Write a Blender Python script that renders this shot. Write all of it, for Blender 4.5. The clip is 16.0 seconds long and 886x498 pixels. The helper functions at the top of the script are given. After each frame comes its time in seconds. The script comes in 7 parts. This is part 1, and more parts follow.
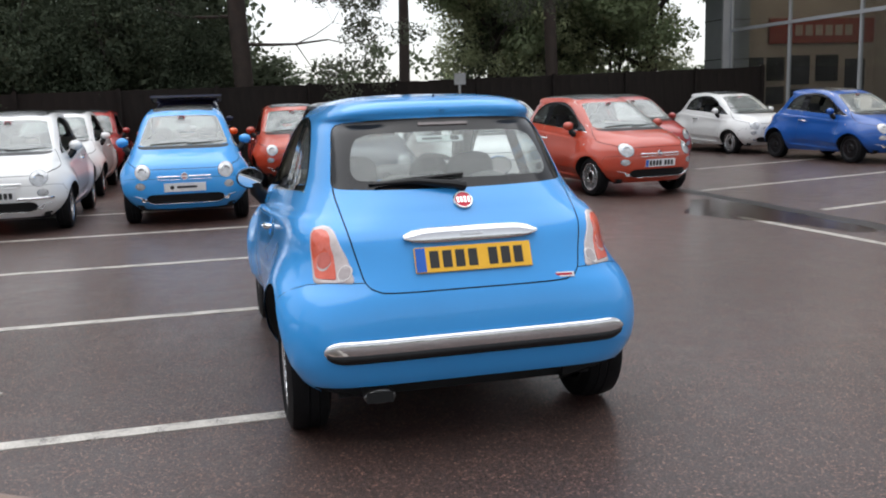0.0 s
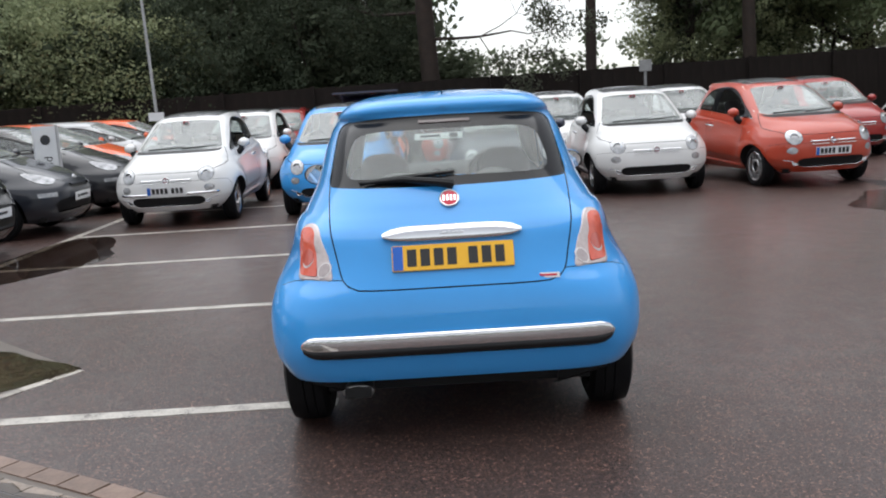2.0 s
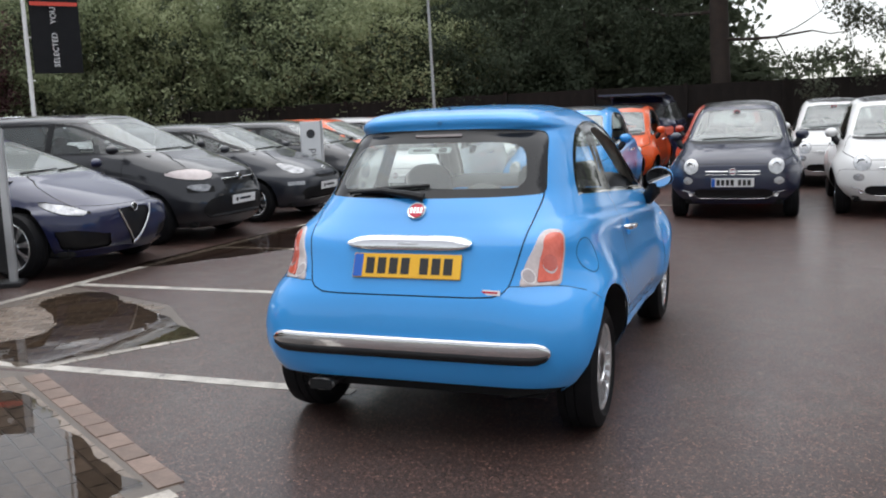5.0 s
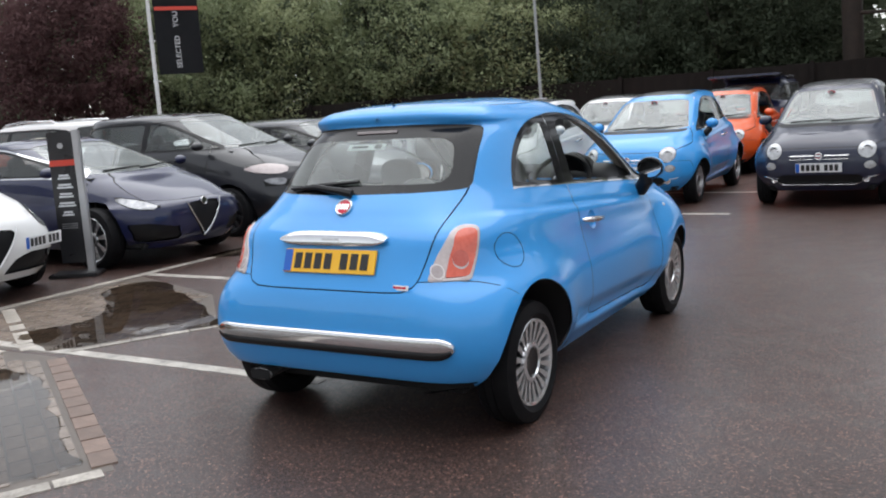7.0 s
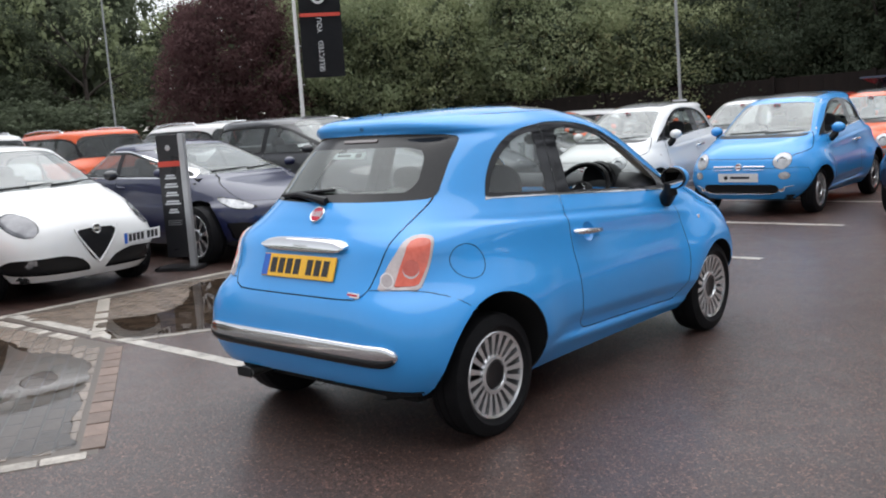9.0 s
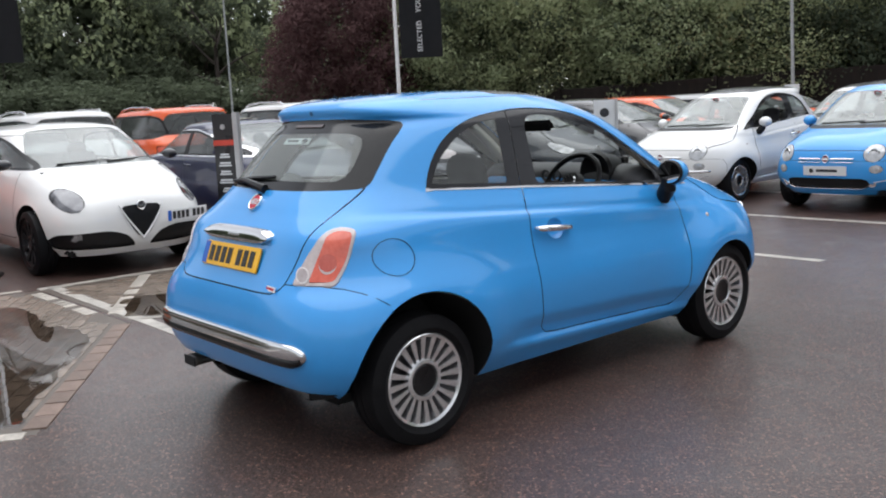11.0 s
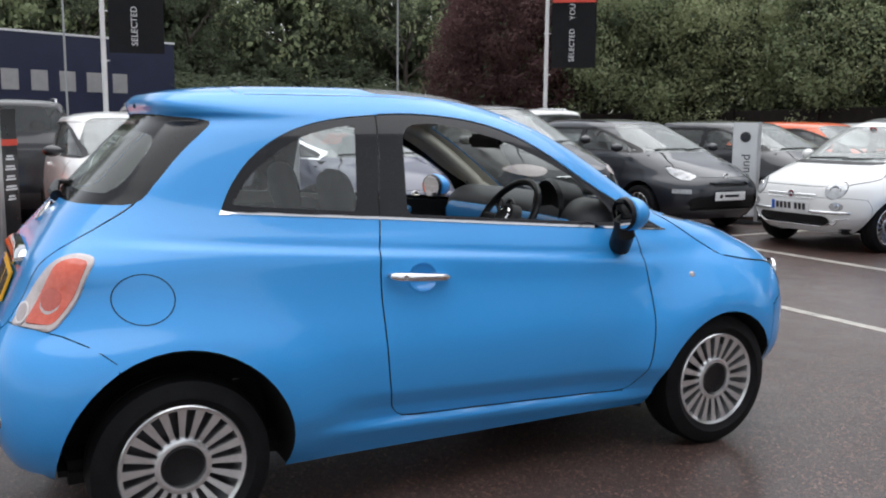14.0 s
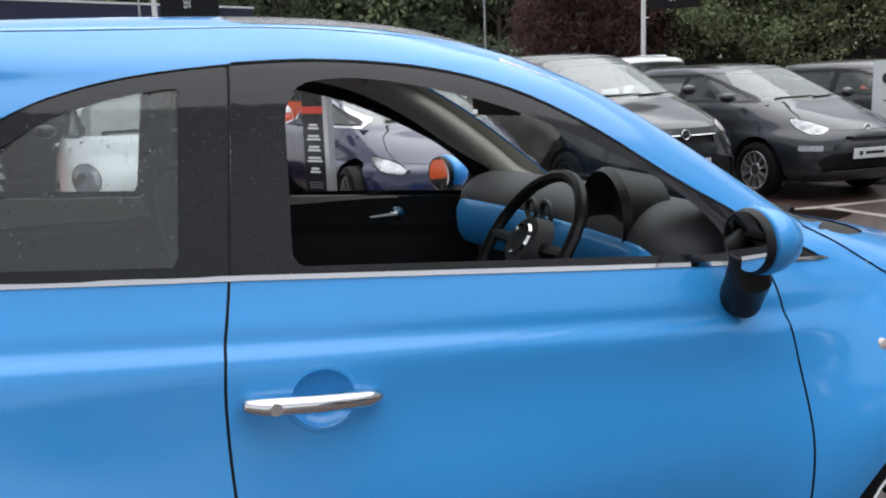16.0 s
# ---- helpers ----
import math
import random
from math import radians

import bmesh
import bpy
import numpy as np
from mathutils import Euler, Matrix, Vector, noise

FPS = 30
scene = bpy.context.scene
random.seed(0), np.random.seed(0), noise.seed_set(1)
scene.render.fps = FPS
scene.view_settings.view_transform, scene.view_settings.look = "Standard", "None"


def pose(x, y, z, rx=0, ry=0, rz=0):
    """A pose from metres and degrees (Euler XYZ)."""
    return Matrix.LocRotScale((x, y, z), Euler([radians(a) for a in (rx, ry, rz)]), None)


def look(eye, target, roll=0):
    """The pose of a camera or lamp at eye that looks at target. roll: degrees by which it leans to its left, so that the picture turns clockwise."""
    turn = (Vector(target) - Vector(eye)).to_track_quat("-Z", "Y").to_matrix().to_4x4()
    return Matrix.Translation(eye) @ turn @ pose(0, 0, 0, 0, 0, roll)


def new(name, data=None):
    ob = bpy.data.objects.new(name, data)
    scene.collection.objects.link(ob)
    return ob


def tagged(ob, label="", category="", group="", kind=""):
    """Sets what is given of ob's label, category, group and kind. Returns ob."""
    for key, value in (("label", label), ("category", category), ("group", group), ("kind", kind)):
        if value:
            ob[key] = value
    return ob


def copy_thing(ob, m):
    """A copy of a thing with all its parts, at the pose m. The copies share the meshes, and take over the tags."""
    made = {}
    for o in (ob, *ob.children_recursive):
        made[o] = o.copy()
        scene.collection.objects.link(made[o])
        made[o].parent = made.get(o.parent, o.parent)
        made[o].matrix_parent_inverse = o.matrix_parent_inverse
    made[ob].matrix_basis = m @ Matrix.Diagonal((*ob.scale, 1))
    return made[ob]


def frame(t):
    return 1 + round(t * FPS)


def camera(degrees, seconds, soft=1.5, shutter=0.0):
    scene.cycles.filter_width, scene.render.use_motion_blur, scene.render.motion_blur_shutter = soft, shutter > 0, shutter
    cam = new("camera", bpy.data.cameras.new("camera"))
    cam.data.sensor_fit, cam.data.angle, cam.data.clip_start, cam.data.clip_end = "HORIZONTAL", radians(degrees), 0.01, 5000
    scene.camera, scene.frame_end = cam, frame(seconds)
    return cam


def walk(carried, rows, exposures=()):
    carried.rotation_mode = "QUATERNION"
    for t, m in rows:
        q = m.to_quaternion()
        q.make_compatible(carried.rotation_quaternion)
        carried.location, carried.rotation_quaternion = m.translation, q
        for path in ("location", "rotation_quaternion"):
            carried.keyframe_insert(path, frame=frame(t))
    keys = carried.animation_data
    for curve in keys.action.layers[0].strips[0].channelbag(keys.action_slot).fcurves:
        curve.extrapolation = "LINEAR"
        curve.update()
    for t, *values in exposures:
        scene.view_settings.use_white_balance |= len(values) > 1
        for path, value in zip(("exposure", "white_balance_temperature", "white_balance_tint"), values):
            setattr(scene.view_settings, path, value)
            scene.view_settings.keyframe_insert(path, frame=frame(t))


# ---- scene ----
from mathutils.bvhtree import BVHTree

cam = camera(52.5, 16.0, soft=2.0)
PATH = [
    (0, (-1.063, -4.121, 1.496), (-0.577, -2.208, 1.171), -1.7),
    (0.5, (-0.774, -4.265, 1.501), (-0.46, -2.315, 1.189), -2.3),
    (1, (-0.57, -4.263, 1.487), (-0.379, -2.293, 1.197), -2.0),
    (1.5, (-0.332, -4.172, 1.481), (-0.21, -2.207, 1.13), -0.7),
    (2, (-0.052, -4.233, 1.488), (-0.046, -2.26, 1.161), -3.4),
    (2.5, (0.234, -4.27, 1.503), (0.107, -2.299, 1.184), -4.2),
    (3, (0.452, -4.135, 1.489), (0.241, -2.175, 1.148), -1.7),
    (3.5, (0.694, -4.113, 1.496), (0.377, -2.169, 1.152), -2.9),
    (4, (1.031, -4.158, 1.506), (0.549, -2.243, 1.192), -3.0),
    (4.2, (1.123, -4.149, 1.494), (0.591, -2.245, 1.19), -2.8),
    (6.3, (2.122, -3.777, 1.512), (1.226, -2.018, 1.193), -2.1),
    (6.5, (2.157, -3.66, 1.483), (1.239, -1.912, 1.164), -2.4),
    (7, (2.519, -3.705, 1.491), (1.515, -2.003, 1.182), -3.7),
    (7.5, (2.685, -3.617, 1.479), (1.611, -1.956, 1.18), -2.6),
    (8, (2.793, -3.422, 1.481), (1.666, -1.802, 1.158), -1.7),
    (8.5, (3.073, -3.299, 1.475), (1.846, -1.75, 1.168), -4.0),
    (9, (3.307, -3.162, 1.478), (1.995, -1.68, 1.193), -3.7),
    (9.2, (3.303, -3.031, 1.453), (1.978, -1.559, 1.176), -3.6),
    (11.5, (4.022, -2.16, 1.45), (2.433, -0.986, 1.14), -3.6),
    (12, (4.278, -1.905, 1.452), (2.622, -0.827, 1.147), -4.2),
    (12.5, (4.227, -1.608, 1.419), (2.557, -0.558, 1.091), -2.9),
    (13, (4.075, -1.266, 1.42), (2.401, -0.216, 1.116), -1.6),
    (13.5, (3.926, -0.87, 1.408), (2.225, 0.14, 1.118), -0.5),
    (14, (3.618, -0.561, 1.394), (1.866, 0.365, 1.118), 0.5),
    (14.5, (3.281, -0.219, 1.403), (1.505, 0.663, 1.141), -1.1),
    (15, (2.961, 0.064, 1.4), (1.133, 0.818, 1.099), -0.2),
    (15.5, (2.569, 0.279, 1.404), (0.743, 1.034, 1.095), -0.8),
    (16, (2.233, 0.533, 1.378), (0.398, 1.24, 1.014), -2.1),
]
walk(cam, [(t, look(eye, target, roll)) for t, eye, target, roll in PATH], exposures=[(0, 1.1)])

# ---- world and light: an overcast, wet day ----
world = bpy.data.worlds.new("overcast_sky")
scene.world = world
world.use_nodes = True
wn, wl = world.node_tree.nodes, world.node_tree.links
sky = wn.new("ShaderNodeTexSky")
sky.sky_type = "NISHITA"
sky.sun_disc = False
sky.sun_elevation = radians(82)
sky.sun_rotation = radians(330)
sky.air_density = 1.0
sky.dust_density = 0.9
soft_sky = wn.new("ShaderNodeHueSaturation")
soft_sky.inputs["Saturation"].default_value = 0.22
wl.new(sky.outputs[0], soft_sky.inputs["Color"])
wl.new(soft_sky.outputs[0], wn["Background"].inputs["Color"])
wn["Background"].inputs["Strength"].default_value = 0.10

sun = new("sun", bpy.data.lights.new("sun", "SUN"))
sun.data.energy = 1.45
sun.data.angle = radians(95)
sun.data.color = (0.97, 0.98, 1.0)
sun.matrix_world = look((math.sin(radians(330)) * 14, math.cos(radians(330)) * 14, 100), (0, 0, 0))

# ---- materials ----
def nodes_of(name):
    m = bpy.data.materials.new(name)
    m.use_nodes = True
    nt = m.node_tree
    return m, nt, nt.nodes["Principled BSDF"]


def noise_node(nt, scale, detail=4.0, rough=0.55, coord="Object"):
    tc = nt.nodes.new("ShaderNodeTexCoord")
    n = nt.nodes.new("ShaderNodeTexNoise")
    n.inputs["Scale"].default_value = scale
    n.inputs["Detail"].default_value = detail
    n.inputs["Roughness"].default_value = rough
    nt.links.new(tc.outputs[coord], n.inputs["Vector"])
    return n


def ramp_node(nt, src, stops):
    r = nt.nodes.new("ShaderNodeValToRGB")
    els = r.color_ramp.elements
    while len(els) < len(stops):
        els.new(0.5)
    for e, (p, c) in zip(els, stops):
        e.position = p
        e.color = (*c, 1) if len(c) == 3 else c
    nt.links.new(src, r.inputs[0])
    return r


def mix_node(nt, fac, a, b, mode="MIX"):
    m = nt.nodes.new("ShaderNodeMix")
    m.data_type = "RGBA"
    m.blend_type = mode
    for sock, v in ((m.inputs[0], fac), (m.inputs[6], a), (m.inputs[7], b)):
        if hasattr(v, "links"):
            nt.links.new(v, sock)
        elif isinstance(v, (int, float)):
            sock.default_value = v
        else:
            sock.default_value = (*v, 1)
    return m


def bump_to(nt, bsdf, height, strength, dist=0.01):
    b = nt.nodes.new("ShaderNodeBump")
    b.inputs["Strength"].default_value = strength
    b.inputs["Distance"].default_value = dist
    nt.links.new(height, b.inputs["Height"])
    nt.links.new(b.outputs[0], bsdf.inputs["Normal"])
    return b


def surface(name, c1, c2, rough=0.6, scale=6.0, metal=0.0, bump=0.0, bscale=80.0, rvar=0.1, spec=0.5, coat=0.0):
    """A two-scale noisy surface between two colours."""
    m, nt, b = nodes_of(name)
    big, fine = noise_node(nt, scale), noise_node(nt, bscale)
    f = mix_node(nt, 0.35, big.outputs["Fac"], fine.outputs["Fac"])
    col = ramp_node(nt, f.outputs[2], [(0.3, c1), (0.7, c2)])
    nt.links.new(col.outputs[0], b.inputs["Base Color"])
    rr = nt.nodes.new("ShaderNodeMapRange")
    rr.inputs["To Min"].default_value = max(0.02, rough - rvar)
    rr.inputs["To Max"].default_value = min(1, rough + rvar)
    nt.links.new(big.outputs["Fac"], rr.inputs["Value"])
    nt.links.new(rr.outputs[0], b.inputs["Roughness"])
    b.inputs["Metallic"].default_value = metal
    b.inputs["Specular IOR Level"].default_value = spec
    b.inputs["Coat Weight"].default_value = coat
    if bump:
        bump_to(nt, b, fine.outputs["Fac"], bump, 0.004)
    return m


def paint(name, c, rough=0.45):
    """Wet car paint: base coat with a clear coat, faint dirt and rain drops."""
    m, nt, b = nodes_of(name)
    big = noise_node(nt, 1.6)
    d = [min(1, v * 0.93) for v in c]
    col = ramp_node(nt, big.outputs["Fac"], [(0.3, d), (0.75, c)])
    nt.links.new(col.outputs[0], b.inputs["Base Color"])
    b.inputs["Roughness"].default_value = rough
    b.inputs["Specular IOR Level"].default_value = 0.3
    b.inputs["Coat Weight"].default_value = 1.0
    b.inputs["Coat Roughness"].default_value = 0.10
    drops = nt.nodes.new("ShaderNodeTexVoronoi")
    drops.inputs["Scale"].default_value = 60
    tc = nt.nodes.new("ShaderNodeTexCoord")
    nt.links.new(tc.outputs["Object"], drops.inputs["Vector"])
    dr = ramp_node(nt, drops.outputs["Distance"], [(0.0, (1, 1, 1)), (0.16, (0, 0, 0))])
    bump_to(nt, b, dr.outputs[0], 0.05, 0.002)
    return m


def glass(name, tint, rough=0.02, f0=0.06, film=0.10):
    m, nt, b = nodes_of(name)
    nt.nodes.remove(b)
    tr = nt.nodes.new("ShaderNodeBsdfTransparent")
    tr.inputs[0].default_value = (*tint, 1)
    gl = nt.nodes.new("ShaderNodeBsdfGlossy")
    gl.inputs["Roughness"].default_value = rough
    fr = nt.nodes.new("ShaderNodeLayerWeight")
    fr.inputs["Blend"].default_value = 0.5
    pw = nt.nodes.new("ShaderNodeMath")
    pw.operation = "POWER"
    pw.inputs[1].default_value = 4.5
    nt.links.new(fr.outputs["Facing"], pw.inputs[0])
    fm = nt.nodes.new("ShaderNodeMapRange")
    fm.inputs["To Min"].default_value = f0
    fm.inputs["To Max"].default_value = 0.95
    nt.links.new(pw.outputs[0], fm.inputs["Value"])
    drops = nt.nodes.new("ShaderNodeTexVoronoi")
    drops.inputs["Scale"].default_value = 105
    tc = nt.nodes.new("ShaderNodeTexCoord")
    nt.links.new(tc.outputs["Object"], drops.inputs["Vector"])
    dr = ramp_node(nt, drops.outputs["Distance"], [(0.0, (1, 1, 1)), (0.22, (0, 0, 0))])
    bp = nt.nodes.new("ShaderNodeBump")
    bp.inputs["Strength"].default_value = 0.25
    bp.inputs["Distance"].default_value = 0.002
    nt.links.new(dr.outputs[0], bp.inputs["Height"])
    nt.links.new(bp.outputs[0], gl.inputs["Normal"])
    mx = nt.nodes.new("ShaderNodeMixShader")
    nt.links.new(fm.outputs[0], mx.inputs[0])
    nt.links.new(tr.outputs[0], mx.inputs[1])
    nt.links.new(gl.outputs[0], mx.inputs[2])
    # thin film of rain and road dirt, its pale colour doubling as reflected sky
    df = nt.nodes.new("ShaderNodeBsdfDiffuse")
    df.inputs[0].default_value = (0.62, 0.66, 0.64, 1)
    streak = noise_node(nt, 3.5, 5)
    fl = nt.nodes.new("ShaderNodeMapRange")
    fl.inputs["From Min"].default_value = 0.25
    fl.inputs["From Max"].default_value = 0.8
    fl.inputs["To Min"].default_value = film * 0.7
    fl.inputs["To Max"].default_value = film * 1.5
    nt.links.new(streak.outputs["Fac"], fl.inputs["Value"])
    # standing rain drops on some of the cells
    sc = nt.nodes.new("ShaderNodeSeparateColor")
    nt.links.new(drops.outputs["Color"], sc.inputs[0])
    pick = ramp_node(nt, sc.outputs[0], [(0.30, (0, 0, 0)), (0.34, (1, 1, 1))])
    bead = ramp_node(nt, drops.outputs["Distance"], [(0.12, (0.22, 0.22, 0.22)), (0.24, (0, 0, 0))])
    both = mix_node(nt, 1.0, pick.outputs[0], bead.outputs[0], "MULTIPLY")
    # thicker drops let less through
    few = ramp_node(nt, sc.outputs[1], [(0.80, (0, 0, 0)), (0.84, (1, 1, 1))])
    fat = ramp_node(nt, drops.outputs["Distance"], [(0.16, (0.9, 0.9, 0.9)), (0.28, (0, 0, 0))])
    dense = mix_node(nt, 1.0, few.outputs[0], fat.outputs[0], "MULTIPLY")
    through_drop = mix_node(nt, dense.outputs[2], (*tint,), tuple(v * 0.22 for v in tint))
    nt.links.new(through_drop.outputs[2], tr.inputs[0])
    fsum = nt.nodes.new("ShaderNodeMath")
    fsum.operation = "ADD"
    nt.links.new(fl.outputs[0], fsum.inputs[0])
    nt.links.new(both.outputs[2], fsum.inputs[1])
    mf = nt.nodes.new("ShaderNodeMixShader")
    nt.links.new(fsum.outputs[0], mf.inputs[0])
    nt.links.new(mx.outputs[0], mf.inputs[1])
    nt.links.new(df.outputs[0], mf.inputs[2])
    nt.links.new(mf.outputs[0], nt.nodes["Material Output"].inputs[0])
    return m


M = {}
M["blue"] = paint("volare_blue_paint", (0.034, 0.316, 0.76))
M["white"] = paint("white_paint", (0.78, 0.78, 0.77))
M["navy"] = paint("navy_paint", (0.006, 0.010, 0.034))
M["red"] = paint("coral_red_paint", (0.43, 0.046, 0.018))
M["orange"] = paint("orange_paint", (0.75, 0.10, 0.012))
M["dark_red"] = paint("dark_red_paint", (0.33, 0.02, 0.016))
M["racing_blue"] = paint("bright_blue_paint", (0.003, 0.080, 0.36))
M["black_paint"] = paint("black_paint", (0.009, 0.010, 0.014))
M["grey_paint"] = paint("dark_grey_paint", (0.013, 0.016, 0.024))
M["deep_blue"] = paint("deep_blue_paint", (0.004, 0.008, 0.046))
M["silver_paint"] = paint("silver_paint", (0.45, 0.46, 0.47))
M["glass"] = glass("car_glass", (0.66, 0.73, 0.71), film=0.15)
M["screen"] = glass("wet_windscreen", (0.74, 0.80, 0.78), 0.03, 0.14, 0.22)
M["dark_glass"] = glass("privacy_glass", (0.30, 0.33, 0.34), film=0.06)
M["side_glass"] = glass("side_glass", (0.72, 0.76, 0.76), film=0.05)
M["black_trim"] = surface("black_trim", (0.007, 0.007, 0.008), (0.013, 0.013, 0.014), 0.38, bump=0.05, spec=0.25)
M["dark_lamp"] = surface("dark_headlamp", (0.08, 0.08, 0.09), (0.24, 0.24, 0.25), 0.12, scale=9, metal=0.5, coat=1.0)
M["gloss_black"] = surface("gloss_black", (0.008, 0.008, 0.009), (0.013, 0.013, 0.014), 0.12, rvar=0.04, spec=0.3)
M["seam"] = surface("panel_gap", (0.004, 0.004, 0.005), (0.008, 0.008, 0.008), 0.9)
M["chrome"] = surface("chrome", (0.70, 0.71, 0.72), (0.78, 0.78, 0.79), 0.07, metal=1.0, rvar=0.03)
M["alloy"] = surface("alloy_silver", (0.659, 0.671, 0.683), (0.830, 0.830, 0.842), 0.20, metal=0.85, rvar=0.06)
M["dark_alloy"] = surface("dark_alloy", (0.03, 0.03, 0.033), (0.05, 0.05, 0.055), 0.35, metal=0.6)
M["rubber"] = surface("wet_tyre_rubber", (0.006, 0.006, 0.007), (0.012, 0.012, 0.013), 0.55, scale=14, bump=0.25, bscale=120, spec=0.1)
M["plastic"] = surface("grey_black_plastic", (0.022, 0.022, 0.024), (0.042, 0.042, 0.045), 0.6, bump=0.15, bscale=300)
M["red_lens"] = surface("red_lamp_lens", (0.58, 0.085, 0.050), (0.72, 0.15, 0.095), 0.12, scale=20, rvar=0.03, coat=0.6)
M["pale_lens"] = surface("clear_lamp_lens", (0.46, 0.39, 0.38), (0.60, 0.53, 0.52), 0.15, scale=20, rvar=0.04, coat=0.6)
M["deep_red_lens"] = surface("deep_red_lens", (0.46, 0.075, 0.050), (0.58, 0.12, 0.085), 0.10, scale=20, rvar=0.03, coat=0.7)
M["white_lens"] = surface("white_lamp_ring", (0.62, 0.58, 0.57), (0.74, 0.70, 0.69), 0.14, scale=20, rvar=0.04, coat=0.6)
M["grey_lens"] = surface("smoked_lamp_lens", (0.35, 0.30, 0.30), (0.45, 0.40, 0.40), 0.15, scale=20, rvar=0.04, coat=0.6)
M["lamp"] = surface("headlamp_reflector", (0.07, 0.072, 0.076), (0.46, 0.47, 0.49), 0.2, scale=11, metal=0.6, rvar=0.06, coat=0.5)
M["yellow"] = surface("yellow_plate", (0.80, 0.42, 0.02), (0.88, 0.50, 0.035), 0.35)
M["white_plate"] = surface("white_plate", (0.70, 0.71, 0.72), (0.80, 0.80, 0.80), 0.35)
M["plate_blue"] = surface("blue_band", (0.012, 0.10, 0.46), (0.018, 0.13, 0.54), 0.35)
M["ink"] = surface("black_ink", (0.012, 0.012, 0.013), (0.022, 0.022, 0.022), 0.5)
M["badge_red"] = surface("badge_red", (0.45, 0.012, 0.03), (0.55, 0.02, 0.045), 0.2)
M["cloth_grey"] = surface("grey_headliner", (0.66, 0.62, 0.54), (0.74, 0.70, 0.62), 0.9, bump=0.3, bscale=300)
M["cloth_dark"] = surface("dark_seat_cloth", (0.03, 0.03, 0.033), (0.055, 0.055, 0.06), 0.9, bump=0.4, bscale=250)
M["cloth_light"] = surface("pale_seat_cloth", (0.19, 0.185, 0.175), (0.26, 0.255, 0.24), 0.9, bump=0.4, bscale=250)
M["paper"] = surface("paper", (0.72, 0.76, 0.76), (0.82, 0.84, 0.84), 0.6)
M["mirror"] = surface("mirror_glass", (0.82, 0.83, 0.84), (0.86, 0.86, 0.87), 0.02, metal=1.0, rvar=0.01)


def wet_roof_glass():
    """Dark glass under standing rain drops, the sky's pale glints put into the colour."""
    m, nt, b = nodes_of("wet_roof_glass")
    drops = nt.nodes.new("ShaderNodeTexVoronoi")
    drops.inputs["Scale"].default_value = 95
    tc = nt.nodes.new("ShaderNodeTexCoord")
    nt.links.new(tc.outputs["Object"], drops.inputs["Vector"])
    big = noise_node(nt, 9, 3)
    f = mix_node(nt, 0.45, drops.outputs["Distance"], big.outputs["Fac"])
    col = ramp_node(nt, f.outputs[2], [(0.30, (0.16, 0.165, 0.17)), (0.46, (0.03, 0.032, 0.034)), (0.6, (0.014, 0.014, 0.016))])
    nt.links.new(col.outputs[0], b.inputs["Base Color"])
    b.inputs["Roughness"].default_value = 0.12
    bump_to(nt, b, drops.outputs["Distance"], 0.5, 0.004)
    return m


M["roof_glass"] = wet_roof_glass()
M["silver_exhaust"] = surface("sooty_steel", (0.10, 0.10, 0.10), (0.22, 0.21, 0.20), 0.35, metal=0.8, scale=20)
M["dark_lens"] = surface("dark_red_lens", (0.060, 0.042, 0.042), (0.095, 0.066, 0.066), 0.2, scale=20, coat=0.5)
M["clear_screen"] = glass("clear_windscreen", (0.88, 0.92, 0.90), 0.02, 0.06, 0.05)
M["dash_grey"] = surface("grey_dash_plastic", (0.042, 0.042, 0.045), (0.066, 0.066, 0.070), 0.6, bump=0.15, bscale=300)


def frit_glass():
    """Black-backed glass with rain drops on it."""
    m, nt, b = nodes_of("black_backed_glass")
    drops = nt.nodes.new("ShaderNodeTexVoronoi")
    drops.inputs["Scale"].default_value = 105
    tc = nt.nodes.new("ShaderNodeTexCoord")
    nt.links.new(tc.outputs["Object"], drops.inputs["Vector"])
    sc = nt.nodes.new("ShaderNodeSeparateColor")
    nt.links.new(drops.outputs["Color"], sc.inputs[0])
    pick = ramp_node(nt, sc.outputs[0], [(0.40, (0, 0, 0)), (0.44, (1, 1, 1))])
    bead = ramp_node(nt, drops.outputs["Distance"], [(0.12, (1, 1, 1)), (0.26, (0, 0, 0))])
    both = mix_node(nt, 1.0, pick.outputs[0], bead.outputs[0], "MULTIPLY")
    film = noise_node(nt, 4, 4)
    base = ramp_node(nt, film.outputs["Fac"], [(0.3, (0.007, 0.007, 0.009)), (0.75, (0.015, 0.015, 0.018))])
    c = mix_node(nt, both.outputs[2], base.outputs[0], (0.005, 0.005, 0.006))
    nt.links.new(c.outputs[2], b.inputs["Base Color"])
    b.inputs["Roughness"].default_value = 0.06
    b.inputs["Specular IOR Level"].default_value = 0.40
    bump_to(nt, b, both.outputs[2], 0.25, 0.002)
    return m


M["frit"] = frit_glass()
M["clear_lamp"] = surface("clear_headlamp", (0.30, 0.305, 0.31), (0.66, 0.67, 0.68), 0.15, scale=16, metal=0.4, rvar=0.05, coat=0.6)
M["badge_dark"] = surface("badge_maroon", (0.10, 0.012, 0.020), (0.15, 0.018, 0.030), 0.2)

# ---- building helpers ----
def mesh_from(name, verts, faces, smooth=True):
    me = bpy.data.meshes.new(name)
    me.from_pydata([tuple(v) for v in verts], [], faces)
    if smooth:
        me.polygons.foreach_set("use_smooth", [True] * len(me.polygons))
    me.update()
    return me


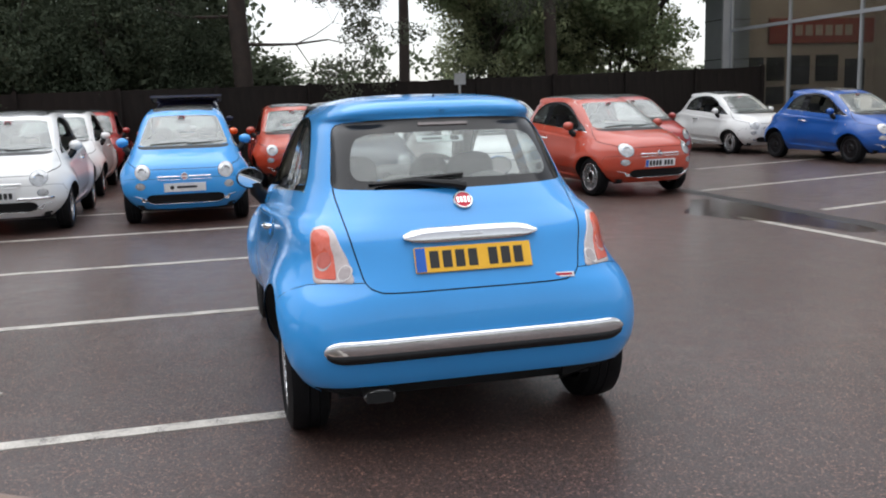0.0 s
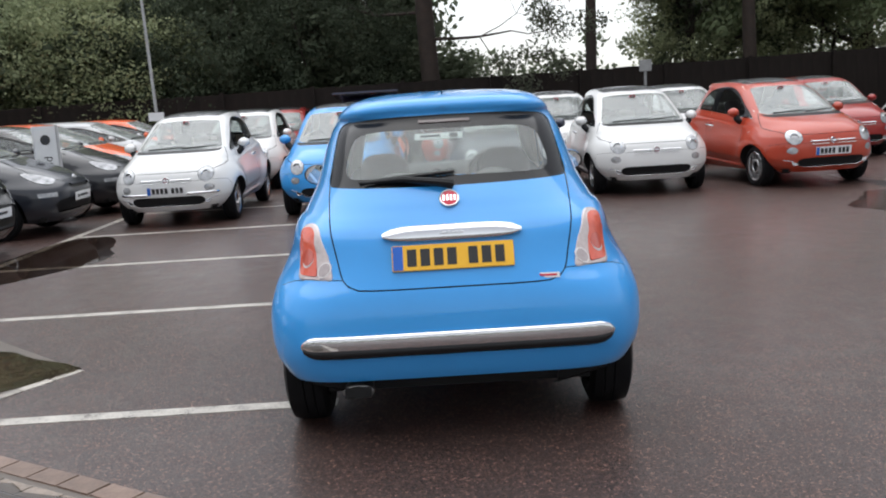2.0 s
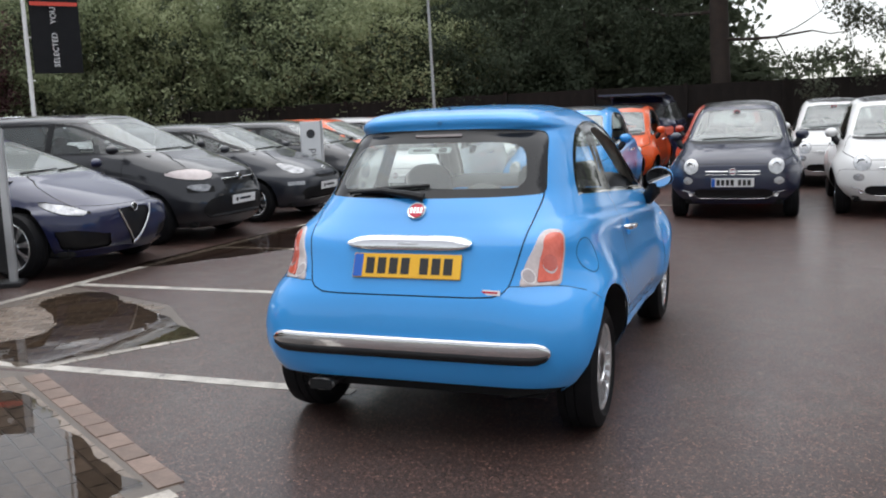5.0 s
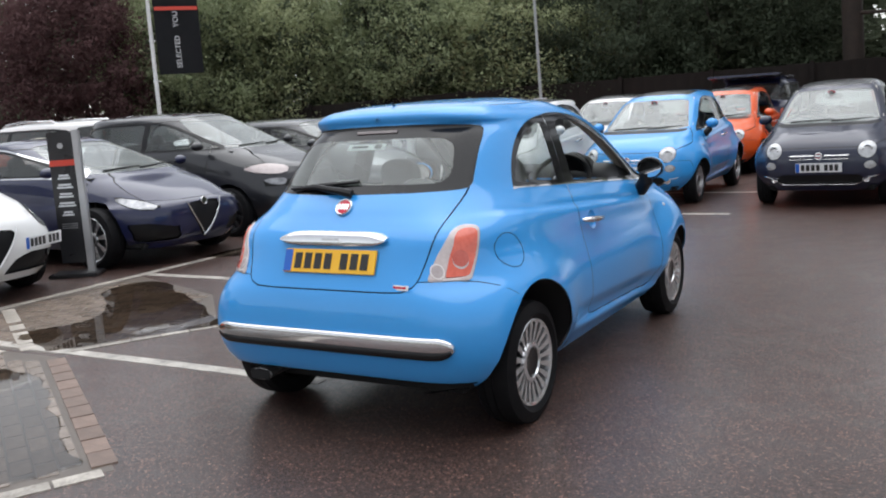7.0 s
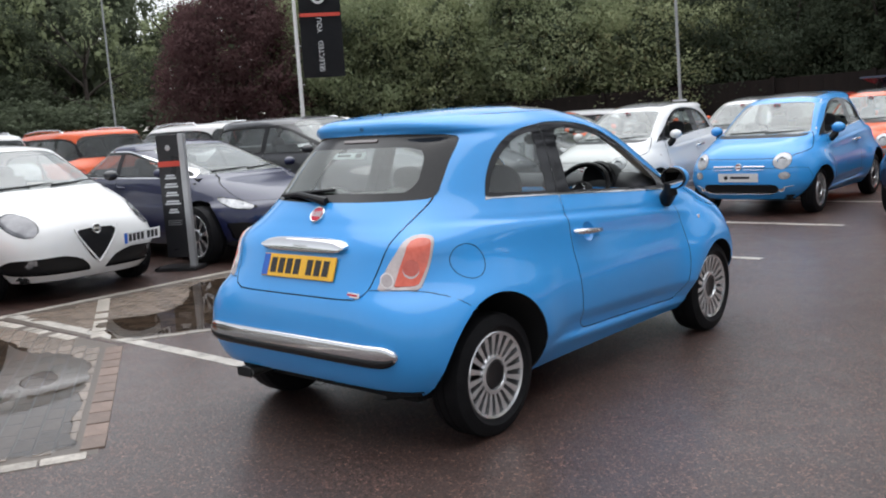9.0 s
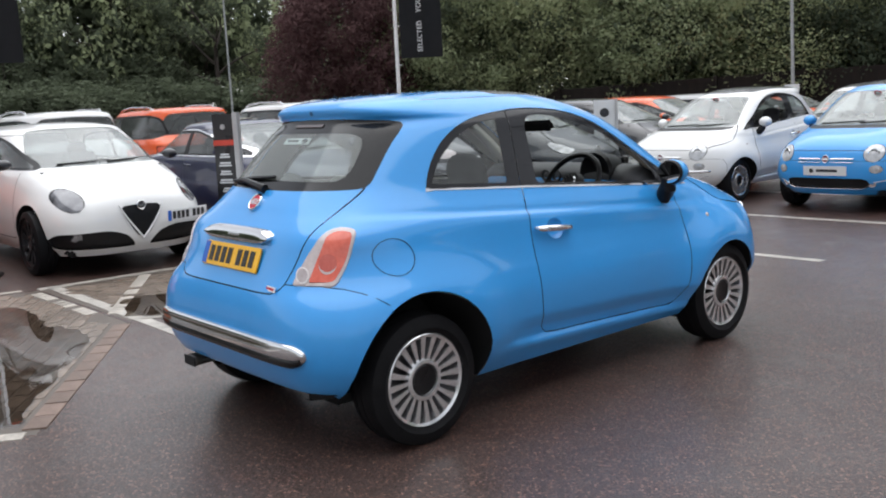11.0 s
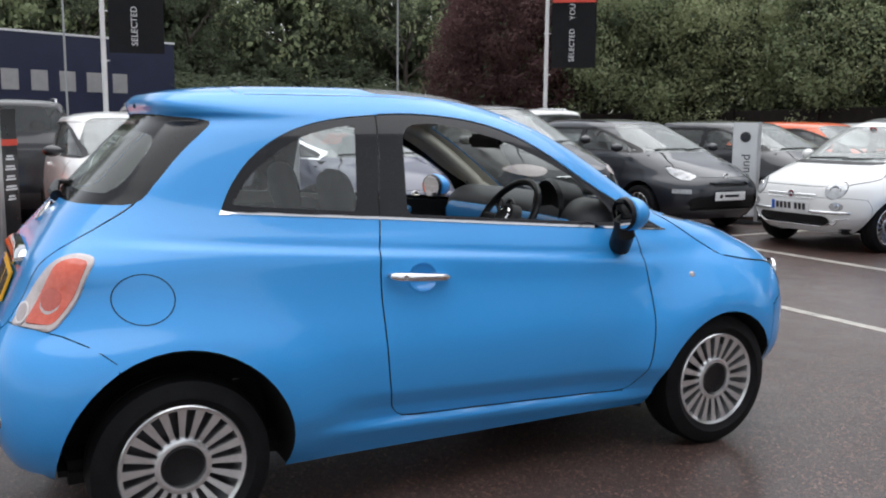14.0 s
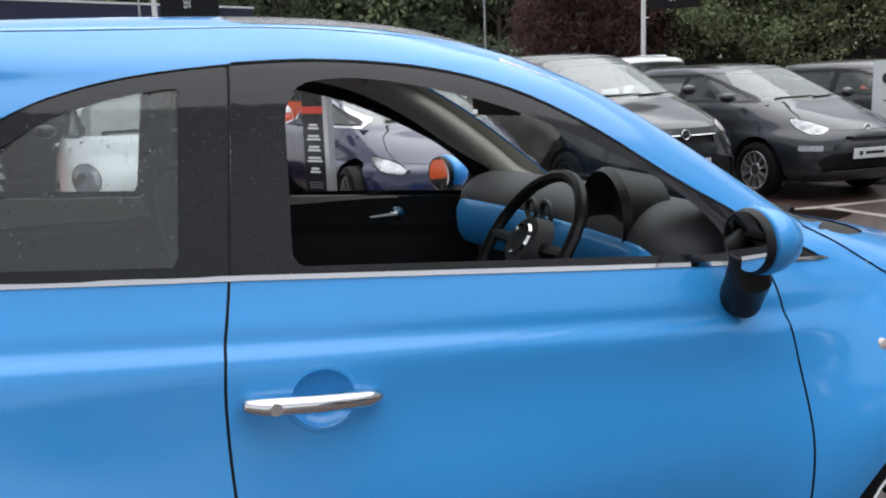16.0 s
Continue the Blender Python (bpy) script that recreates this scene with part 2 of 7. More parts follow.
def part(name, bm, material, parent, label="", smooth=True):
    """Links a bmesh (or a mesh) as one mesh object under a thing or part."""
    if isinstance(bm, bmesh.types.BMesh):
        me = bpy.data.meshes.new(name)
        bm.to_mesh(me)
        bm.free()
        if smooth:
            me.polygons.foreach_set("use_smooth", [True] * len(me.polygons))
            me.set_sharp_from_angle(angle=radians(38))
    else:
        me = bm
    me.materials.clear()
    me.materials.append(material)
    ob = new(name, me)
    ob.parent = parent
    if label:
        tagged(ob, label)
    return ob


def empty_thing(name, label, category, group="", kind=""):
    return tagged(new(name), label, category, group, kind)


def add_box(bm, x0, x1, y0, y1, z0, z1, bevel=0.0, m=None):
    r = bmesh.ops.create_cube(bm, size=1)
    vs = r["verts"]
    for v in vs:
        v.co = Vector(((x0 + x1) / 2 + v.co.x * (x1 - x0), (y0 + y1) / 2 + v.co.y * (y1 - y0), (z0 + z1) / 2 + v.co.z * (z1 - z0)))
    if bevel:
        es = list({e for v in vs for e in v.link_edges})
        r2 = bmesh.ops.bevel(bm, geom=es, offset=bevel, segments=2, affect="EDGES")
        vs = list({v for v in r2["verts"]} | {v for v in vs if v.is_valid})
    if m is not None:
        bmesh.ops.transform(bm, matrix=m, verts=vs)
    return vs


def box_bm(x0, x1, y0, y1, z0, z1, bevel=0.0, m=None):
    bm = bmesh.new()
    add_box(bm, x0, x1, y0, y1, z0, z1, bevel, m)
    return bm


def tube_bm(points, radii, seg=8, bm=None, cap=True):
    """A tapered tube along points."""
    bm = bm or bmesh.new()
    pts = [Vector(p) for p in points]
    if isinstance(radii, (int, float)):
        radii = [radii] * len(pts)
    rings = []
    up = Vector((0.3, 0.2, 1)).normalized()
    for i, p in enumerate(pts):
        d = (pts[min(i + 1, len(pts) - 1)] - pts[max(i - 1, 0)]).normalized()
        a = d.cross(up)
        if a.length < 1e-3:
            a = d.cross(Vector((1, 0, 0)))
        a.normalize()
        b = d.cross(a)
        rings.append([bm.verts.new(p + (a * math.cos(t) + b * math.sin(t)) * radii[i]) for t in [2 * math.pi * k / seg for k in range(seg)]])
    for r0, r1 in zip(rings, rings[1:]):
        for k in range(seg):
            bm.faces.new((r0[k], r0[(k + 1) % seg], r1[(k + 1) % seg], r1[k]))
    if cap:
        bm.faces.new(rings[0][::-1])
        bm.faces.new(rings[-1])
    return bm


def lathe_bm(profile, seg=32, bm=None, axis="x"):
    """Turns (along, radius) pairs round the x (or z) axis."""
    bm = bm or bmesh.new()
    rings = []
    for a, r in profile:
        ring = []
        for k in range(seg):
            t = 2 * math.pi * k / seg
            c, s = r * math.cos(t), r * math.sin(t)
            ring.append(bm.verts.new((a, c, s) if axis == "x" else (c, s, a)))
        rings.append(ring)
    for r0, r1 in zip(rings, rings[1:]):
        for k in range(seg):
            bm.faces.new((r0[k], r0[(k + 1) % seg], r1[(k + 1) % seg], r1[k]))
    bmesh.ops.recalc_face_normals(bm, faces=bm.faces[:])
    return bm


def text_mesh(name, text, height, depth=0.002, spacing=1.0):
    cu = bpy.data.curves.new(name, "FONT")
    cu.body = text
    cu.size = height / 0.72
    cu.extrude = depth / 2
    cu.resolution_u = 3
    cu.align_x = "CENTER"
    cu.align_y = "CENTER"
    cu.space_character = spacing
    ob = bpy.data.objects.new(name, cu)
    scene.collection.objects.link(ob)
    me = bpy.data.meshes.new_from_object(ob.evaluated_get(bpy.context.evaluated_depsgraph_get()))
    bpy.data.objects.remove(ob)
    bpy.data.curves.remove(cu)
    return me


def smooth_curve(pts, n=8, closed=True):
    """Catmull-Rom through 2D points."""
    p = np.array(pts, float)
    out = []
    k = len(p)
    for i in range(k if closed else k - 1):
        if closed:
            a, b, c, d = p[(i - 1) % k], p[i], p[(i + 1) % k], p[(i + 2) % k]
        else:
            a, b, c, d = p[max(i - 1, 0)], p[i], p[i + 1], p[min(i + 2, k - 1)]
        for t in np.arange(n) / n:
            out.append(0.5 * (2 * b + (c - a) * t + (2 * a - 5 * b + 4 * c - d) * t * t + (3 * b - a - 3 * c + d) * t ** 3))
    if not closed:
        out.append(p[-1])
    return np.array(out)


def round_poly(pts, r=0.03, n=5):
    """A polygon with rounded corners; r is one radius, or one a corner."""
    p = np.array(pts, float)
    k = len(p)
    rs = [r] * k if isinstance(r, (int, float)) else r
    out = []
    for i in range(k):
        a, b, c = p[i - 1], p[i], p[(i + 1) % k]
        da, dc = (a - b), (c - b)
        la, lc = np.linalg.norm(da), np.linalg.norm(dc)
        t = min(rs[i], la * 0.49, lc * 0.49)
        p0, p1 = b + da / la * t, b + dc / lc * t
        for s in np.linspace(0, 1, n):
            out.append((1 - s) ** 2 * p0 + 2 * s * (1 - s) * b + s * s * p1)
    return np.array(out)


def sdf(curve):
    """The signed distance of 2D points to a closed curve: negative inside."""
    a = np.asarray(curve, float)
    b = np.roll(a, -1, 0)

    def f(q):
        out = np.full(len(q), 9.0)
        lo, hi = a.min(0) - 0.15, a.max(0) + 0.15
        near = ((q > lo) & (q < hi)).all(1)
        p = q[near]
        if not len(p):
            return out
        ab, best, inside = b - a, np.full(len(p), 1e9), np.zeros(len(p), bool)
        for i in range(len(a)):
            ap = p - a[i]
            t = np.clip(ap @ ab[i] / max(ab[i] @ ab[i], 1e-12), 0, 1)
            best = np.minimum(best, ((ap - t[:, None] * ab[i]) ** 2).sum(1))
            cross = (a[i, 1] > p[:, 1]) != (b[i, 1] > p[:, 1])
            with np.errstate(divide="ignore", invalid="ignore"):
                xs = ab[i, 0] * (p[:, 1] - a[i, 1]) / (ab[i, 1] if abs(ab[i, 1]) > 1e-12 else 1e-12) + a[i, 0]
            inside ^= cross & (p[:, 0] < xs)
        out[near] = np.sqrt(best) * np.where(inside, -1, 1)
        return out
    return f


# ---- car bodies: stacked horizontal outlines, cut into panels ----
def body_rows(keys, sub):
    """Rows between the key outlines; sub: steps between two of them, or a function of the height."""
    k = np.array(keys, float)
    out = []
    steps = sub if callable(sub) else lambda z: sub
    for i in range(len(k) - 1):
        sub = steps(k[i, 0])
        a, b, c, d = k[max(i - 1, 0)], k[i], k[i + 1], k[min(i + 2, len(k) - 1)]
        for t in np.arange(sub) / sub:
            out.append(0.5 * (2 * b + (c - a) * t + (2 * a - 5 * b + 4 * c - d) * t * t + (3 * b - a - 3 * c + d) * t ** 3))
    out.append(k[-1])
    return np.array(out)


def half_outline(yr, yf, w, nr, nf, nu):
    ym = (yr + yf) / 2
    ph = np.linspace(0, np.pi / 2, 240)
    x1, y1 = w * np.sin(ph) ** (2 / nr), ym - (ym - yr) * np.cos(ph) ** (2 / nr)
    x2, y2 = w * np.cos(ph) ** (2 / nf), ym + (yf - ym) * np.sin(ph) ** (2 / nf)
    x, y = np.r_[x1, x2[1:]], np.r_[y1, y2[1:]]
    s = np.r_[0, np.cumsum(np.hypot(np.diff(x), np.diff(y)))]
    u = np.linspace(0, s[-1], nu)
    return np.interp(u, s, x), np.interp(u, s, y)


def body_bm(keys, sub=4, nu=90, shape=None):
    rows = body_rows(keys, sub)
    grid = []
    for z, yr, yf, w, nr, nf in rows:
        x, y = half_outline(yr, yf, max(w, 0.01), max(nr, 2), max(nf, 2), nu)
        ring = np.stack([np.r_[x, -x[-2:0:-1]], np.r_[y, y[-2:0:-1]], np.full(2 * nu - 2, z)], 1)
        grid.append(ring)
    g = np.array(grid)
    if shape:
        flat = g.reshape(-1, 3)
        g = shape(flat).reshape(g.shape)
    bm = bmesh.new()
    vs = [[bm.verts.new(p) for p in ring] for ring in g]
    n = len(vs[0])
    for r0, r1 in zip(vs, vs[1:]):
        for k in range(n):
            bm.faces.new((r0[k], r0[(k + 1) % n], r1[(k + 1) % n], r1[k]))
    bm.faces.new(vs[-1])
    bm.normal_update()
    return bm


def cut(bm, f):
    """Splits faces along the line f = 0."""
    bm.verts.ensure_lookup_table()
    bm.edges.ensure_lookup_table()
    bm.verts.index_update()
    co = np.array([v.co[:] for v in bm.verts])
    val = f(co)
    val[np.abs(val) < 2e-4] = 2e-4
    ev = np.array([[e.verts[0].index, e.verts[1].index] for e in bm.edges])
    va, vb = val[ev[:, 0]], val[ev[:, 1]]
    hit = np.nonzero(((va < 0) != (vb < 0)) & (np.abs(va) < 5) & (np.abs(vb) < 5))[0]
    made, faces = set(), set()
    for i, e in [(i, bm.edges[i]) for i in hit]:
        fac = va[i] / (va[i] - vb[i])
        for fc in e.link_faces:
            faces.add(fc)
        _, v = bmesh.utils.edge_split(e, e.verts[0], float(min(max(fac, 0.01), 0.99)))
        made.add(v)
    for fc in faces:
        if not fc.is_valid:
            continue
        vs = [v for v in fc.verts if v in made]
        if len(vs) < 2:
            continue
        if len(vs) == 2:
            pairs = [(vs[0], vs[1])]
        else:
            # join the points whose midpoint lies nearest to the line
            n = len(vs)
            ij = [(i, j) for i in range(n) for j in range(i + 1, n)]
            off = np.abs(f(np.array([((vs[i].co + vs[j].co) / 2)[:] for i, j in ij])))
            pairs, used = [], set()
            for k in np.argsort(off):
                i, j = ij[k]
                if i not in used and j not in used:
                    pairs.append((vs[i], vs[j]))
                    used |= {i, j}
        for a, b in pairs:
            for fx in [x for x in a.link_faces if b in x.verts]:
                try:
                    bmesh.utils.face_split(fx, a, b)
                    break
                except ValueError:
                    pass


def proj(curve, how, limit):
    """A cut function from a curve drawn on the side (y, z), the front or rear (x, z), or the top (x, y)."""
    s = sdf(curve)

    def f(co):
        x, y, z = co.T
        if how == "side":
            return np.maximum(s(np.stack([y, z], 1)), limit - np.abs(x))
        if how == "front":
            return np.maximum(s(np.stack([np.abs(x), z], 1)), limit - y)
        if how == "rear":
            return np.maximum(s(np.stack([np.abs(x), z], 1)), y - limit)
        return np.maximum(s(np.stack([np.abs(x), y], 1)), limit - z)
    return f


def panel_car(bm, panels, parent, body_mat, lining=True, belt=1.05, skin=0.008, post=None, trim=True):
    """Cuts the body into panels. panels: (name, f, gap, material, push, per side, label). Later ones lie over earlier ones."""
    for name, f, gap, *_ in panels:
        if gap:
            cut(bm, lambda c: f(c) - gap / 2)
            cut(bm, lambda c: f(c) + gap / 2)
        else:
            cut(bm, f)
    if post:
        co = post(np.array([v.co[:] for v in bm.verts]))
        for v, p in zip(bm.verts, co):
            v.co = p
    bm.normal_update()
    bm.verts.index_update()
    faces = bm.faces[:]
    cen = np.array([fc.calc_center_median()[:] for fc in faces])
    lab = np.zeros(len(faces), int)
    seam = np.zeros(len(faces), bool)
    for k, (name, f, gap, *_) in enumerate(panels, 1):
        v = f(cen)
        lab[v < -gap / 2 if gap else v < 0] = k
        seam[v < (gap / 2 if gap else 0)] = False
        if gap:
            seam[np.abs(v) < gap / 2] = True
    table = [("body", 0, body_mat, 0.0, False, "")] + [(p[0], p[2], p[3], p[4], p[5], p[6]) for p in panels]
    made = {}
    groups = {}
    for i, fc in enumerate(faces):
        if seam[i]:
            key = ("panel_gap", 0)
        else:
            t = table[lab[i]]
            key = (t[0], (1 if cen[i, 0] > 0 else -1) if t[4] else 0)
            if t[2] is None:
                continue
        groups.setdefault(key, []).append((i, fc))
    for (name, side), fs in groups.items():
        index, vs, polys = {}, [], []
        push = -0.004 if name == "panel_gap" else table[lab[fs[0][0]]][3]
        mat = M["seam"] if name == "panel_gap" else table[lab[fs[0][0]]][2]
        label = "" if name == "panel_gap" else table[lab[fs[0][0]]][5]
        for _, fc in fs:
            poly = []
            for v in fc.verts:
                if v.index not in index:
                    index[v.index] = len(vs)
                    vs.append(v.co + v.normal * push)
                poly.append(index[v.index])
            polys.append(poly)
        ob = part(name, mesh_from(name, vs, polys), mat, parent, label)
        made[(name, side)] = ob
    if lining:
        for name, mat, test in (("headliner", M["cloth_grey"], lambda c: c[2] > belt), ("inner_lining", M["plastic"], lambda c: 0.35 < c[2] <= belt)):
            index, vs, polys = {}, [], []
            for i, fc in enumerate(faces):
                t = table[lab[i]]
                if not test(cen[i]) or t[0] in ("windscreen", "rear_window", "side_window", "quarter_window", "window_frame", "door_window_frame", "rear_window_frame", "wheel_arch", "headlamp", "front_grille", "handle_hole") or not (lining[0] < cen[i, 1] < lining[1]):
                    continue
                poly = []
                for v in fc.verts:
                    if v.index not in index:
                        index[v.index] = len(vs)
                        vs.append(v.co - v.normal * skin)
                    poly.append(index[v.index])
                polys.append(poly[::-1])
            if polys and (name == "headliner" or trim):
                part(name, mesh_from(name, vs, polys), mat, parent)
    bm.free()
    return made

# ---- ground ----
def asphalt():
    m, nt, b = nodes_of("wet_asphalt")
    grain, mid, big = noise_node(nt, 95, 6, 0.8), noise_node(nt, 5.0, 5), noise_node(nt, 0.35, 4)
    stones = nt.nodes.new("ShaderNodeTexVoronoi")
    stones.inputs["Scale"].default_value = 100
    tc = nt.nodes.new("ShaderNodeTexCoord")
    nt.links.new(tc.outputs["Object"], stones.inputs["Vector"])
    col = ramp_node(nt, grain.outputs["Fac"], [(0.36, (0.0110, 0.0061, 0.0051)), (0.52, (0.054, 0.0310, 0.0258)), (0.66, (0.228, 0.135, 0.113))])
    patch = ramp_node(nt, mid.outputs["Fac"], [(0.3, (0.72, 0.70, 0.70)), (0.7, (1.05, 1.0, 0.98))])
    sep = nt.nodes.new("ShaderNodeSeparateColor")
    nt.links.new(stones.outputs["Color"], sep.inputs[0])
    chips = ramp_node(nt, sep.outputs[0], [(0.0, (0.45, 0.43, 0.42)), (0.55, (0.85, 0.82, 0.81)), (0.80, (1.4, 1.34, 1.3)), (1.0, (3.6, 3.4, 3.2))])
    col = mix_node(nt, 1.0, col.outputs[0], chips.outputs[0], "MULTIPLY")
    c = mix_node(nt, 1.0, col.outputs[2], patch.outputs[0], "MULTIPLY")
    nt.links.new(c.outputs[2], b.inputs["Base Color"])
    wet = mix_node(nt, 0.35, big.outputs["Fac"], mid.outputs["Fac"])
    rr = ramp_node(nt, wet.outputs[2], [(0.34, (0.34, 0.34, 0.34)), (0.50, (0.46, 0.46, 0.46)), (0.66, (0.56, 0.56, 0.56))])
    nt.links.new(rr.outputs[0], b.inputs["Roughness"])
    b.inputs["Specular IOR Level"].default_value = 0.45
    b.inputs["Coat Weight"].default_value = 0.66
    b.inputs["Coat Roughness"].default_value = 0.27
    bs = ramp_node(nt, wet.outputs[2], [(0.36, (0.35, 0.35, 0.35)), (0.55, (0.95, 0.95, 0.95))])
    bp = bump_to(nt, b, grain.outputs["Fac"], 0.4, 0.010)
    nt.links.new(bs.outputs[0], bp.inputs["Strength"])
    return m


def concrete_line():
    m, nt, b = nodes_of("worn_line_paint")
    fine, mid = noise_node(nt, 90, 4), noise_node(nt, 7, 4)
    f = mix_node(nt, 0.5, fine.outputs["Fac"], mid.outputs["Fac"])
    col = ramp_node(nt, f.outputs[2], [(0.36, (0.07, 0.065, 0.06)), (0.46, (0.36, 0.335, 0.30)), (0.7, (0.62, 0.585, 0.53))])
    nt.links.new(col.outputs[0], b.inputs["Base Color"])
    b.inputs["Roughness"].default_value = 0.4
    bump_to(nt, b, fine.outputs["Fac"], 0.3, 0.003)
    return m


M["asphalt"] = asphalt()
M["line"] = concrete_line()
bm = bmesh.new()
bmesh.ops.create_grid(bm, x_segments=40, y_segments=40, size=400)
ground = part("ground", bm, M["asphalt"], None)
tagged(ground, "dark wet tarmac yard with a brown sheen", "ground", kind="structure")


def floor_line(x0, y0, x1, y1, w=0.10):
    a, b = Vector((x0, y0, 0)), Vector((x1, y1, 0))
    d = (b - a).normalized()
    n = Vector((-d.y, d.x, 0)) * w / 2
    bm = bmesh.new()
    k = max(2, int((b - a).length / .25))
    rows = []
    for i in range(k + 1):
        p = a.lerp(b, i / k)
        j = .006 * noise.noise(p * 3.1)
        rows.append([bm.verts.new(p + n * (1 + j * 8) + Vector((0, 0, z))) for z in (.0, .004)] + [bm.verts.new(p - n * (1 - j * 8) + Vector((0, 0, z))) for z in (.004, .0)])
    for p, q in zip(rows, rows[1:]):
        for t in range(3):
            bm.faces.new((p[t], q[t], q[t + 1], p[t + 1]))
    bmesh.ops.recalc_face_normals(bm, faces=bm.faces[:])
    ob = part("bay_line", bm, M["line"], None)
    tagged(ob, "worn white painted parking bay line", "road marking", "bay lines", "structure")
    return ob


for y in (.15, 2.60, 4.97, 7.38, 9.78):
    floor_line(-4.78, y, -.62 if y < 1 else .05, y + .02)
floor_line(-4.79, .02, -4.79, 14.5)
for x, y in ((6.28, 8.39), (8.30, 12.06), (6.36, 5.60), (5.3, 15.6)):
    floor_line(x, y, x + 4.8, y + 1.29)
floor_line(5.10, 5.45, 5.22, 3.0)

# ---- wheels ----
def wheel_meshes(r, width, rim_r, spokes, hub_r=0.055):
    """Meshes of one road wheel, its axis along x, outer face towards +x."""
    h = width / 2
    tyre = lathe_bm([(-h * .8, rim_r - .01), (-h, rim_r + .025), (-h * .98, r - .05), (-h * .8, r - .008), (-h * .45, r), (-h * .40, r - .006), (-h * .36, r), (h * .0, r), (h * .04, r - .006), (h * .08, r),
                     (h * .45, r), (h * .8, r - .008), (h * .98, r - .05), (h, rim_r + .025), (h * .84, rim_r + .004), (h * .8, rim_r - .01)], 44)
    rim = lathe_bm([(h * .80, rim_r + .004), (h * .86, rim_r - .004), (h * .80, rim_r - .016), (h * .5, rim_r - .022), (-h * .5, rim_r - .03), (-h * .55, 0.02)], 44)
    for k in range(spokes):
        a = 2 * math.pi * k / spokes
        w0, w1 = 0.0080 * 20 / spokes, 0.0150 * 20 / spokes
        m = Matrix.Rotation(a, 4, "X")
        vs = []
        for rr, ww, xx in ((hub_r - .01, w0, h * .62), (rim_r * .55, w0 * 1.1, h * .70), (rim_r - .014, w1, h * .80)):
            vs.append([rim.verts.new(m @ Vector((xx, sgn * ww, rr))) for sgn in (-1, 1)] + [rim.verts.new(m @ Vector((xx - .022, sgn * ww * .8, rr))) for sgn in (1, -1)])
        for p, q in zip(vs, vs[1:]):
            for j in range(4):
                rim.faces.new((p[j], p[(j + 1) % 4], q[(j + 1) % 4], q[j]))
    # silver ring in which the spokes meet, round the hub cap
    ring = [(h * .50, hub_r + .024), (h * .74, hub_r + .022), (h * .79, hub_r + .012), (h * .78, hub_r + .003), (h * .66, hub_r - .002)]
    loops = [[rim.verts.new((x, q * math.cos(j * math.pi / 18), q * math.sin(j * math.pi / 18))) for j in range(36)] for x, q in ring]
    for p, q in zip(loops, loops[1:]):
        for j in range(36):
            rim.faces.new((p[j], q[j], q[(j + 1) % 36], p[(j + 1) % 36]))
    bmesh.ops.recalc_face_normals(rim, faces=rim.faces[:])
    hub = lathe_bm([(h * .45, hub_r + .004), (h * .68, hub_r + .001), (h * .74, hub_r - .008), (h * .71, hub_r - .016), (h * .72, 0.001)], 28)
    # dark backing disc, standing in for the shade seen between the spokes
    disc = lathe_bm([(h * .20, rim_r - .022), (h * .24, rim_r * .80), (h * .20, rim_r * .5), (h * .24, 0.03)], 28)
    out = []
    for name, bm in (("tyre", tyre), ("rim", rim), ("hub_cap", hub), ("brake_disc", disc)):
        me = bpy.data.meshes.new(name)
        bm.to_mesh(me)
        bm.free()
        me.polygons.foreach_set("use_smooth", [True] * len(me.polygons))
        me.set_sharp_from_angle(angle=radians(40))
        out.append(me)
    return out


def add_wheels(parent, meshes, half_track, axles, r, rim_mat, hub_mat):
    for y in axles:
        for s in (1, -1):
            m = pose(s * half_track, y, r, 0, 0, 0 if s > 0 else 180)
            tyre = part("wheel", meshes[0], M["rubber"], parent)
            tyre.matrix_basis = m
            part("rim", meshes[1], rim_mat, tyre)
            part("hub_cap", meshes[2], hub_mat, tyre)
            part("brake_disc", meshes[3], M["dark_alloy"], tyre)


def arch_liner(parent, y, z, r, w0, keys, shape=lambda p: p):
    """The dark tub behind each wheel opening, ending just inside the skin."""
    for s in (1, -1):
        bm = bmesh.new()
        n = 24
        rows = []
        ang = np.linspace(-.22, math.pi + .22, n)
        yz = [(y + r * math.cos(t), max(.19, z + r * math.sin(t))) for t in ang]
        rows.append([bm.verts.new((s * w0, a, b)) for a, b in yz])
        rim = []
        for a, b in yz:
            x0 = surface_x(keys, a, max(b, .22))
            rim.append(bm.verts.new((s * (float(shape(np.array([[x0, a, b]]))[0, 0]) - .012), a, b)))
        rows.append(rim)
        for k in range(n - 1):
            bm.faces.new((rows[0][k], rows[0][k + 1], rows[1][k + 1], rows[1][k]))
        bm.faces.new(rows[0])
        part("wheel_liner", bm, M["seam"], parent)


def ellipse(cx, cy, rx, ry=None, n=28):
    t = np.linspace(0, 2 * np.pi, n, endpoint=False)
    return np.stack([cx + rx * np.cos(t), cy + (ry or rx) * np.sin(t)], 1)


def surface_y(keys, x, z, front):
    """Where the body lies at (x, z) at its front or rear."""
    rows = body_rows(keys, 6)
    v = [np.interp(z, rows[:, 0], rows[:, k]) for k in range(6)]
    ym = (v[1] + v[2]) / 2
    n = v[5] if front else v[4]
    q = (1 - min(abs(x) / v[3], .999) ** n) ** (1 / n)
    return ym + (v[2] - ym) * q if front else ym - (ym - v[1]) * q


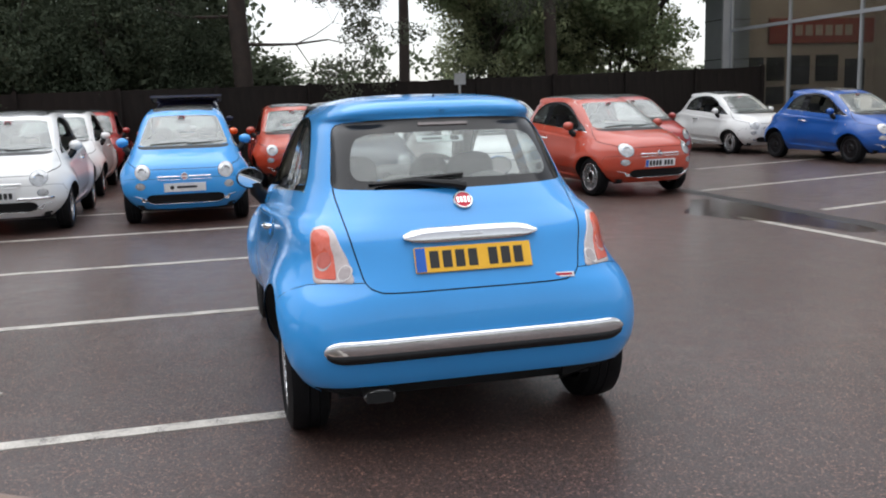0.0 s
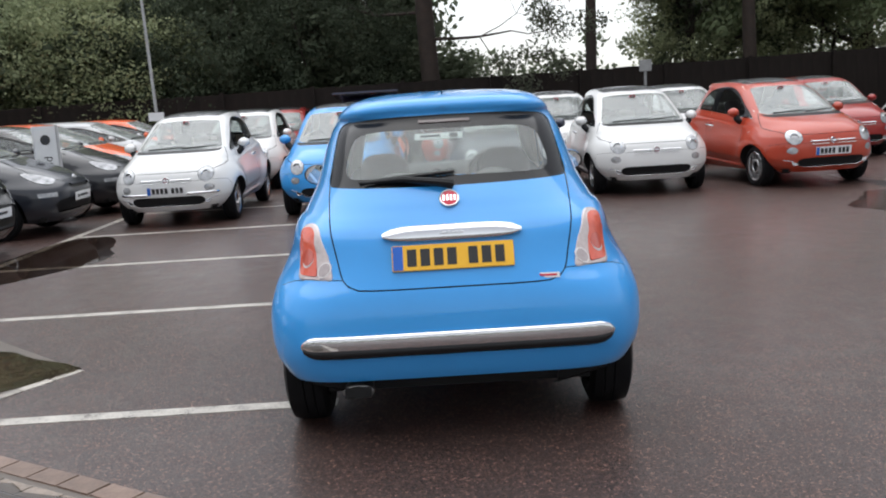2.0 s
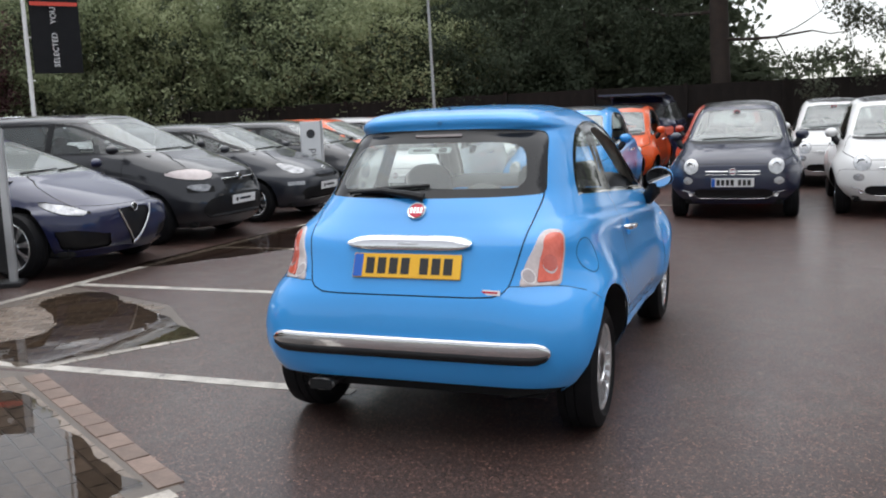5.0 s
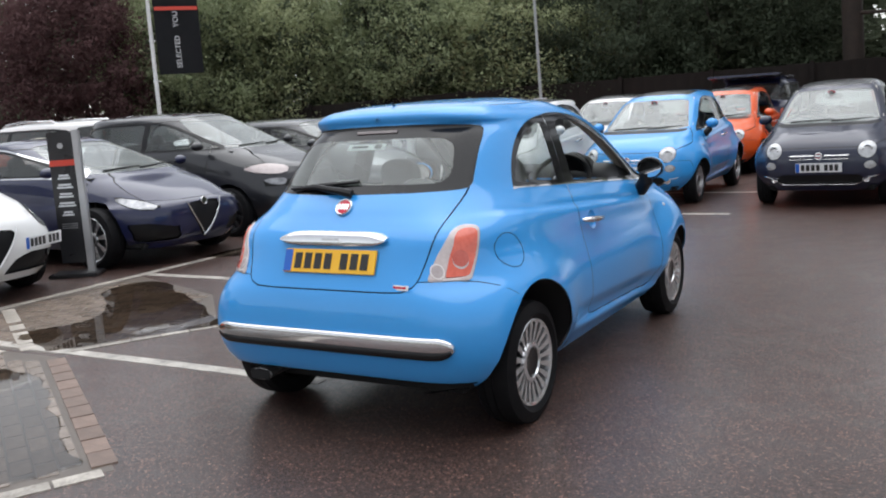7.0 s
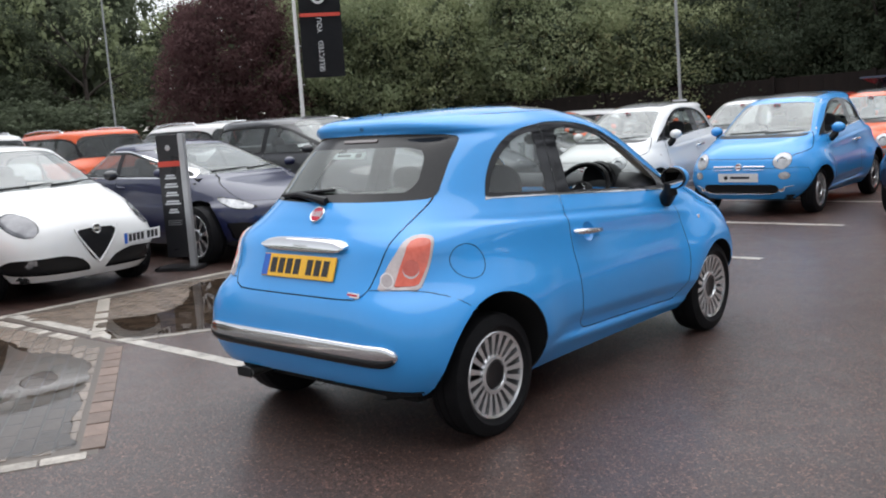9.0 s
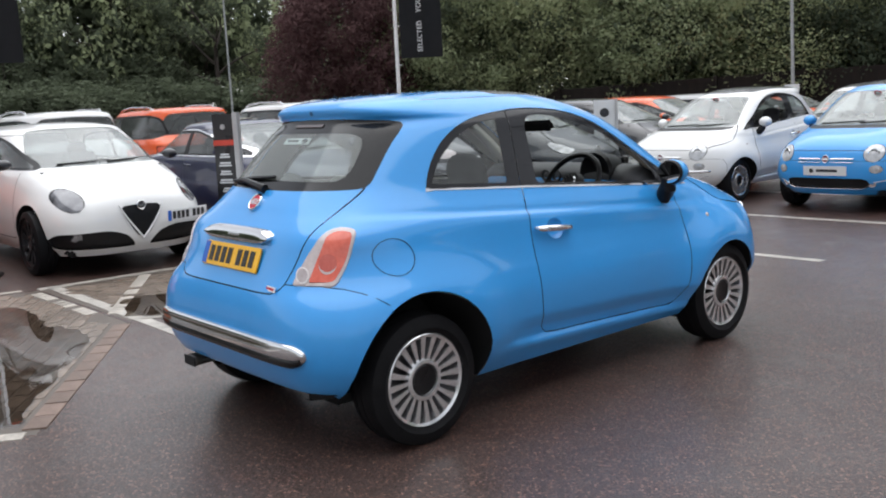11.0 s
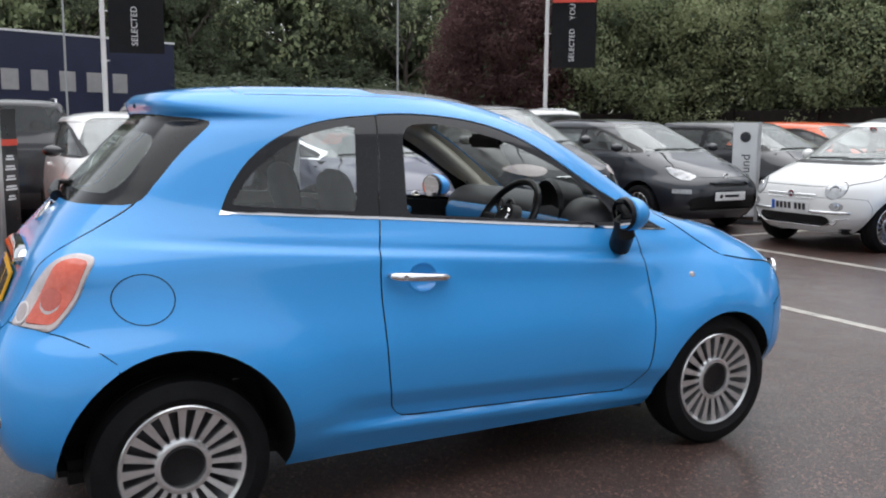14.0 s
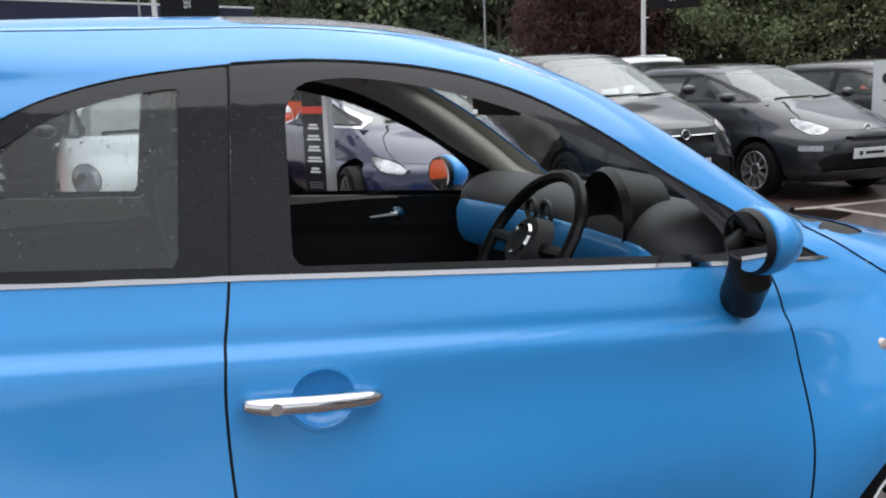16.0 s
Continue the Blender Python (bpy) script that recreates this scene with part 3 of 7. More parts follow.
def surface_x(keys, y, z):
    rows = body_rows(keys, 6)
    v = [np.interp(z, rows[:, 0], rows[:, k]) for k in range(6)]
    ym = (v[1] + v[2]) / 2
    n, a = (v[5], (y - ym) / (v[2] - ym)) if y > ym else (v[4], (ym - y) / (ym - v[1]))
    return v[3] * (1 - min(abs(a), .999) ** n) ** (1 / n)


def ribbon(keys, pts, half, lift, front=True, thick=0.012, section=None):
    """A moulded bar that follows the front or rear of a body through (x, z) points."""
    bm = bmesh.new()
    rows = []
    section = section or [(math.cos(k * math.pi / 5), math.sin(k * math.pi / 5)) for k in range(10)]
    sg = 1 if front else -1
    for x, z in pts:
        ring = []
        yy, hh = surface_y(keys, x, z, front), half(x) if callable(half) else half
        for out, up in section:
            ring.append(bm.verts.new((x, yy + sg * (lift + thick * out), z + hh * up)))
        rows.append(ring)
    n = len(section)
    for p, q in zip(rows, rows[1:]):
        for k in range(n):
            bm.faces.new((p[k], p[(k + 1) % n], q[(k + 1) % n], q[k]))
    bm.faces.new(rows[0])
    bm.faces.new(rows[-1][::-1])
    bmesh.ops.recalc_face_normals(bm, faces=bm.faces[:])
    return bm


def plate(parent, y, z, yellow, front, tilt=0.0, dealer=False, x=0.0, w=0.52, yaw=0.0):
    """A number plate with a blue band, its characters as plain bars."""
    s = 1 if front else -1
    m = Matrix.Translation((x, y, z)) @ Matrix.Rotation(radians((180 if front else 0) + yaw), 4, "Z") @ Matrix.Rotation(radians(tilt), 4, "X")
    base = part("number_plate", box_bm(-w / 2, w / 2, -.004, .004, -.056, .056, .003), M["yellow" if yellow else "white_plate"], parent)
    base.matrix_basis = m
    if dealer:
        bm = bmesh.new()
        add_box(bm, -.10, .15, -.0062, -.004, -.012, .018)
        part("lettering", bm, M["grey_paint"], base)
        part("emblem", lathe_bm([(-.0, .001), (-.0, .026), (.003, .026), (.003, .001)], 16), M["ink"], base).matrix_basis = Matrix.Translation((-.16, -.0065, 0)) @ Matrix.Rotation(radians(90), 4, "Z")
        return base
    part("blue_band", box_bm(-w / 2 + .004, -w / 2 + .047, -.0062, -.003, -.052, .052), M["plate_blue"], base)
    x0 = -w / 2 + .065
    for k in range(7):
        xx = x0 + k * .057 + (.033 if k > 3 else 0)
        part("character_bar", box_bm(xx, xx + .040, -.0062, -.003, -.037, .037), M["ink"], base)
    return base


def badge(parent, x, y, z, r, tilt, front, red=True):
    s = 180 if front else 0
    m = Matrix.Translation((x, y, z)) @ Matrix.Rotation(radians(s), 4, "Z") @ Matrix.Rotation(radians(tilt), 4, "X") @ Matrix.Rotation(radians(-90), 4, "Z")
    ring = part("badge", lathe_bm([(-.004, r * .80), (.006, r * .82), (.008, r * .92), (.004, r), (-.006, r)], 28), M["chrome"], parent, "round chrome badge")
    ring.matrix_basis = m
    part("badge_centre", lathe_bm([(.003, r * .82), (.005, r * .5), (.005, .0005)], 28), M[red if isinstance(red, str) else "badge_red" if red else "ink"], ring)
    bars = bmesh.new()
    for k in range(4):
        add_box(bars, .004, .007, (k - 1.5) * r * .36 - r * .11, (k - 1.5) * r * .36 + r * .11, -r * .33, r * .33)
    part("badge_bars", bars, M["chrome"], ring)
    return ring


# ---- the small hatchback ----
K5 = [(.215, -.38, 2.86, .715, 5.5, 4), (.30, -.49, 2.935, .768, 8, 4.4), (.40, -.54, 2.975, .804, 8.4, 4.6), (.50, -.555, 2.985, .820, 8.4, 4.6), (.60, -.548, 2.978, .821, 8, 4.6),
      (.68, -.527, 2.96, .807, 7.2, 4.6), (.74, -.500, 2.93, .792, 6.0, 4.5), (.80, -.472, 2.88, .778, 5.6, 4.1), (.86, -.447, 2.79, .766, 5.6, 3.5), (.91, -.424, 2.66, .753, 6, 3.6),
      (.95, -.40, 2.50, .737, 6, 4.0), (.985, -.373, 2.335, .720, 5.4, 4.8), (1.02, -.345, 2.20, .702, 4.7, 5.4), (1.06, -.315, 2.105, .684, 4.2, 6), (1.12, -.262, 2.005, .660, 3.9, 6.4),
      (1.20, -.188, 1.88, .634, 3.9, 6.4), (1.29, -.105, 1.74, .604, 3.9, 6), (1.36, -.035, 1.62, .577, 3.8, 5.4), (1.405, .012, 1.525, .552, 3.6, 4.8), (1.428, .022, 1.475, .536, 4.4, 4.4), (1.452, .016, 1.41, .514, 4.8, 4.0), (1.476, .022, 1.345, .486, 4.6, 3.6),
      (1.501, .066, 1.26, .446, 3.9, 3.2), (1.525, .25, 1.11, .34, 2.8, 2.5), (1.536, .56, .98, .15, 2.2, 2.2)]


# sections of the chrome bars: outwards, upwards
STRIP = [(-1, 1), (.3, 1), (.66, .94), (.86, .82), (.97, .64), (1.02, .42), (1.02, .22), (.97, -.02), (.88, -.28), (.76, -.54), (.60, -.78), (.4, -1), (-1, -1)]
BLADE = [(-1, 1), (-.3, .98), (.25, .80), (.62, .45), (.85, .05), (.98, -.42), (1.0, -.60), (.90, -.84), (.5, -1), (-1, -1)]


def shape5(p):
    x, y, z = p.T.copy()
    s, ax = np.sign(x), np.abs(x)
    side = np.clip((ax - .35) / .25, 0, 1)
    for yc, zc, amp in ((0.0, .30, .038), (2.295, .27, .052)):
        d = np.hypot(y - yc, (z - zc) * .95)
        up = np.clip((z - .15) / .25, 0, 1)
        x = x + s * side * up * amp * np.exp(-((d - .36) / .15) ** 2)
    zc = .985 - .075 * y
    d = z - zc
    ridge = np.where(d < 0, np.exp(-(d / .055) ** 2), np.exp(-(d / .011) ** 2))
    ridge = ridge - .55 * np.exp(-((d - .026) / .015) ** 2)
    x = x + s * side * .0075 * ridge * np.clip((y + .25) / .2, 0, 1) * np.clip((2.1 - y) / .3, 0, 1)
    # the door's foot tucks in over a sill that stands proud
    zr = z + .04 * (y - .85)
    tuck = .020 * np.clip((.445 - zr) / .06, 0, 1) * np.clip((zr - .326) / .012, 0, 1)
    tuck -= .010 * np.exp(-((zr - .305) / .022) ** 2)
    x = x - s * side * tuck * np.clip((y - .45) / .25, 0, 1) * np.clip((1.98 - y) / .12, 0, 1)
    return np.stack([x, y, z], 1)


def skin_patch(tree, outline, side, way, profile, hollow=False):
    """A smooth lens or dish on the body: rings of the outline, each (scale, height over the skin)."""
    cen = np.mean(outline, 0)
    rows = []
    for k, h in profile if hollow else profile + [(0, profile[-1][1])]:
        row = []
        for u, z in (outline if k else outline[:1]):
            u, z = cen[0] + (u - cen[0]) * k, cen[1] + (z - cen[1]) * k
            if way == "corner":
                d = Vector((side, -1, 0)).normalized()
                start = Vector((side * u * .7071, u * .7071, z)) + d * 3
            else:
                d = Vector((side, 0, 0))
                start = Vector((side * 3, u, z))
            p, n, _, _ = tree.ray_cast(start, -d)
            n = n if n.dot(d) > 0 else -n
            row.append(p + n * h)
        rows.append(row)
    bm = bmesh.new()
    rings = [[bm.verts.new(p) for p in row] for row in rows]
    n = len(outline)
    for a, b in zip(rings, rings[1:]):
        for i in range(n):
            j = (i + 1) % n
            bm.faces.new((a[i], a[j], b[j], b[i]) if len(b) > 1 else (a[i], a[j], b[0]))
    bmesh.ops.recalc_face_normals(bm, faces=bm.faces)
    return bm


def hatchback500():
    car = empty_thing("small_hatchback", "light blue three-door retro hatchback parked on wet asphalt", "car")
    bm = body_bm(K5, lambda z: 9 if .29 < z < .45 else 6 if .90 < z < .99 else 4, 92, shape5)
    dlo = smooth_curve([(.172, 1.098), (.224, 1.194), (.309, 1.288), (.435, 1.363), (.581, 1.404), (.772, 1.425), (.967, 1.428), (1.174, 1.406), (1.343, 1.358), (1.508, 1.276), (1.687, 1.160), (1.842, 1.072)], 5, False)
    dlo = np.r_[dlo, round_poly([(2.055, .960), (1.33, 1.012), (.73, 1.058), (.18, 1.094)], [.01, .02, .02, .02], 2)]
    quarter = round_poly([(.214, 1.118), (.272, 1.208), (.381, 1.296), (.49, 1.352), (.60, 1.378), (.685, 1.388), (.652, 1.086)], [.02, .06, .06, .06, .06, .01, .01], 4)
    window = round_poly([(.847, 1.068), (.869, 1.345), (.900, 1.389), (1.0, 1.398), (1.12, 1.380), (1.291, 1.337), (1.465, 1.266), (1.64, 1.172), (1.745, 1.087), (1.786, 1.03), (1.782, 1.0)], [.01, .03, .03, .06, .08, .1, .1, .08, .05, .02, .01], 4)
    door = round_poly([(.775, 1.375), (.735, 1.06), (.702, .92), (.698, .78), (.704, .60), (.715, .47), (.745, .345), (1.27, .325), (1.825, .300), (1.875, .41), (1.902, .63), (1.896, .80), (1.872, .95), (1.80, 1.03), (1.5, 1.22), (1.2, 1.34)],
                      [.01, .08, .08, .08, .08, .06, .15, .2, .06, .08, .1, .1, .02, .01, .01, .01], 6)
    chrome = np.array([(.165, 1.101), (.73, 1.063), (1.33, 1.017), (2.062, .961), (2.066, .953), (1.33, 1.0085), (.73, 1.0545), (.17, 1.0925)])
    hatch = round_poly([(-.1, .708), (.30, .708), (.425, .712), (.475, .745), (.528, .965), (.546, 1.11), (.496, 1.37), (.30, 1.40), (-.1, 1.40)], [.01, .05, .05, .05, .1, .03, .05, .05, .01], 4)
    rear_win = round_poly([(-.1, 1.112), (.553, 1.120), (.503, 1.402), (.30, 1.420), (-.1, 1.424)], [.01, .03, .05, .1, .01], 4)
    rear_clear = round_poly([(-.1, 1.158), (.45, 1.156), (.466, 1.20), (.430, 1.345), (.30, 1.360), (-.1, 1.362)], [.01, .06, .04, .06, .05, .01], 4)
    # tail lamps are drawn round the corner: (x + y) / sqrt 2 against z
    lamp = round_poly([(.040, .757), (.095, .857), (.170, .957), (.231, .979), (.308, .966), (.275, .84), (.226, .752)], [.018, .05, .05, .04, .03, .06, .025], 5)
    red = round_poly([(.113, .766), (.150, .86), (.190, .950), (.238, .966), (.293, .956), (.266, .845), (.219, .764)], [.010, .04, .02, .03, .02, .05, .022], 5)
    bumper = np.array([(-.9, .744), (-.42, .757), (-.33, .738), (-.25, .705), (-.19, .66), (-.19, .1), (-.9, .1)])
    bonnet = np.array([(2.06, 1.02), (2.12, .985), (2.22, .915), (2.353, .835), (2.53, .80), (2.706, .775), (2.86, .735), (3.2, .725), (3.2, 1.3), (2.06, 1.3)])
    screen = round_poly([(-.1, 1.005), (.52, 1.005), (.592, 1.024), (.468, 1.385), (.33, 1.402), (-.1, 1.408)], [.01, .1, .02, .04, .1, .01], 4)
    scuttle = round_poly([(-.1, .968), (.53, .968), (.60, .982), (.592, 1.010), (.53, 1.004), (-.1, 1.004)], .005, 2)
    fbump = np.array([(3.2, .615), (2.80, .615), (2.66, .60), (2.62, .52), (2.60, .1), (3.2, .1)])
    grille = round_poly([(-.1, .298), (.45, .298), (.50, .335), (.47, .395), (.42, .412), (-.1, .412)], [.01, .05, .03, .03, .03, .01], 4)
    corner = lambda curve: (lambda c: np.where(c[:, 1] < .1, sdf(curve)(np.stack([(np.abs(c[:, 0]) + c[:, 1]) * .7071, c[:, 2]], 1)), 9.0))
    big = lambda c: np.maximum(sdf(bumper)(c[:, 1:3]), -1)
    P = M["blue"]
    panels = [
        ("rear_bumper", big, .0035, P, 0, False, ""),
        ("front_bumper", lambda c: sdf(fbump)(c[:, 1:3]), .004, P, 0, False, ""),
        ("bonnet", lambda c: sdf(bonnet)(c[:, 1:3]), .007, P, 0, False, ""),
        ("roof_panel", proj(round_poly([(-.1, .285), (.455, .285), (.465, .5), (.455, 1.1), (.42, 1.36), (-.1, 1.42)], [.01, .03, .1, .2, .1, .01], 4), "top", 1.3), .004, P, 0, False, ""),
        ("sunroof", proj(round_poly([(-.1, .80), (.435, .80), (.435, 1.1), (.40, 1.33), (-.1, 1.37)], [.01, .05, .1, .06, .01], 4), "top", 1.3), .004, M["roof_glass"], 0, False, "dark wet glass roof panel"),
        ("door", proj(door, "side", .45), .0055, P, 0, True, ""),
        ("handle_hole", proj(ellipse(.865, .848, .060, .053, 48), "side", .45), 0, None, 0, True, ""),
        ("hatch", proj(hatch, "rear", .285), .006, P, 0, False, ""),
        ("rear_window_frame", proj(rear_win, "rear", .25), 0, M["gloss_black"], -.003, False, "black glass border"),
        ("rear_window", proj(rear_clear, "rear", .25), 0, M["glass"], -.003, False, ""),
        ("tail_lamp", corner(lamp), .003, M["pale_lens"], .004, True, "clear-edged red tail lamp"),
        ("scuttle", proj(scuttle, "front", 1.9), 0, M["black_trim"], -.004, False, ""),
        ("windscreen", proj(screen, "front", 1.2), 0, M["clear_screen"], -.003, False, ""),
        ("window_frame", proj(dlo, "side", .35), 0, M["frit"], -.004, True, "black window surround"),
        ("door_window_frame", lambda c: np.maximum(proj(dlo, "side", .35)(c), (.733 + .127 * (c[:, 2] - 1.058) - c[:, 1]) * .99), .005, M["frit"], -.003, True, "black door window frame"),
        ("quarter_window", proj(quarter, "side", .35), 0, M["side_glass"], -.008, True, ""),
        ("side_window", proj(window, "side", .35), 0, None, -.010, True, ""),
        ("sill_chrome", proj(chrome, "side", .45), 0, M["chrome"], .003, True, "chrome strip"),
        ("filler_cap", lambda c: np.where(c[:, 0] > .5, sdf(ellipse(-.098, .842, .093, .076))(c[:, 1:3]), 9.0), 0, P, 0, False, "round fuel filler flap"),
        ("wheel_arch", proj(ellipse(-.005, .302, .372, .387, 48), "side", .40), 0, None, 0, True, ""),
        ("wheel_arch", proj(ellipse(2.292, .262, .352, .345, 48), "side", .40), 0, None, 0, True, ""),
        ("wheel_arch", lambda c: sdf([(-.9, 0), (-.9, .318), (-.42, .312), (-.34, .25), (-.30, 0)])(c[:, 1:3]), 0, None, 0, False, ""),
        ("headlamp", proj(ellipse(.520, .700, .098, .100), "front", 2.3), .006, M["clear_lamp"], .004, True, "round clear headlamp"),
        ("driving_lamp", proj(ellipse(.555, .520, .062, .047), "front", 2.3), .005, M["clear_lamp"], .003, True, "small round lamp"),
        ("front_grille", proj(grille, "front", 2.3), .004, M["black_trim"], -.02, False, "black lower grille"),
    ]
    skin = BVHTree.FromBMesh(bm)
    made = panel_car(bm, panels, car, P, lining=(-.45, 2.05), belt=1.0)
    # tail lamp lenses round the corner, and the scoops behind the door handles
    for side in (1, -1):
        unit = made[("tail_lamp", side)]
        part("lamp_cover", skin_patch(skin, lamp, side, "corner", [(1.03, -.003), (1.03, .003), (1.0, .0065), (.95, .0075), (.5, .008)]), M["pale_lens"], unit)
        part("red_lens", skin_patch(skin, red, side, "corner", [(1.0, .006), (.985, .0095), (.8, .0105), (.4, .011)]), M["red_lens"], unit, "red lens")
        part("lens_ring", skin_patch(skin, ellipse(.192, .834, .036, .040), side, "corner", [(1.0, .009), (.98, .0115), (.5, .012)]), M["pale_lens"], unit, "pale ring")
        part("round_lens", skin_patch(skin, ellipse(.193, .841, .036, .037), side, "corner", [(1.0, .010), (.98, .0125), (.6, .014), (.3, .0145)]), M["deep_red_lens"], unit, "round dark red lens")
        part("lens_ring", skin_patch(skin, ellipse(.087, .793, .030, .034), side, "corner", [(1.0, .006), (.97, .0095), (.5, .010)]), M["white_lens"], unit, "white ring")
        part("reversing_lens", skin_patch(skin, ellipse(.087, .793, .024, .028), side, "corner", [(1.0, .009), (.97, .0108), (.5, .012)]), M["grey_lens"], unit, "grey round reversing lens")
        part("handle_recess", skin_patch(skin, ellipse(.865, .848, .057, .050, 40), side, "side", [(1.16, -.0006), (1.14, .0008), (1.0, .0007), (.95, -.0020), (.88, -.0075), (.78, -.012), (.62, -.0165), (.42, -.0195), (.2, -.021)]), P, made[("door", side)])
    part("flap_seam", skin_patch(skin, ellipse(-.098, .842, .093, .076, 64), 1, "side", [(1.018, -.002), (1.018, .0009), (.982, .0009), (.982, -.002)], True), M["seam"], made[("filler_cap", 0)])
    # headlamp bulbs and rings
    for s in (1, -1):
        for cx, cz, r in ((.520, .700, .060), (.555, .520, .030)):
            y = surface_y(K5, cx, cz, True)
            ring = part("lamp_ring", lathe_bm([(0, r), (.012, r), (.014, r * .82), (.002, r * .75)], 24), M["chrome"], car)
            ring.matrix_basis = Matrix.Translation((s * cx, y - .012, cz)) @ Matrix.Rotation(radians(90 - s * 28), 4, "Z")
            part("lamp_bowl", lathe_bm([(.003, r * .74), (-.012, r * .45), (-.016, .001)], 24), M["dark_lamp"], ring)
    # grille chrome line, moustache bars, front badge
    xs = np.linspace(-.52, .52, 25)
    part("grille_bar", ribbon(K5, [(x, .290 + .075 * max(0, abs(x) / .52 - .8) * 5) for x in xs], .006, .006), M["chrome"], car, "chrome grille bar")
    for s in (1, -1):
        fog = part("fog_lamp", lathe_bm([(0, .040), (.010, .040), (.014, .034), (.004, .030), (.004, .001)], 20), M["chrome"], car, "small round fog lamp")
        fog.matrix_basis = Matrix.Translation((s * .515, surface_y(K5, .515, .352, True) - .004, .352)) @ Matrix.Rotation(radians(90 - s * 16), 4, "Z")
        wx = np.linspace(.55, .70, 7)
        part("grille_whisker", ribbon(K5, [(s * x, .372 + .20 * (x - .55)) for x in (wx if s > 0 else wx[::-1])], .007, .006), M["chrome"], car, "chrome bar")
    xs2 = np.linspace(.06, .33, 9)
    for s in (1, -1):
        part("moustache_bar", ribbon(K5, [(s * x, .640) for x in (xs2 if s > 0 else xs2[::-1])], .009, .006), M["chrome"], car, "chrome bar")
        part("moustache_bar", ribbon(K5, [(s * x, .600) for x in (xs2 if s > 0 else xs2[::-1])], .005, .004), M["chrome"], car, "chrome bar")
    badge(car, 0, surface_y(K5, 0, .638, True) + .012, .638, .045, -8, True, "badge_dark")
    # rear bumper strip, number plate recess handle, badge, sticker
    xs = np.r_[np.linspace(-.668, -.56, 12), np.linspace(-.53, .53, 31), np.linspace(.56, .668, 12)]
    ends = lambda x: max(.10, math.sqrt(max(0, 1 - max(0, (abs(x) - .585) / .085) ** 2)))
    strip = part("bumper_strip", ribbon(K5, [(x, .485) for x in xs[::-1]], lambda x: .046 * ends(x), .004, False, .020, STRIP), M["chrome"], car, "chrome bumper strip")
    # black band standing in for dark ground mirrored in the strip's lower half
    part("strip_lower_edge", ribbon(K5, [(x * .985, .456 + .020 * (1 - ends(x))) for x in xs[::-1]], lambda x: .024 * ends(x), .011, False, .018), M["gloss_black"], strip)
    gx = np.linspace(-.298, .298, 17)
    garnish = part("hatch_handle", ribbon(K5, [(x, .930) for x in gx[::-1]], lambda x: .035 * max(.22, (1 - (abs(x) / .30) ** 5) ** .5), .012, False, .024, BLADE), M["chrome"], car, "chrome hatch handle")
    part("model_lettering", ribbon(K5, [(x, .927) for x in np.linspace(-.05, .05, 7)[::-1]], .009, .028, False, .004), M["alloy"], garnish)
    plate(car, surface_y(K5, 0, .832, False) - .010, .832, True, False, -22)
    badge(car, 0, surface_y(K5, 0, 1.063, False) - .008, 1.063, .045, -38, False)
    dealer = part("dealer_sticker", box_bm(-.053, .053, -.001, .001, -.011, .011), M["white_plate"], car, "small white sticker with red bars")
    dealer.matrix_basis = pose(.393, surface_y(K5, .393, .732, False) - .002, .732, -20, 0, -6)
    part("sticker_bars", box_bm(-.042, .042, -.0022, -.001, -.004, .005), M["badge_red"], dealer)
    part("washer_jet", lathe_bm([(-.004, .001), (-.004, .009), (.003, .009)], 12), M["ink"], car).matrix_basis = pose(0, surface_y(K5, 0, 1.452, False) - .002, 1.452, 0, 0, -90)
    # stop lamp below the spoiler
    part("stop_lamp", box_bm(-.12, .12, -.003, .003, -.010, .010, .002), M["dark_lens"], car, "dark high stop lamp").matrix_basis = pose(0, surface_y(K5, 0, 1.393, False) + .001, 1.393, -46, 0, 0)
    # rear wiper
    y0 = surface_y(K5, 0, 1.135, False)
    wiper = part("rear_wiper", tube_bm([(.02, y0 - .030, 1.120), (-.02, y0 - .038, 1.130), (-.20, surface_y(K5, -.20, 1.155, False) - .030, 1.152), (-.38, surface_y(K5, -.38, 1.145, False) - .022, 1.142)], [.022, .020, .014, .006], 8), M["black_trim"], car)
    part("wiper_blade", tube_bm([(.03, surface_y(K5, .03, 1.175, False) - .014, 1.172), (-.2, surface_y(K5, -.2, 1.16, False) - .014, 1.158), (-.40, surface_y(K5, -.40, 1.145, False) - .012, 1.142)], [.008, .011, .006], 6), M["black_trim"], wiper)
    for x0, x1 in ((.44, -.08), (-.04, -.52)):
        ps = [(x0 + (x1 - x0) * t, surface_y(K5, x0 + (x1 - x0) * t, 1.024 + .022 * t, True) + .012, 1.024 + .022 * t) for t in (0, .5, 1)]
        part("windscreen_wiper", tube_bm(ps, [.011, .009, .005], 6), M["black_trim"], car)
    # antenna
    part("antenna_base", lathe_bm([(0, .030), (.012, .026), (.024, .012), (.028, .001)], 16, axis="z"), M["black_trim"], car).matrix_basis = pose(0, .20, 1.486)
    part("antenna", tube_bm([(0, .20, 1.500), (0, .15, 1.535)], [.006, .004], 6), M["black_trim"], car)
    # exhaust
    ex = lathe_bm([(-.10, .024), (.0, .026), (.09, .030), (.093, .027), (.03, .024)], 18)
    for v in ex.verts:
        v.co.y *= 2.3
    part("exhaust_tip", ex, M["silver_exhaust"], car, "oval steel exhaust tip").matrix_basis = pose(-.44, -.42, .268, 0, 0, -90)
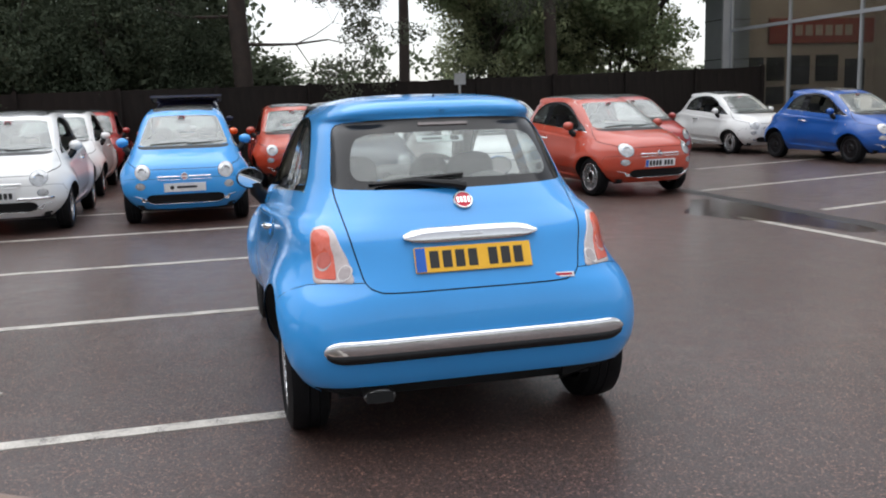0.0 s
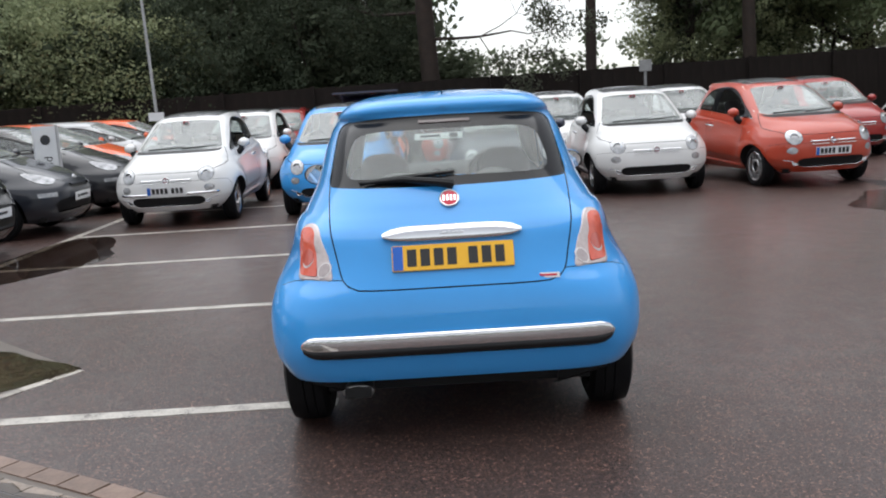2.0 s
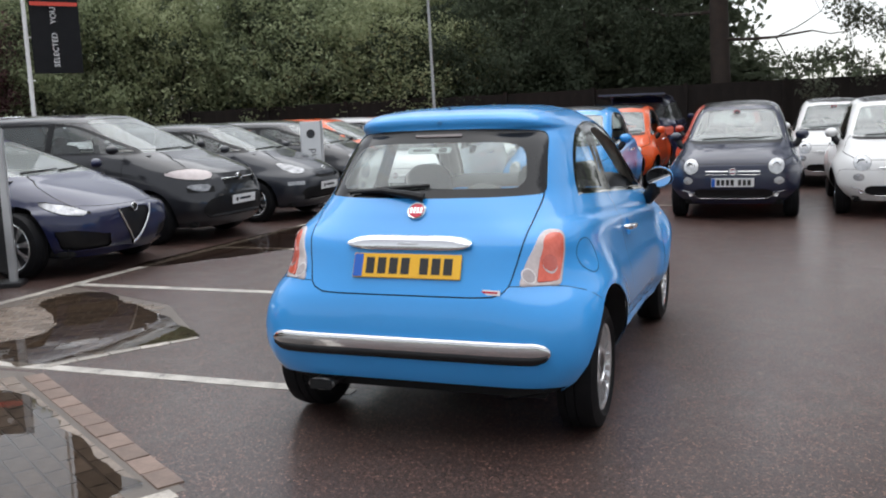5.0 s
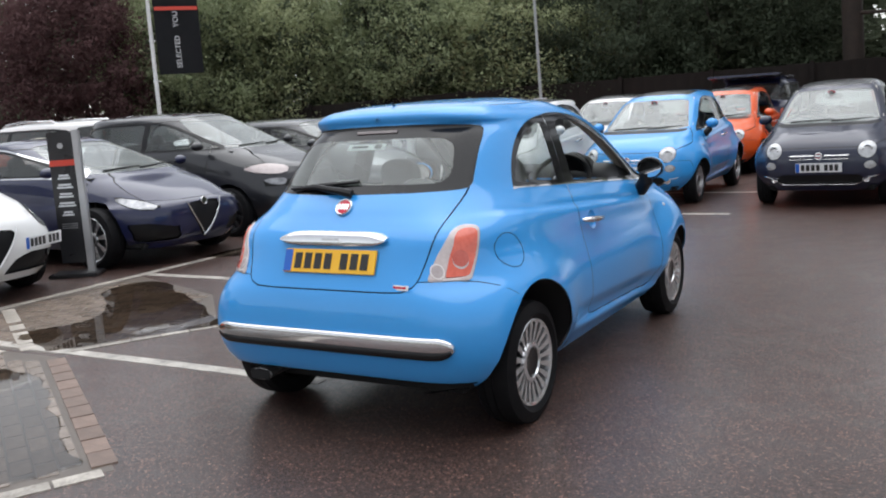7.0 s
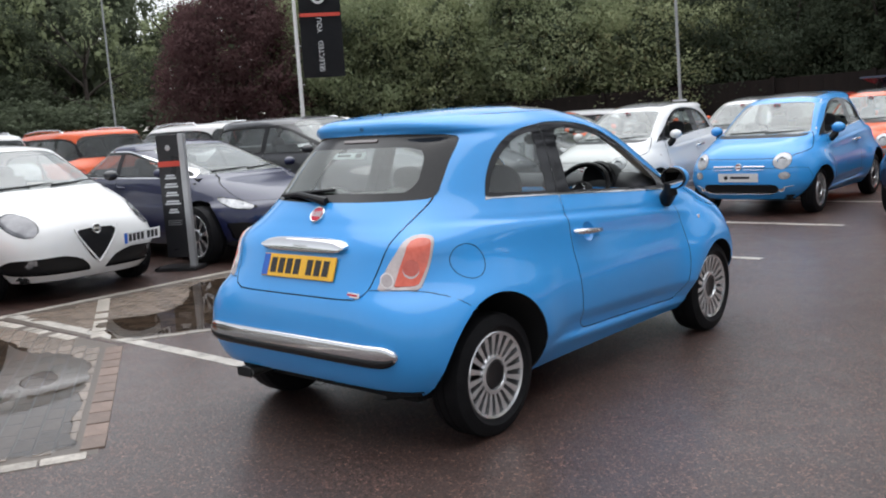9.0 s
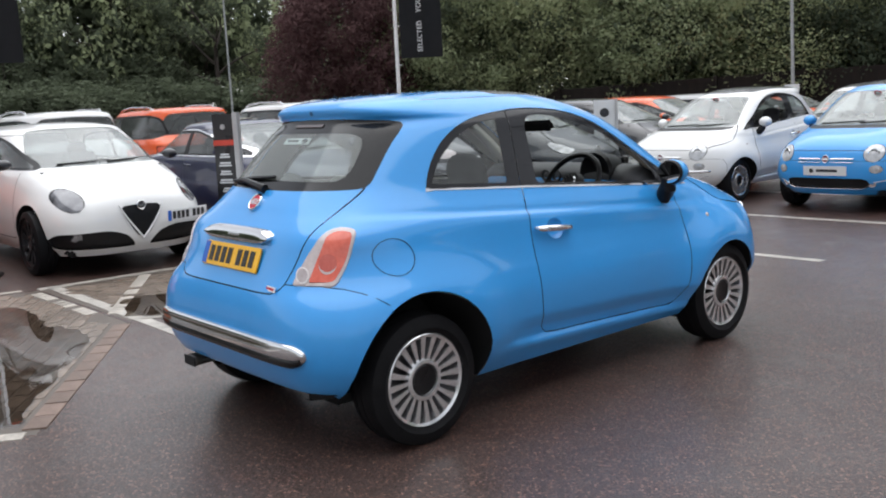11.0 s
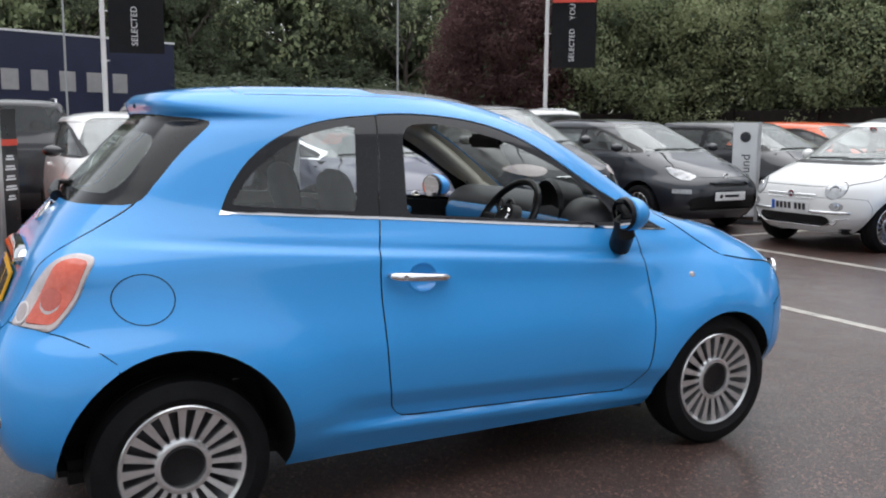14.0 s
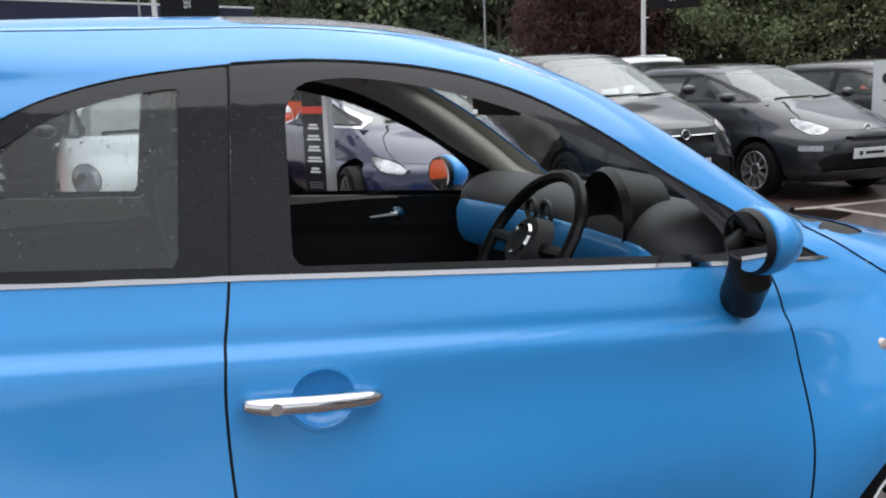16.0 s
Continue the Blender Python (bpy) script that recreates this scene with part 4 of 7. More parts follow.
    # flat black plate over the tip's end, standing in for the shade inside
    part("exhaust_bore", box_bm(-.058, .058, -.003, .003, -.024, .024, .002), M["seam"], car).matrix_basis = pose(-.44, -.5165, .268)
    part("silencer", lathe_bm([(-.22, .01), (-.2, .075), (.2, .075), (.22, .01)], 16), M["plastic"], car).matrix_basis = pose(-.1, -.22, .27)
    # door handles, mirrors, side repeaters
    for s in (1, -1):
        xh = surface_x(K5, .85, .85)
        hd = part("door_handle", tube_bm([(s * (xh + .004), .729, .862), (s * (xh + .022), .735, .861), (s * (xh + .034), .757, .860), (s * (xh + .040), .85, .853), (s * (xh + .034), .937, .846), (s * (xh + .022), .954, .844), (s * (xh + .004), .960, .843)], [.010, .014, .0165, .0165, .0155, .013, .008], 12), M["chrome"], car, "chrome door handle")
        part("key_lock", lathe_bm([(0, .011), (.004, .011), (.004, .001)], 14), M["alloy"], hd).matrix_basis = Matrix.Translation((s * (xh + .0495), .774, .859)) @ Matrix.Diagonal((s, 1, 1, 1))
        rep = part("side_repeater", lathe_bm([(-.003, .017), (.006, .015), (.010, .008), (.011, .001)], 18), M["pale_lens"], car, "small round side repeater")
        rep.matrix_basis = Matrix.Translation((s * (surface_x(K5, 2.13, .768) + .014), 2.13, .768)) @ Matrix.Rotation(radians(s * 14), 4, "Z") @ Matrix.Diagonal((s, 1, 1, 1))
        # mirror: foot, shell, glass
        xm = surface_x(K5, 1.76, .985)
        foot = part("mirror_foot", tube_bm([(s * (xm - .01), 1.775, .905), (s * (xm + .045), 1.765, .915), (s * (xm + .085), 1.75, .965), (s * (xm + .095), 1.74, 1.02)], [.030, .046, .046, .036], 24), M["black_trim"], car)
        sh = bmesh.new()
        bmesh.ops.create_uvsphere(sh, u_segments=24, v_segments=16, radius=1)
        for v in sh.verts:
            k = 1.0
            yy = v.co.y * (.085 if v.co.y > 0 else .018)
            v.co = Vector((v.co.x * .086, yy, v.co.z * .068))
        shell = part("mirror_shell", sh, P, car)
        shell.matrix_basis = pose(s * (xm + .125), 1.735, 1.050, 0, 0, -s * 8)
        mg = lathe_bm([(0, 1.0), (.01, .94), (.012, .9), (.008, .88)], 28)
        for v in mg.verts:
            v.co = Vector((v.co.y * .087, -v.co.x * 1.2, v.co.z * .066))
        part("mirror_rim", mg, M["black_trim"], shell).matrix_basis = pose(0, -.014, 0)
        gl = lathe_bm([(0, .93), (.001, .5), (.001, .001)], 28)
        for v in gl.verts:
            v.co = Vector((v.co.y * .086, -v.co.x, v.co.z * .064))
        part("mirror_glass", gl, M["mirror"], shell, "mirror glass").matrix_basis = pose(0, -.026, 0)
    # floor, wheel tubs, wheels
    part("underbody", box_bm(-.62, .62, -.36, 2.80, .22, .30, .03), M["seam"], car)
    part("axle_beam", box_bm(-.66, .66, -.06, .06, .24, .31, .02), M["seam"], car)
    arch_liner(car, -.005, .30, .380, .44, K5, shape5)
    arch_liner(car, 2.292, .262, .358, .44, K5, shape5)
    W5 = wheel_meshes(.292, .196, .206, 20, .070)
    add_wheels(car, W5, .708, (0.0, 2.30), .292, M["alloy"], M["gloss_black"])
    interior500(car)
    return car


def seat_bm(w, d, h, head=True):
    """A bucket seat with side bolsters; the front faces +y."""
    bm = bmesh.new()
    for sec in (0, 1):
        rows = []
        n = 9
        for j in range(9):
            t = j / 8
            row = []
            for i in range(n):
                u = i / (n - 1) * 2 - 1
                bol = .045 * abs(u) ** 3
                if sec == 0:
                    p = (u * w / 2 * (1 - .05 * t), .02 + t * d, .14 + .05 * t + bol - .02 * (t > .9))
                else:
                    ww = w / 2 * (1 - .25 * t ** 3)
                    p = (u * ww, .0 - t * .18 + bol * .9 + .02 * math.sin(t * 3), .16 + t * h)
                row.append(bm.verts.new(p))
            rows.append(row)
        for a, b in zip(rows, rows[1:]):
            for i in range(n - 1):
                bm.faces.new((a[i], a[i + 1], b[i + 1], b[i]))
    bmesh.ops.recalc_face_normals(bm, faces=bm.faces[:])
    r = bmesh.ops.solidify(bm, geom=bm.faces[:], thickness=.09)
    bmesh.ops.recalc_face_normals(bm, faces=bm.faces[:])
    return bm


def interior500(car):
    for x in (.33, -.33):
        for y in (.92,):
            seat = part("front_seat", seat_bm(.50, .46, .56), M["cloth_dark"], car, "dark cloth front seat")
            seat.matrix_basis = pose(x, y, .30)
            hr = bmesh.new()
            bmesh.ops.create_uvsphere(hr, u_segments=18, v_segments=12, radius=1)
            for v in hr.verts:
                v.co = Vector((math.copysign(abs(v.co.x) ** .7, v.co.x) * .135, v.co.y * .055, math.copysign(abs(v.co.z) ** .7, v.co.z) * .12))
            part("headrest", hr, M["cloth_dark"], seat, "dark round headrest").matrix_basis = pose(0, -.215, .80, 12)
            part("headrest_post", tube_bm([(-.04, -.19, .66), (-.04, -.21, .76)], .006, 6), M["chrome"], seat)
    bench = part("rear_bench", seat_bm(.84, .40, .50), M["cloth_light"], car, "pale cloth rear bench")
    bench.matrix_basis = pose(0, .22, .36)
    for x in (.22, -.22):
        hr = bmesh.new()
        bmesh.ops.create_uvsphere(hr, u_segments=18, v_segments=12, radius=1)
        for v in hr.verts:
            v.co = Vector((v.co.x * .12, v.co.y * .045, v.co.z * .085))
        part("rear_headrest", hr, M["cloth_light"], bench).matrix_basis = pose(x, -.20, .72, 10)
    part("parcel_shelf", box_bm(-.50, .50, -.24, .05, .955, .975, .008), M["plastic"], car)
    # dashboard: a body-coloured band with a dark top, binnacle and vents
    bm = bmesh.new()
    rows = []
    corners = [Vector(p) for p in ((2.12, .98), (1.97, 1.055), (1.82, 1.082), (1.725, 1.045), (1.705, .975), (1.75, .86), (1.85, .62))]
    knots = [corners[0]] + corners + [corners[-1]]
    profile = []
    for a, b, c, d in zip(knots, knots[1:], knots[2:], knots[3:]):
        for u in (0, .2, .4, .6, .8):
            profile.append(.5 * (2 * b + (c - a) * u + (2 * a - 5 * b + 4 * c - d) * u * u + (3 * b - a - 3 * c + d) * u ** 3))
    dash_round = lambda x: math.sqrt(max(0, 1 - max(0, (abs(x) - .50) / .141) ** 2))
    for x in .64 * np.sin(np.linspace(-math.pi / 2, math.pi / 2, 41)):
        c, e = .05 * (x / .63) ** 2, dash_round(x)
        rows.append([bm.verts.new((x, 2.0 + (p.x - 2.0) * (.5 + .5 * e) - c, .80 + (p.y - .80) * (.62 + .38 * e))) for p in profile])
    for p, q in zip(rows, rows[1:]):
        for k in range(len(profile) - 1):
            bm.faces.new((p[k], q[k], q[k + 1], p[k + 1]))
    bmesh.ops.recalc_face_normals(bm, faces=bm.faces[:])
    dash = part("dashboard", bm, M["dash_grey"], car, "dark grey dashboard")
    bm = bmesh.new()
    rows = []
    for x in .59 * np.sin(np.linspace(-math.pi / 2, math.pi / 2, 33)):
        c, e = .05 * (x / .63) ** 2, max(.15, math.sqrt(max(0, 1 - max(0, (abs(x) - .50) / .092) ** 2)))
        fwd = 2.0 - c - .5 * dash_round(x) * .29 - .5 * .29
        band = ((.010, 1.0), (-.012, .86), (-.022, .55), (-.022, .0), (-.020, -.55), (-.006, -.86), (.022, -1.0))
        rows.append([bm.verts.new((x, fwd + dy, .925 + .082 * u * e)) for dy, u in band])
    for p, q in zip(rows, rows[1:]):
        for k in range(6):
            bm.faces.new((p[k], q[k], q[k + 1], p[k + 1]))
    bmesh.ops.recalc_face_normals(bm, faces=bm.faces[:])
    part("dash_panel", bm, M["blue"], dash, "body-coloured dashboard panel")
    part("instrument_hood", lathe_bm([(-.14, .10), (-.02, .128), (.0, .118), (-.015, .10), (-.03, .001)], 24), M["black_trim"], dash).matrix_basis = pose(.34, 1.68, 1.035, 0, 0, -95)
    part("radio", box_bm(-.11, .11, -.012, .02, -.06, .06, .01), M["black_trim"], dash).matrix_basis = pose(0, 1.70, .93, -8)
    for x in (-.045, .045):
        part("air_vent", lathe_bm([(0, .036), (-.01, .036), (-.012, .028), (.0, .02)], 18), M["plastic"], dash).matrix_basis = pose(x, 1.690, 1.015, 0, 0, 90)
    # steering wheel, right-hand drive
    sw = empty_wheel = bmesh.new()
    n = 28
    rows = []
    for k in range(n):
        t = 2 * math.pi * k / n
        rows.append([sw.verts.new(((.185 + .016 * math.cos(a)) * math.cos(t), .015 * math.sin(a), (.185 + .016 * math.cos(a)) * math.sin(t))) for a in [2 * math.pi * j / 8 for j in range(8)]])
    for k in range(n):
        for j in range(8):
            sw.faces.new((rows[k][j], rows[(k + 1) % n][j], rows[(k + 1) % n][(j + 1) % 8], rows[k][(j + 1) % 8]))
    for a in (0, 180, 250, 290):
        tube_bm([(.05 * math.cos(radians(a)), .02, .05 * math.sin(radians(a))), (.18 * math.cos(radians(a)), 0, .18 * math.sin(radians(a)))], [.022, .014], 8, sw)
    bmesh.ops.recalc_face_normals(sw, faces=sw.faces[:])
    wheel = part("steering_wheel", sw, M["black_trim"], car, "black leather steering wheel")
    wheel.matrix_basis = pose(.34, 1.478, .995, -34)
    part("wheel_boss", lathe_bm([(-.02, .001), (-.02, .06), (.02, .075), (.03, .05)], 20), M["plastic"], wheel).matrix_basis = pose(0, -.0, 0, 0, 0, 90)
    part("wheel_emblem", lathe_bm([(-.024, .034), (-.028, .040), (-.022, .044)], 18), M["chrome"], wheel).matrix_basis = pose(0, -.002, 0, 0, 0, 90)
    part("steering_column", tube_bm([(.34, 1.49, .97), (.34, 1.76, .80)], .035, 10), M["plastic"], car)
    # inside mirror
    part("rear_view_mirror", box_bm(-.11, .11, -.02, .02, -.032, .032, .016), M["black_trim"], car).matrix_basis = pose(.0, 1.57, 1.318, 0, 0, 12)
    # pale trim on the windscreen pillars
    for s in (1, -1):
        path = []
        for z in np.linspace(1.02, 1.40, 9):
            edge, w = np.interp(z, [1.02, 1.39], [.592, .468]), np.interp(z, [1.06, 1.12, 1.2, 1.29, 1.36, 1.405], [.684, .66, .634, .604, .577, .552])
            x = edge + (w - edge) * .45
            path.append((s * (x - .030), surface_y(K5, x, z, True) - .050, z))
        part("pillar_trim", tube_bm(path, [.036, .036, .035, .034, .033, .032, .031, .030, .028], 10), M["cloth_grey"], car, "pale grey windscreen pillar trim")
    # inner door furniture
    for s in (1, -1):
        lever = part("inner_door_lever", lathe_bm([(0, .026), (.012, .024), (.014, .001)], 16), M["chrome"], car, "chrome inner door lever")
        lever.matrix_basis = Matrix.Translation((s * .672, 1.485, .944)) @ Matrix.Diagonal((-s, 1, 1, 1))
        part("lever_arm", tube_bm([(.012, 0, 0), (.014, -.10, -.004)], [.008, .006], 6), M["chrome"], lever)
        part("pillar_speaker", lathe_bm([(0, .045), (.006, .042), (.008, .001)], 20), M["cloth_light"], car).matrix_basis = Matrix.Translation((s * .585, 1.83, 1.10)) @ Matrix.Rotation(radians(-s * 20), 4, "Z") @ Matrix.Diagonal((-s, 1, 1, 1))
    # stickers and papers behind the glass
    sunstrip = part("window_sticker", box_bm(-.11, .11, -.0015, .0015, -.018, .018), M["paper"], car, "pale green rear window sticker")
    sunstrip.matrix_basis = pose(-.03, surface_y(K5, -.03, 1.325, False) + .016, 1.325, -43)
    part("sticker_bar", box_bm(-.085, .01, -.003, -.001, -.006, .007), M["ink"], sunstrip)
    part("sticker_emblem", box_bm(.05, .09, -.003, -.001, -.012, .012, .004), M["ink"], sunstrip)


hero = hatchback500()

# ---- the other small hatchbacks ----
def repaint(car, swap, label, **roof):
    for ob in car.children_recursive:
        for slot in ob.material_slots:
            if slot.material in swap:
                m = swap[slot.material]
                slot.link = "OBJECT"
                slot.material = m
        if "roof" in roof and ob.name.split(".")[0] in ("roof_panel",):
            ob.material_slots[0].link = "OBJECT"
            ob.material_slots[0].material = roof["roof"]
    return tagged(car, label)


def parked500(x, nose_y, turn, mat, label, roof=None, dealer=False, plated=True, wheels=None, strips=False):
    """A copy that stands with its nose at (x, nose_y); turn: degrees from facing the yard."""
    a = radians(180 + turn)
    oy = Vector((x, nose_y, 0)) - Matrix.Rotation(a, 3, "Z") @ Vector((0, 2.985, 0))
    c = copy_thing(hero, pose(oy.x, oy.y, 0, 0, 0, 180 + turn))
    swap = {M["blue"]: M[mat], M["clear_screen"]: M["screen"]}
    if wheels:
        swap[M["alloy"]] = M[wheels]
    for ob in list(c.children_recursive):
        if ob.name.split(".")[0] in ("inner_lining", "window_sticker", "sticker_bar", "sticker_emblem", "antenna", "roof_spoiler", "washer_jet", "number_plate", "blue_band", "character_bar", "dealer_sticker", "sticker_bars"):
            bpy.data.objects.remove(ob)
    if not plated and nose_y > 9:
        for ob in list(c.children):
            if ob.name.split(".")[0] == "headliner":
                bpy.data.objects.remove(ob)
    repaint(c, swap, label, **({"roof": M[roof]} if roof else {}))
    tag = part("window_label", lathe_bm([(0, .045), (.003, .045), (.003, .001)], 20), M["badge_red"], c, "round red and white windscreen label")
    tag.matrix_basis = pose(.02, surface_y(K5, 0, 1.372, True) + .004, 1.372, 0, 52, 90)
    part("label_centre", lathe_bm([(.004, .028), (.005, .001)], 16), M["white_plate"], tag)
    if strips:
        for sd in (1, -1):
            bx = np.linspace(.27, .67, 12)
            part("bumper_strip", ribbon(K5, [(sd * x, .452) for x in (bx if sd > 0 else bx[::-1])], .016, .008), M["chrome"], c, "chrome bumper strip")
    if plated:
        plate(c, surface_y(K5, 0, .50, True) + .012, .50, False, True, 6, dealer)
    return c


parked500(-3.67, 7.83, 0, "white", "white retro hatchback with a dark roof parked nose out", "black_paint", strips=True)
parked500(-1.41, 7.92, 0, "blue", "light blue retro hatchback with a white dealer plate", None, True)
parked500(.98, 7.88, 0, "navy", "navy blue retro hatchback with chrome trim, wet", "black_paint")
parked500(3.03, 8.25, 0, "white", "white retro hatchback with a black roof", "black_paint", plated=False)
parked500(5.40, 8.05, 8, "red", "coral red retro hatchback with a black roof", "black_paint")
parked500(12.4, 11.0, 4, "racing_blue", "bright blue sporty hatchback on dark wheels", None, False, True, "dark_alloy")
parked500(12.2, 15.1, 4, "white", "white retro hatchback before the showroom", "black_paint")

# ---- other makes of car ----
def gen_keys(wb, ro, fo, W, H, zn, zh, cy, wy, rs, nr=6.0, saloon=None, tumble=.25):
    F = wb + fo
    le = lambda a, b, t: a + (b - a) * t
    k = [(.20, -ro + .12, F - .14, W - .10, 5, 4.2), (.32, -ro + .02, F - .03, W - .03, nr, 4.4), (.48, -ro, F, W, nr, 4.4), (.64, -ro + .01, F - .01, W, nr, 4.0),
         (zn, -ro + .03, F - .08, W - .012, nr, 3.3), (le(zn, zh, .4), -ro + .05, le(F - .08, cy, .25), W - .025, nr, 3.4), (le(zn, zh, .75), -ro + .07, le(F, cy, .6), W - .04, nr, 3.6)]
    y0 = -ro + .12
    if saloon:
        k += [(zh, -ro + .11, cy + .12, W - .055, 5, 4), (zh + .03, -ro + .30, cy + .04, W - .07, 4, 4), (zh + .055, saloon - .12, cy - .03, W - .09, 4, 4)]
        y0 = saloon
        rs = rs - saloon
    else:
        k += [(zh, -ro + .09, cy + .12, W - .055, nr * .92, 4)]
    for t in (.1, .4, .7, 1.0):
        k.append((le(zh + .05, H - .085, t), y0 + rs * t, le(cy - .02, wy, t), le(W - .085, W - tumble, t ** 1.2), 4.2, 4))
    yr = y0 + rs
    k += [(H - .045, yr + .06, wy - .10, W - .31, 4, 3.2), (H - .02, yr + .2, wy - .27, W - .43, 3.4, 2.9), (H - .006, yr + .5, wy - .5, W - .58, 2.8, 2.6)]
    ym = (yr + wy) / 2
    k.append((H, ym - .15, ym + .15, .10, 2.2, 2.2))
    return k


def gen_car(name, label, paint_mat, s):
    """A parked car of another shape, from the numbers in s."""
    car = empty_thing(name, label, "car")
    wb, ro, fo, W, H, zn, zh, cy, wy, rs = s["dims"]
    K = gen_keys(wb, ro, fo, W, H, zn, zh, cy, wy, rs, s.get("nr", 6.0), s.get("saloon"), s.get("tumble", .25))
    F, R = wb + fo, s["wheel"]
    bm = body_bm(K, 3, 64)
    zb, r0, yB = zh + .05, s["dlo_rear"], s["b_pillar"]
    top = H - s.get("dlo_top", .125)
    dlo = round_poly([(r0, zb + .07), (r0 + .16, top - .05), (r0 + .5, top), (wy - .32, top), (wy - .06, top - .055), (cy - .26, zh + .10), (cy - .16, zb - .01), (r0 + .2, zb + .005)], [.05, .12, .15, .2, .15, .1, .03, .05], 4)
    fd = sdf(dlo)
    inner = lambda lo, hi: (lambda c: np.maximum(np.maximum(fd(c[:, 1:3]) + .028, np.maximum(lo - c[:, 1], c[:, 1] - hi)), .3 - np.abs(c[:, 0])))
    screen = round_poly([(-.1, zb + .005), (W * .80, zb + .01), (W * .80, zb + .03), (W - .36, H - .095), (W * .4, H - .075), (-.1, H - .07)], [.01, .05, .02, .05, .1, .01], 4)
    glass_top = round_poly([(-.1, zb + .06), (W - .22, zb + .06), (W - .36, H - .12), (-.1, H - .10)], [.01, .06, .08, .01], 4)
    P = paint_mat
    door = lambda a, b: round_poly([(a, .34), (a - .02, zb + .02), (a + .05, top), (b - .1, top), (b + .02, zb + .02), (b, .34)], [.08, .05, .05, .05, .05, .08], 3)
    bonnet = np.array([(cy - .1, zh + .07), (cy + .3, le3(zn, zh, .62)), (F - .3, zn + .02), (F + .2, zn - .03), (F + .2, 1.4), (cy - .1, 1.4)])
    side = lambda curve: proj(curve, "side", .4)
    panels = [("bonnet", lambda c: sdf(bonnet)(c[:, 1:3]), s.get("bonnet_gap", .0045), P, 0, False, ""),
              ("door", side(door(yB, cy - .38)), .008, P, 0, True, "")]
    if s.get("five", True):
        panels.append(("rear_door", side(door(yB - 1.0, yB)), .008, P, 0, True, ""))
    panels += [("rear_window", proj(glass_top, "rear", s.get("saloon", 0) + .9 if s.get("saloon") else .6), 0, M["dark_glass"], -.004, False, ""),
               ("windscreen", proj(screen, "front", wy - .25), 0, M["screen"], -.004, False, ""),
               ("window_frame", side(dlo), 0, M["black_trim"], -.003, True, ""),
               *([("window_chrome", lambda c: np.maximum(np.abs(fd(c[:, 1:3])) - .009, .4 - np.abs(c[:, 0])), 0, M["chrome"], .003, True, "chrome window strip")] if s.get("chrome") else []),
               ("side_window", inner(yB + .05, 9), 0, M["side_glass"], -.008, True, ""),
               ("quarter_window", inner(-9, yB - .05), 0, M["side_glass" if not s.get("tint") else "dark_glass"], -.008, True, ""),
               ("wheel_arch", side(ellipse(0, R + .01, R + .055, None, 40)), 0, None, 0, True, ""),
               ("wheel_arch", side(ellipse(wb, R + .01, R + .055, None, 40)), 0, None, 0, True, "")]
    for nm, curve, mat, push, gap, lab in s.get("front", ()):
        if nm == "headlamp" and s.get("swept"):
            f = (lambda q: lambda c: np.where(c[:, 1] > cy, q(np.stack([(np.abs(c[:, 0]) + F - c[:, 1]) * .7071, c[:, 2]], 1)), 9.0))(sdf(curve))
        else:
            f = proj(curve, "front", cy + .2)
        panels.append((nm, f, gap, mat, push, nm != "front_grille", lab))
    for nm, curve, mat, push, gap, lab in s.get("rear", ()):
        panels.append((nm, proj(curve, "rear", .0), gap, mat, push, True, lab))
    if s.get("cladding"):
        panels.insert(0, ("cladding", lambda c: c[:, 2] - .42, 0, M["plastic"], 0, False, "black plastic cladding"))
    panel_car(bm, panels, car, P, lining=(-ro + .1, cy - .1), belt=zb - .02, trim=False)
    part("underbody", box_bm(-W + .2, W - .2, -ro + .25, F - .25, .2, .3, .03), M["seam"], car)
    arch_liner(car, 0, R + .01, R + .06, W - .36, K)
    arch_liner(car, wb, R + .01, R + .06, W - .36, K)
    wm = s["wheels"]
    add_wheels(car, wm, W - .105, (0, wb), R, M[s.get("rim", "alloy")], M["plastic"])
    # mirrors
    for sd in (1, -1):
        sh = bmesh.new()
        bmesh.ops.create_uvsphere(sh, u_segments=16, v_segments=10, radius=1)
        for v in sh.verts:
            v.co = Vector((v.co.x * .092, v.co.y * (.075 if v.co.y > 0 else .025), v.co.z * .058))
        part("mirror_shell", sh, M[s["mirrors"]] if "mirrors" in s else P, car).matrix_basis = pose(sd * (W + .03), cy - .42, zb + .06, 0, 0, -sd * 8)
        xw = surface_x(K, yB - .1, zb - .13)
        part("door_handle", tube_bm([(sd * xw, yB + .08, zb - .11), (sd * (xw + .03), yB + .11, zb - .11), (sd * (xw + .03), yB + .22, zb - .115), (sd * xw, yB + .25, zb - .12)], .013, 8), P, car)
    # seats and dashboard seen through the glass
    for x in (.36, -.36):
        seat = part("front_seat", seat_bm(.5, .48, .60), M["cloth_dark"], car)
        seat.matrix_basis = pose(x, yB + .02, zb - .68)
        hr = bmesh.new()
        bmesh.ops.create_uvsphere(hr, u_segments=12, v_segments=8, radius=1)
        for v in hr.verts:
            v.co = Vector((v.co.x * .12, v.co.y * .05, v.co.z * .09))
        part("headrest", hr, M["cloth_dark"], seat).matrix_basis = pose(0, -.2, .82)
    part("dashboard", box_bm(-W + .18, W - .18, cy - .48, cy - .02, zb - .4, zb - .03, .05), M["plastic"], car)
    part("rear_bench", box_bm(-W + .22, W - .22, .02, .22, zb - .6, zb + .10, .06), M["cloth_dark"], car)
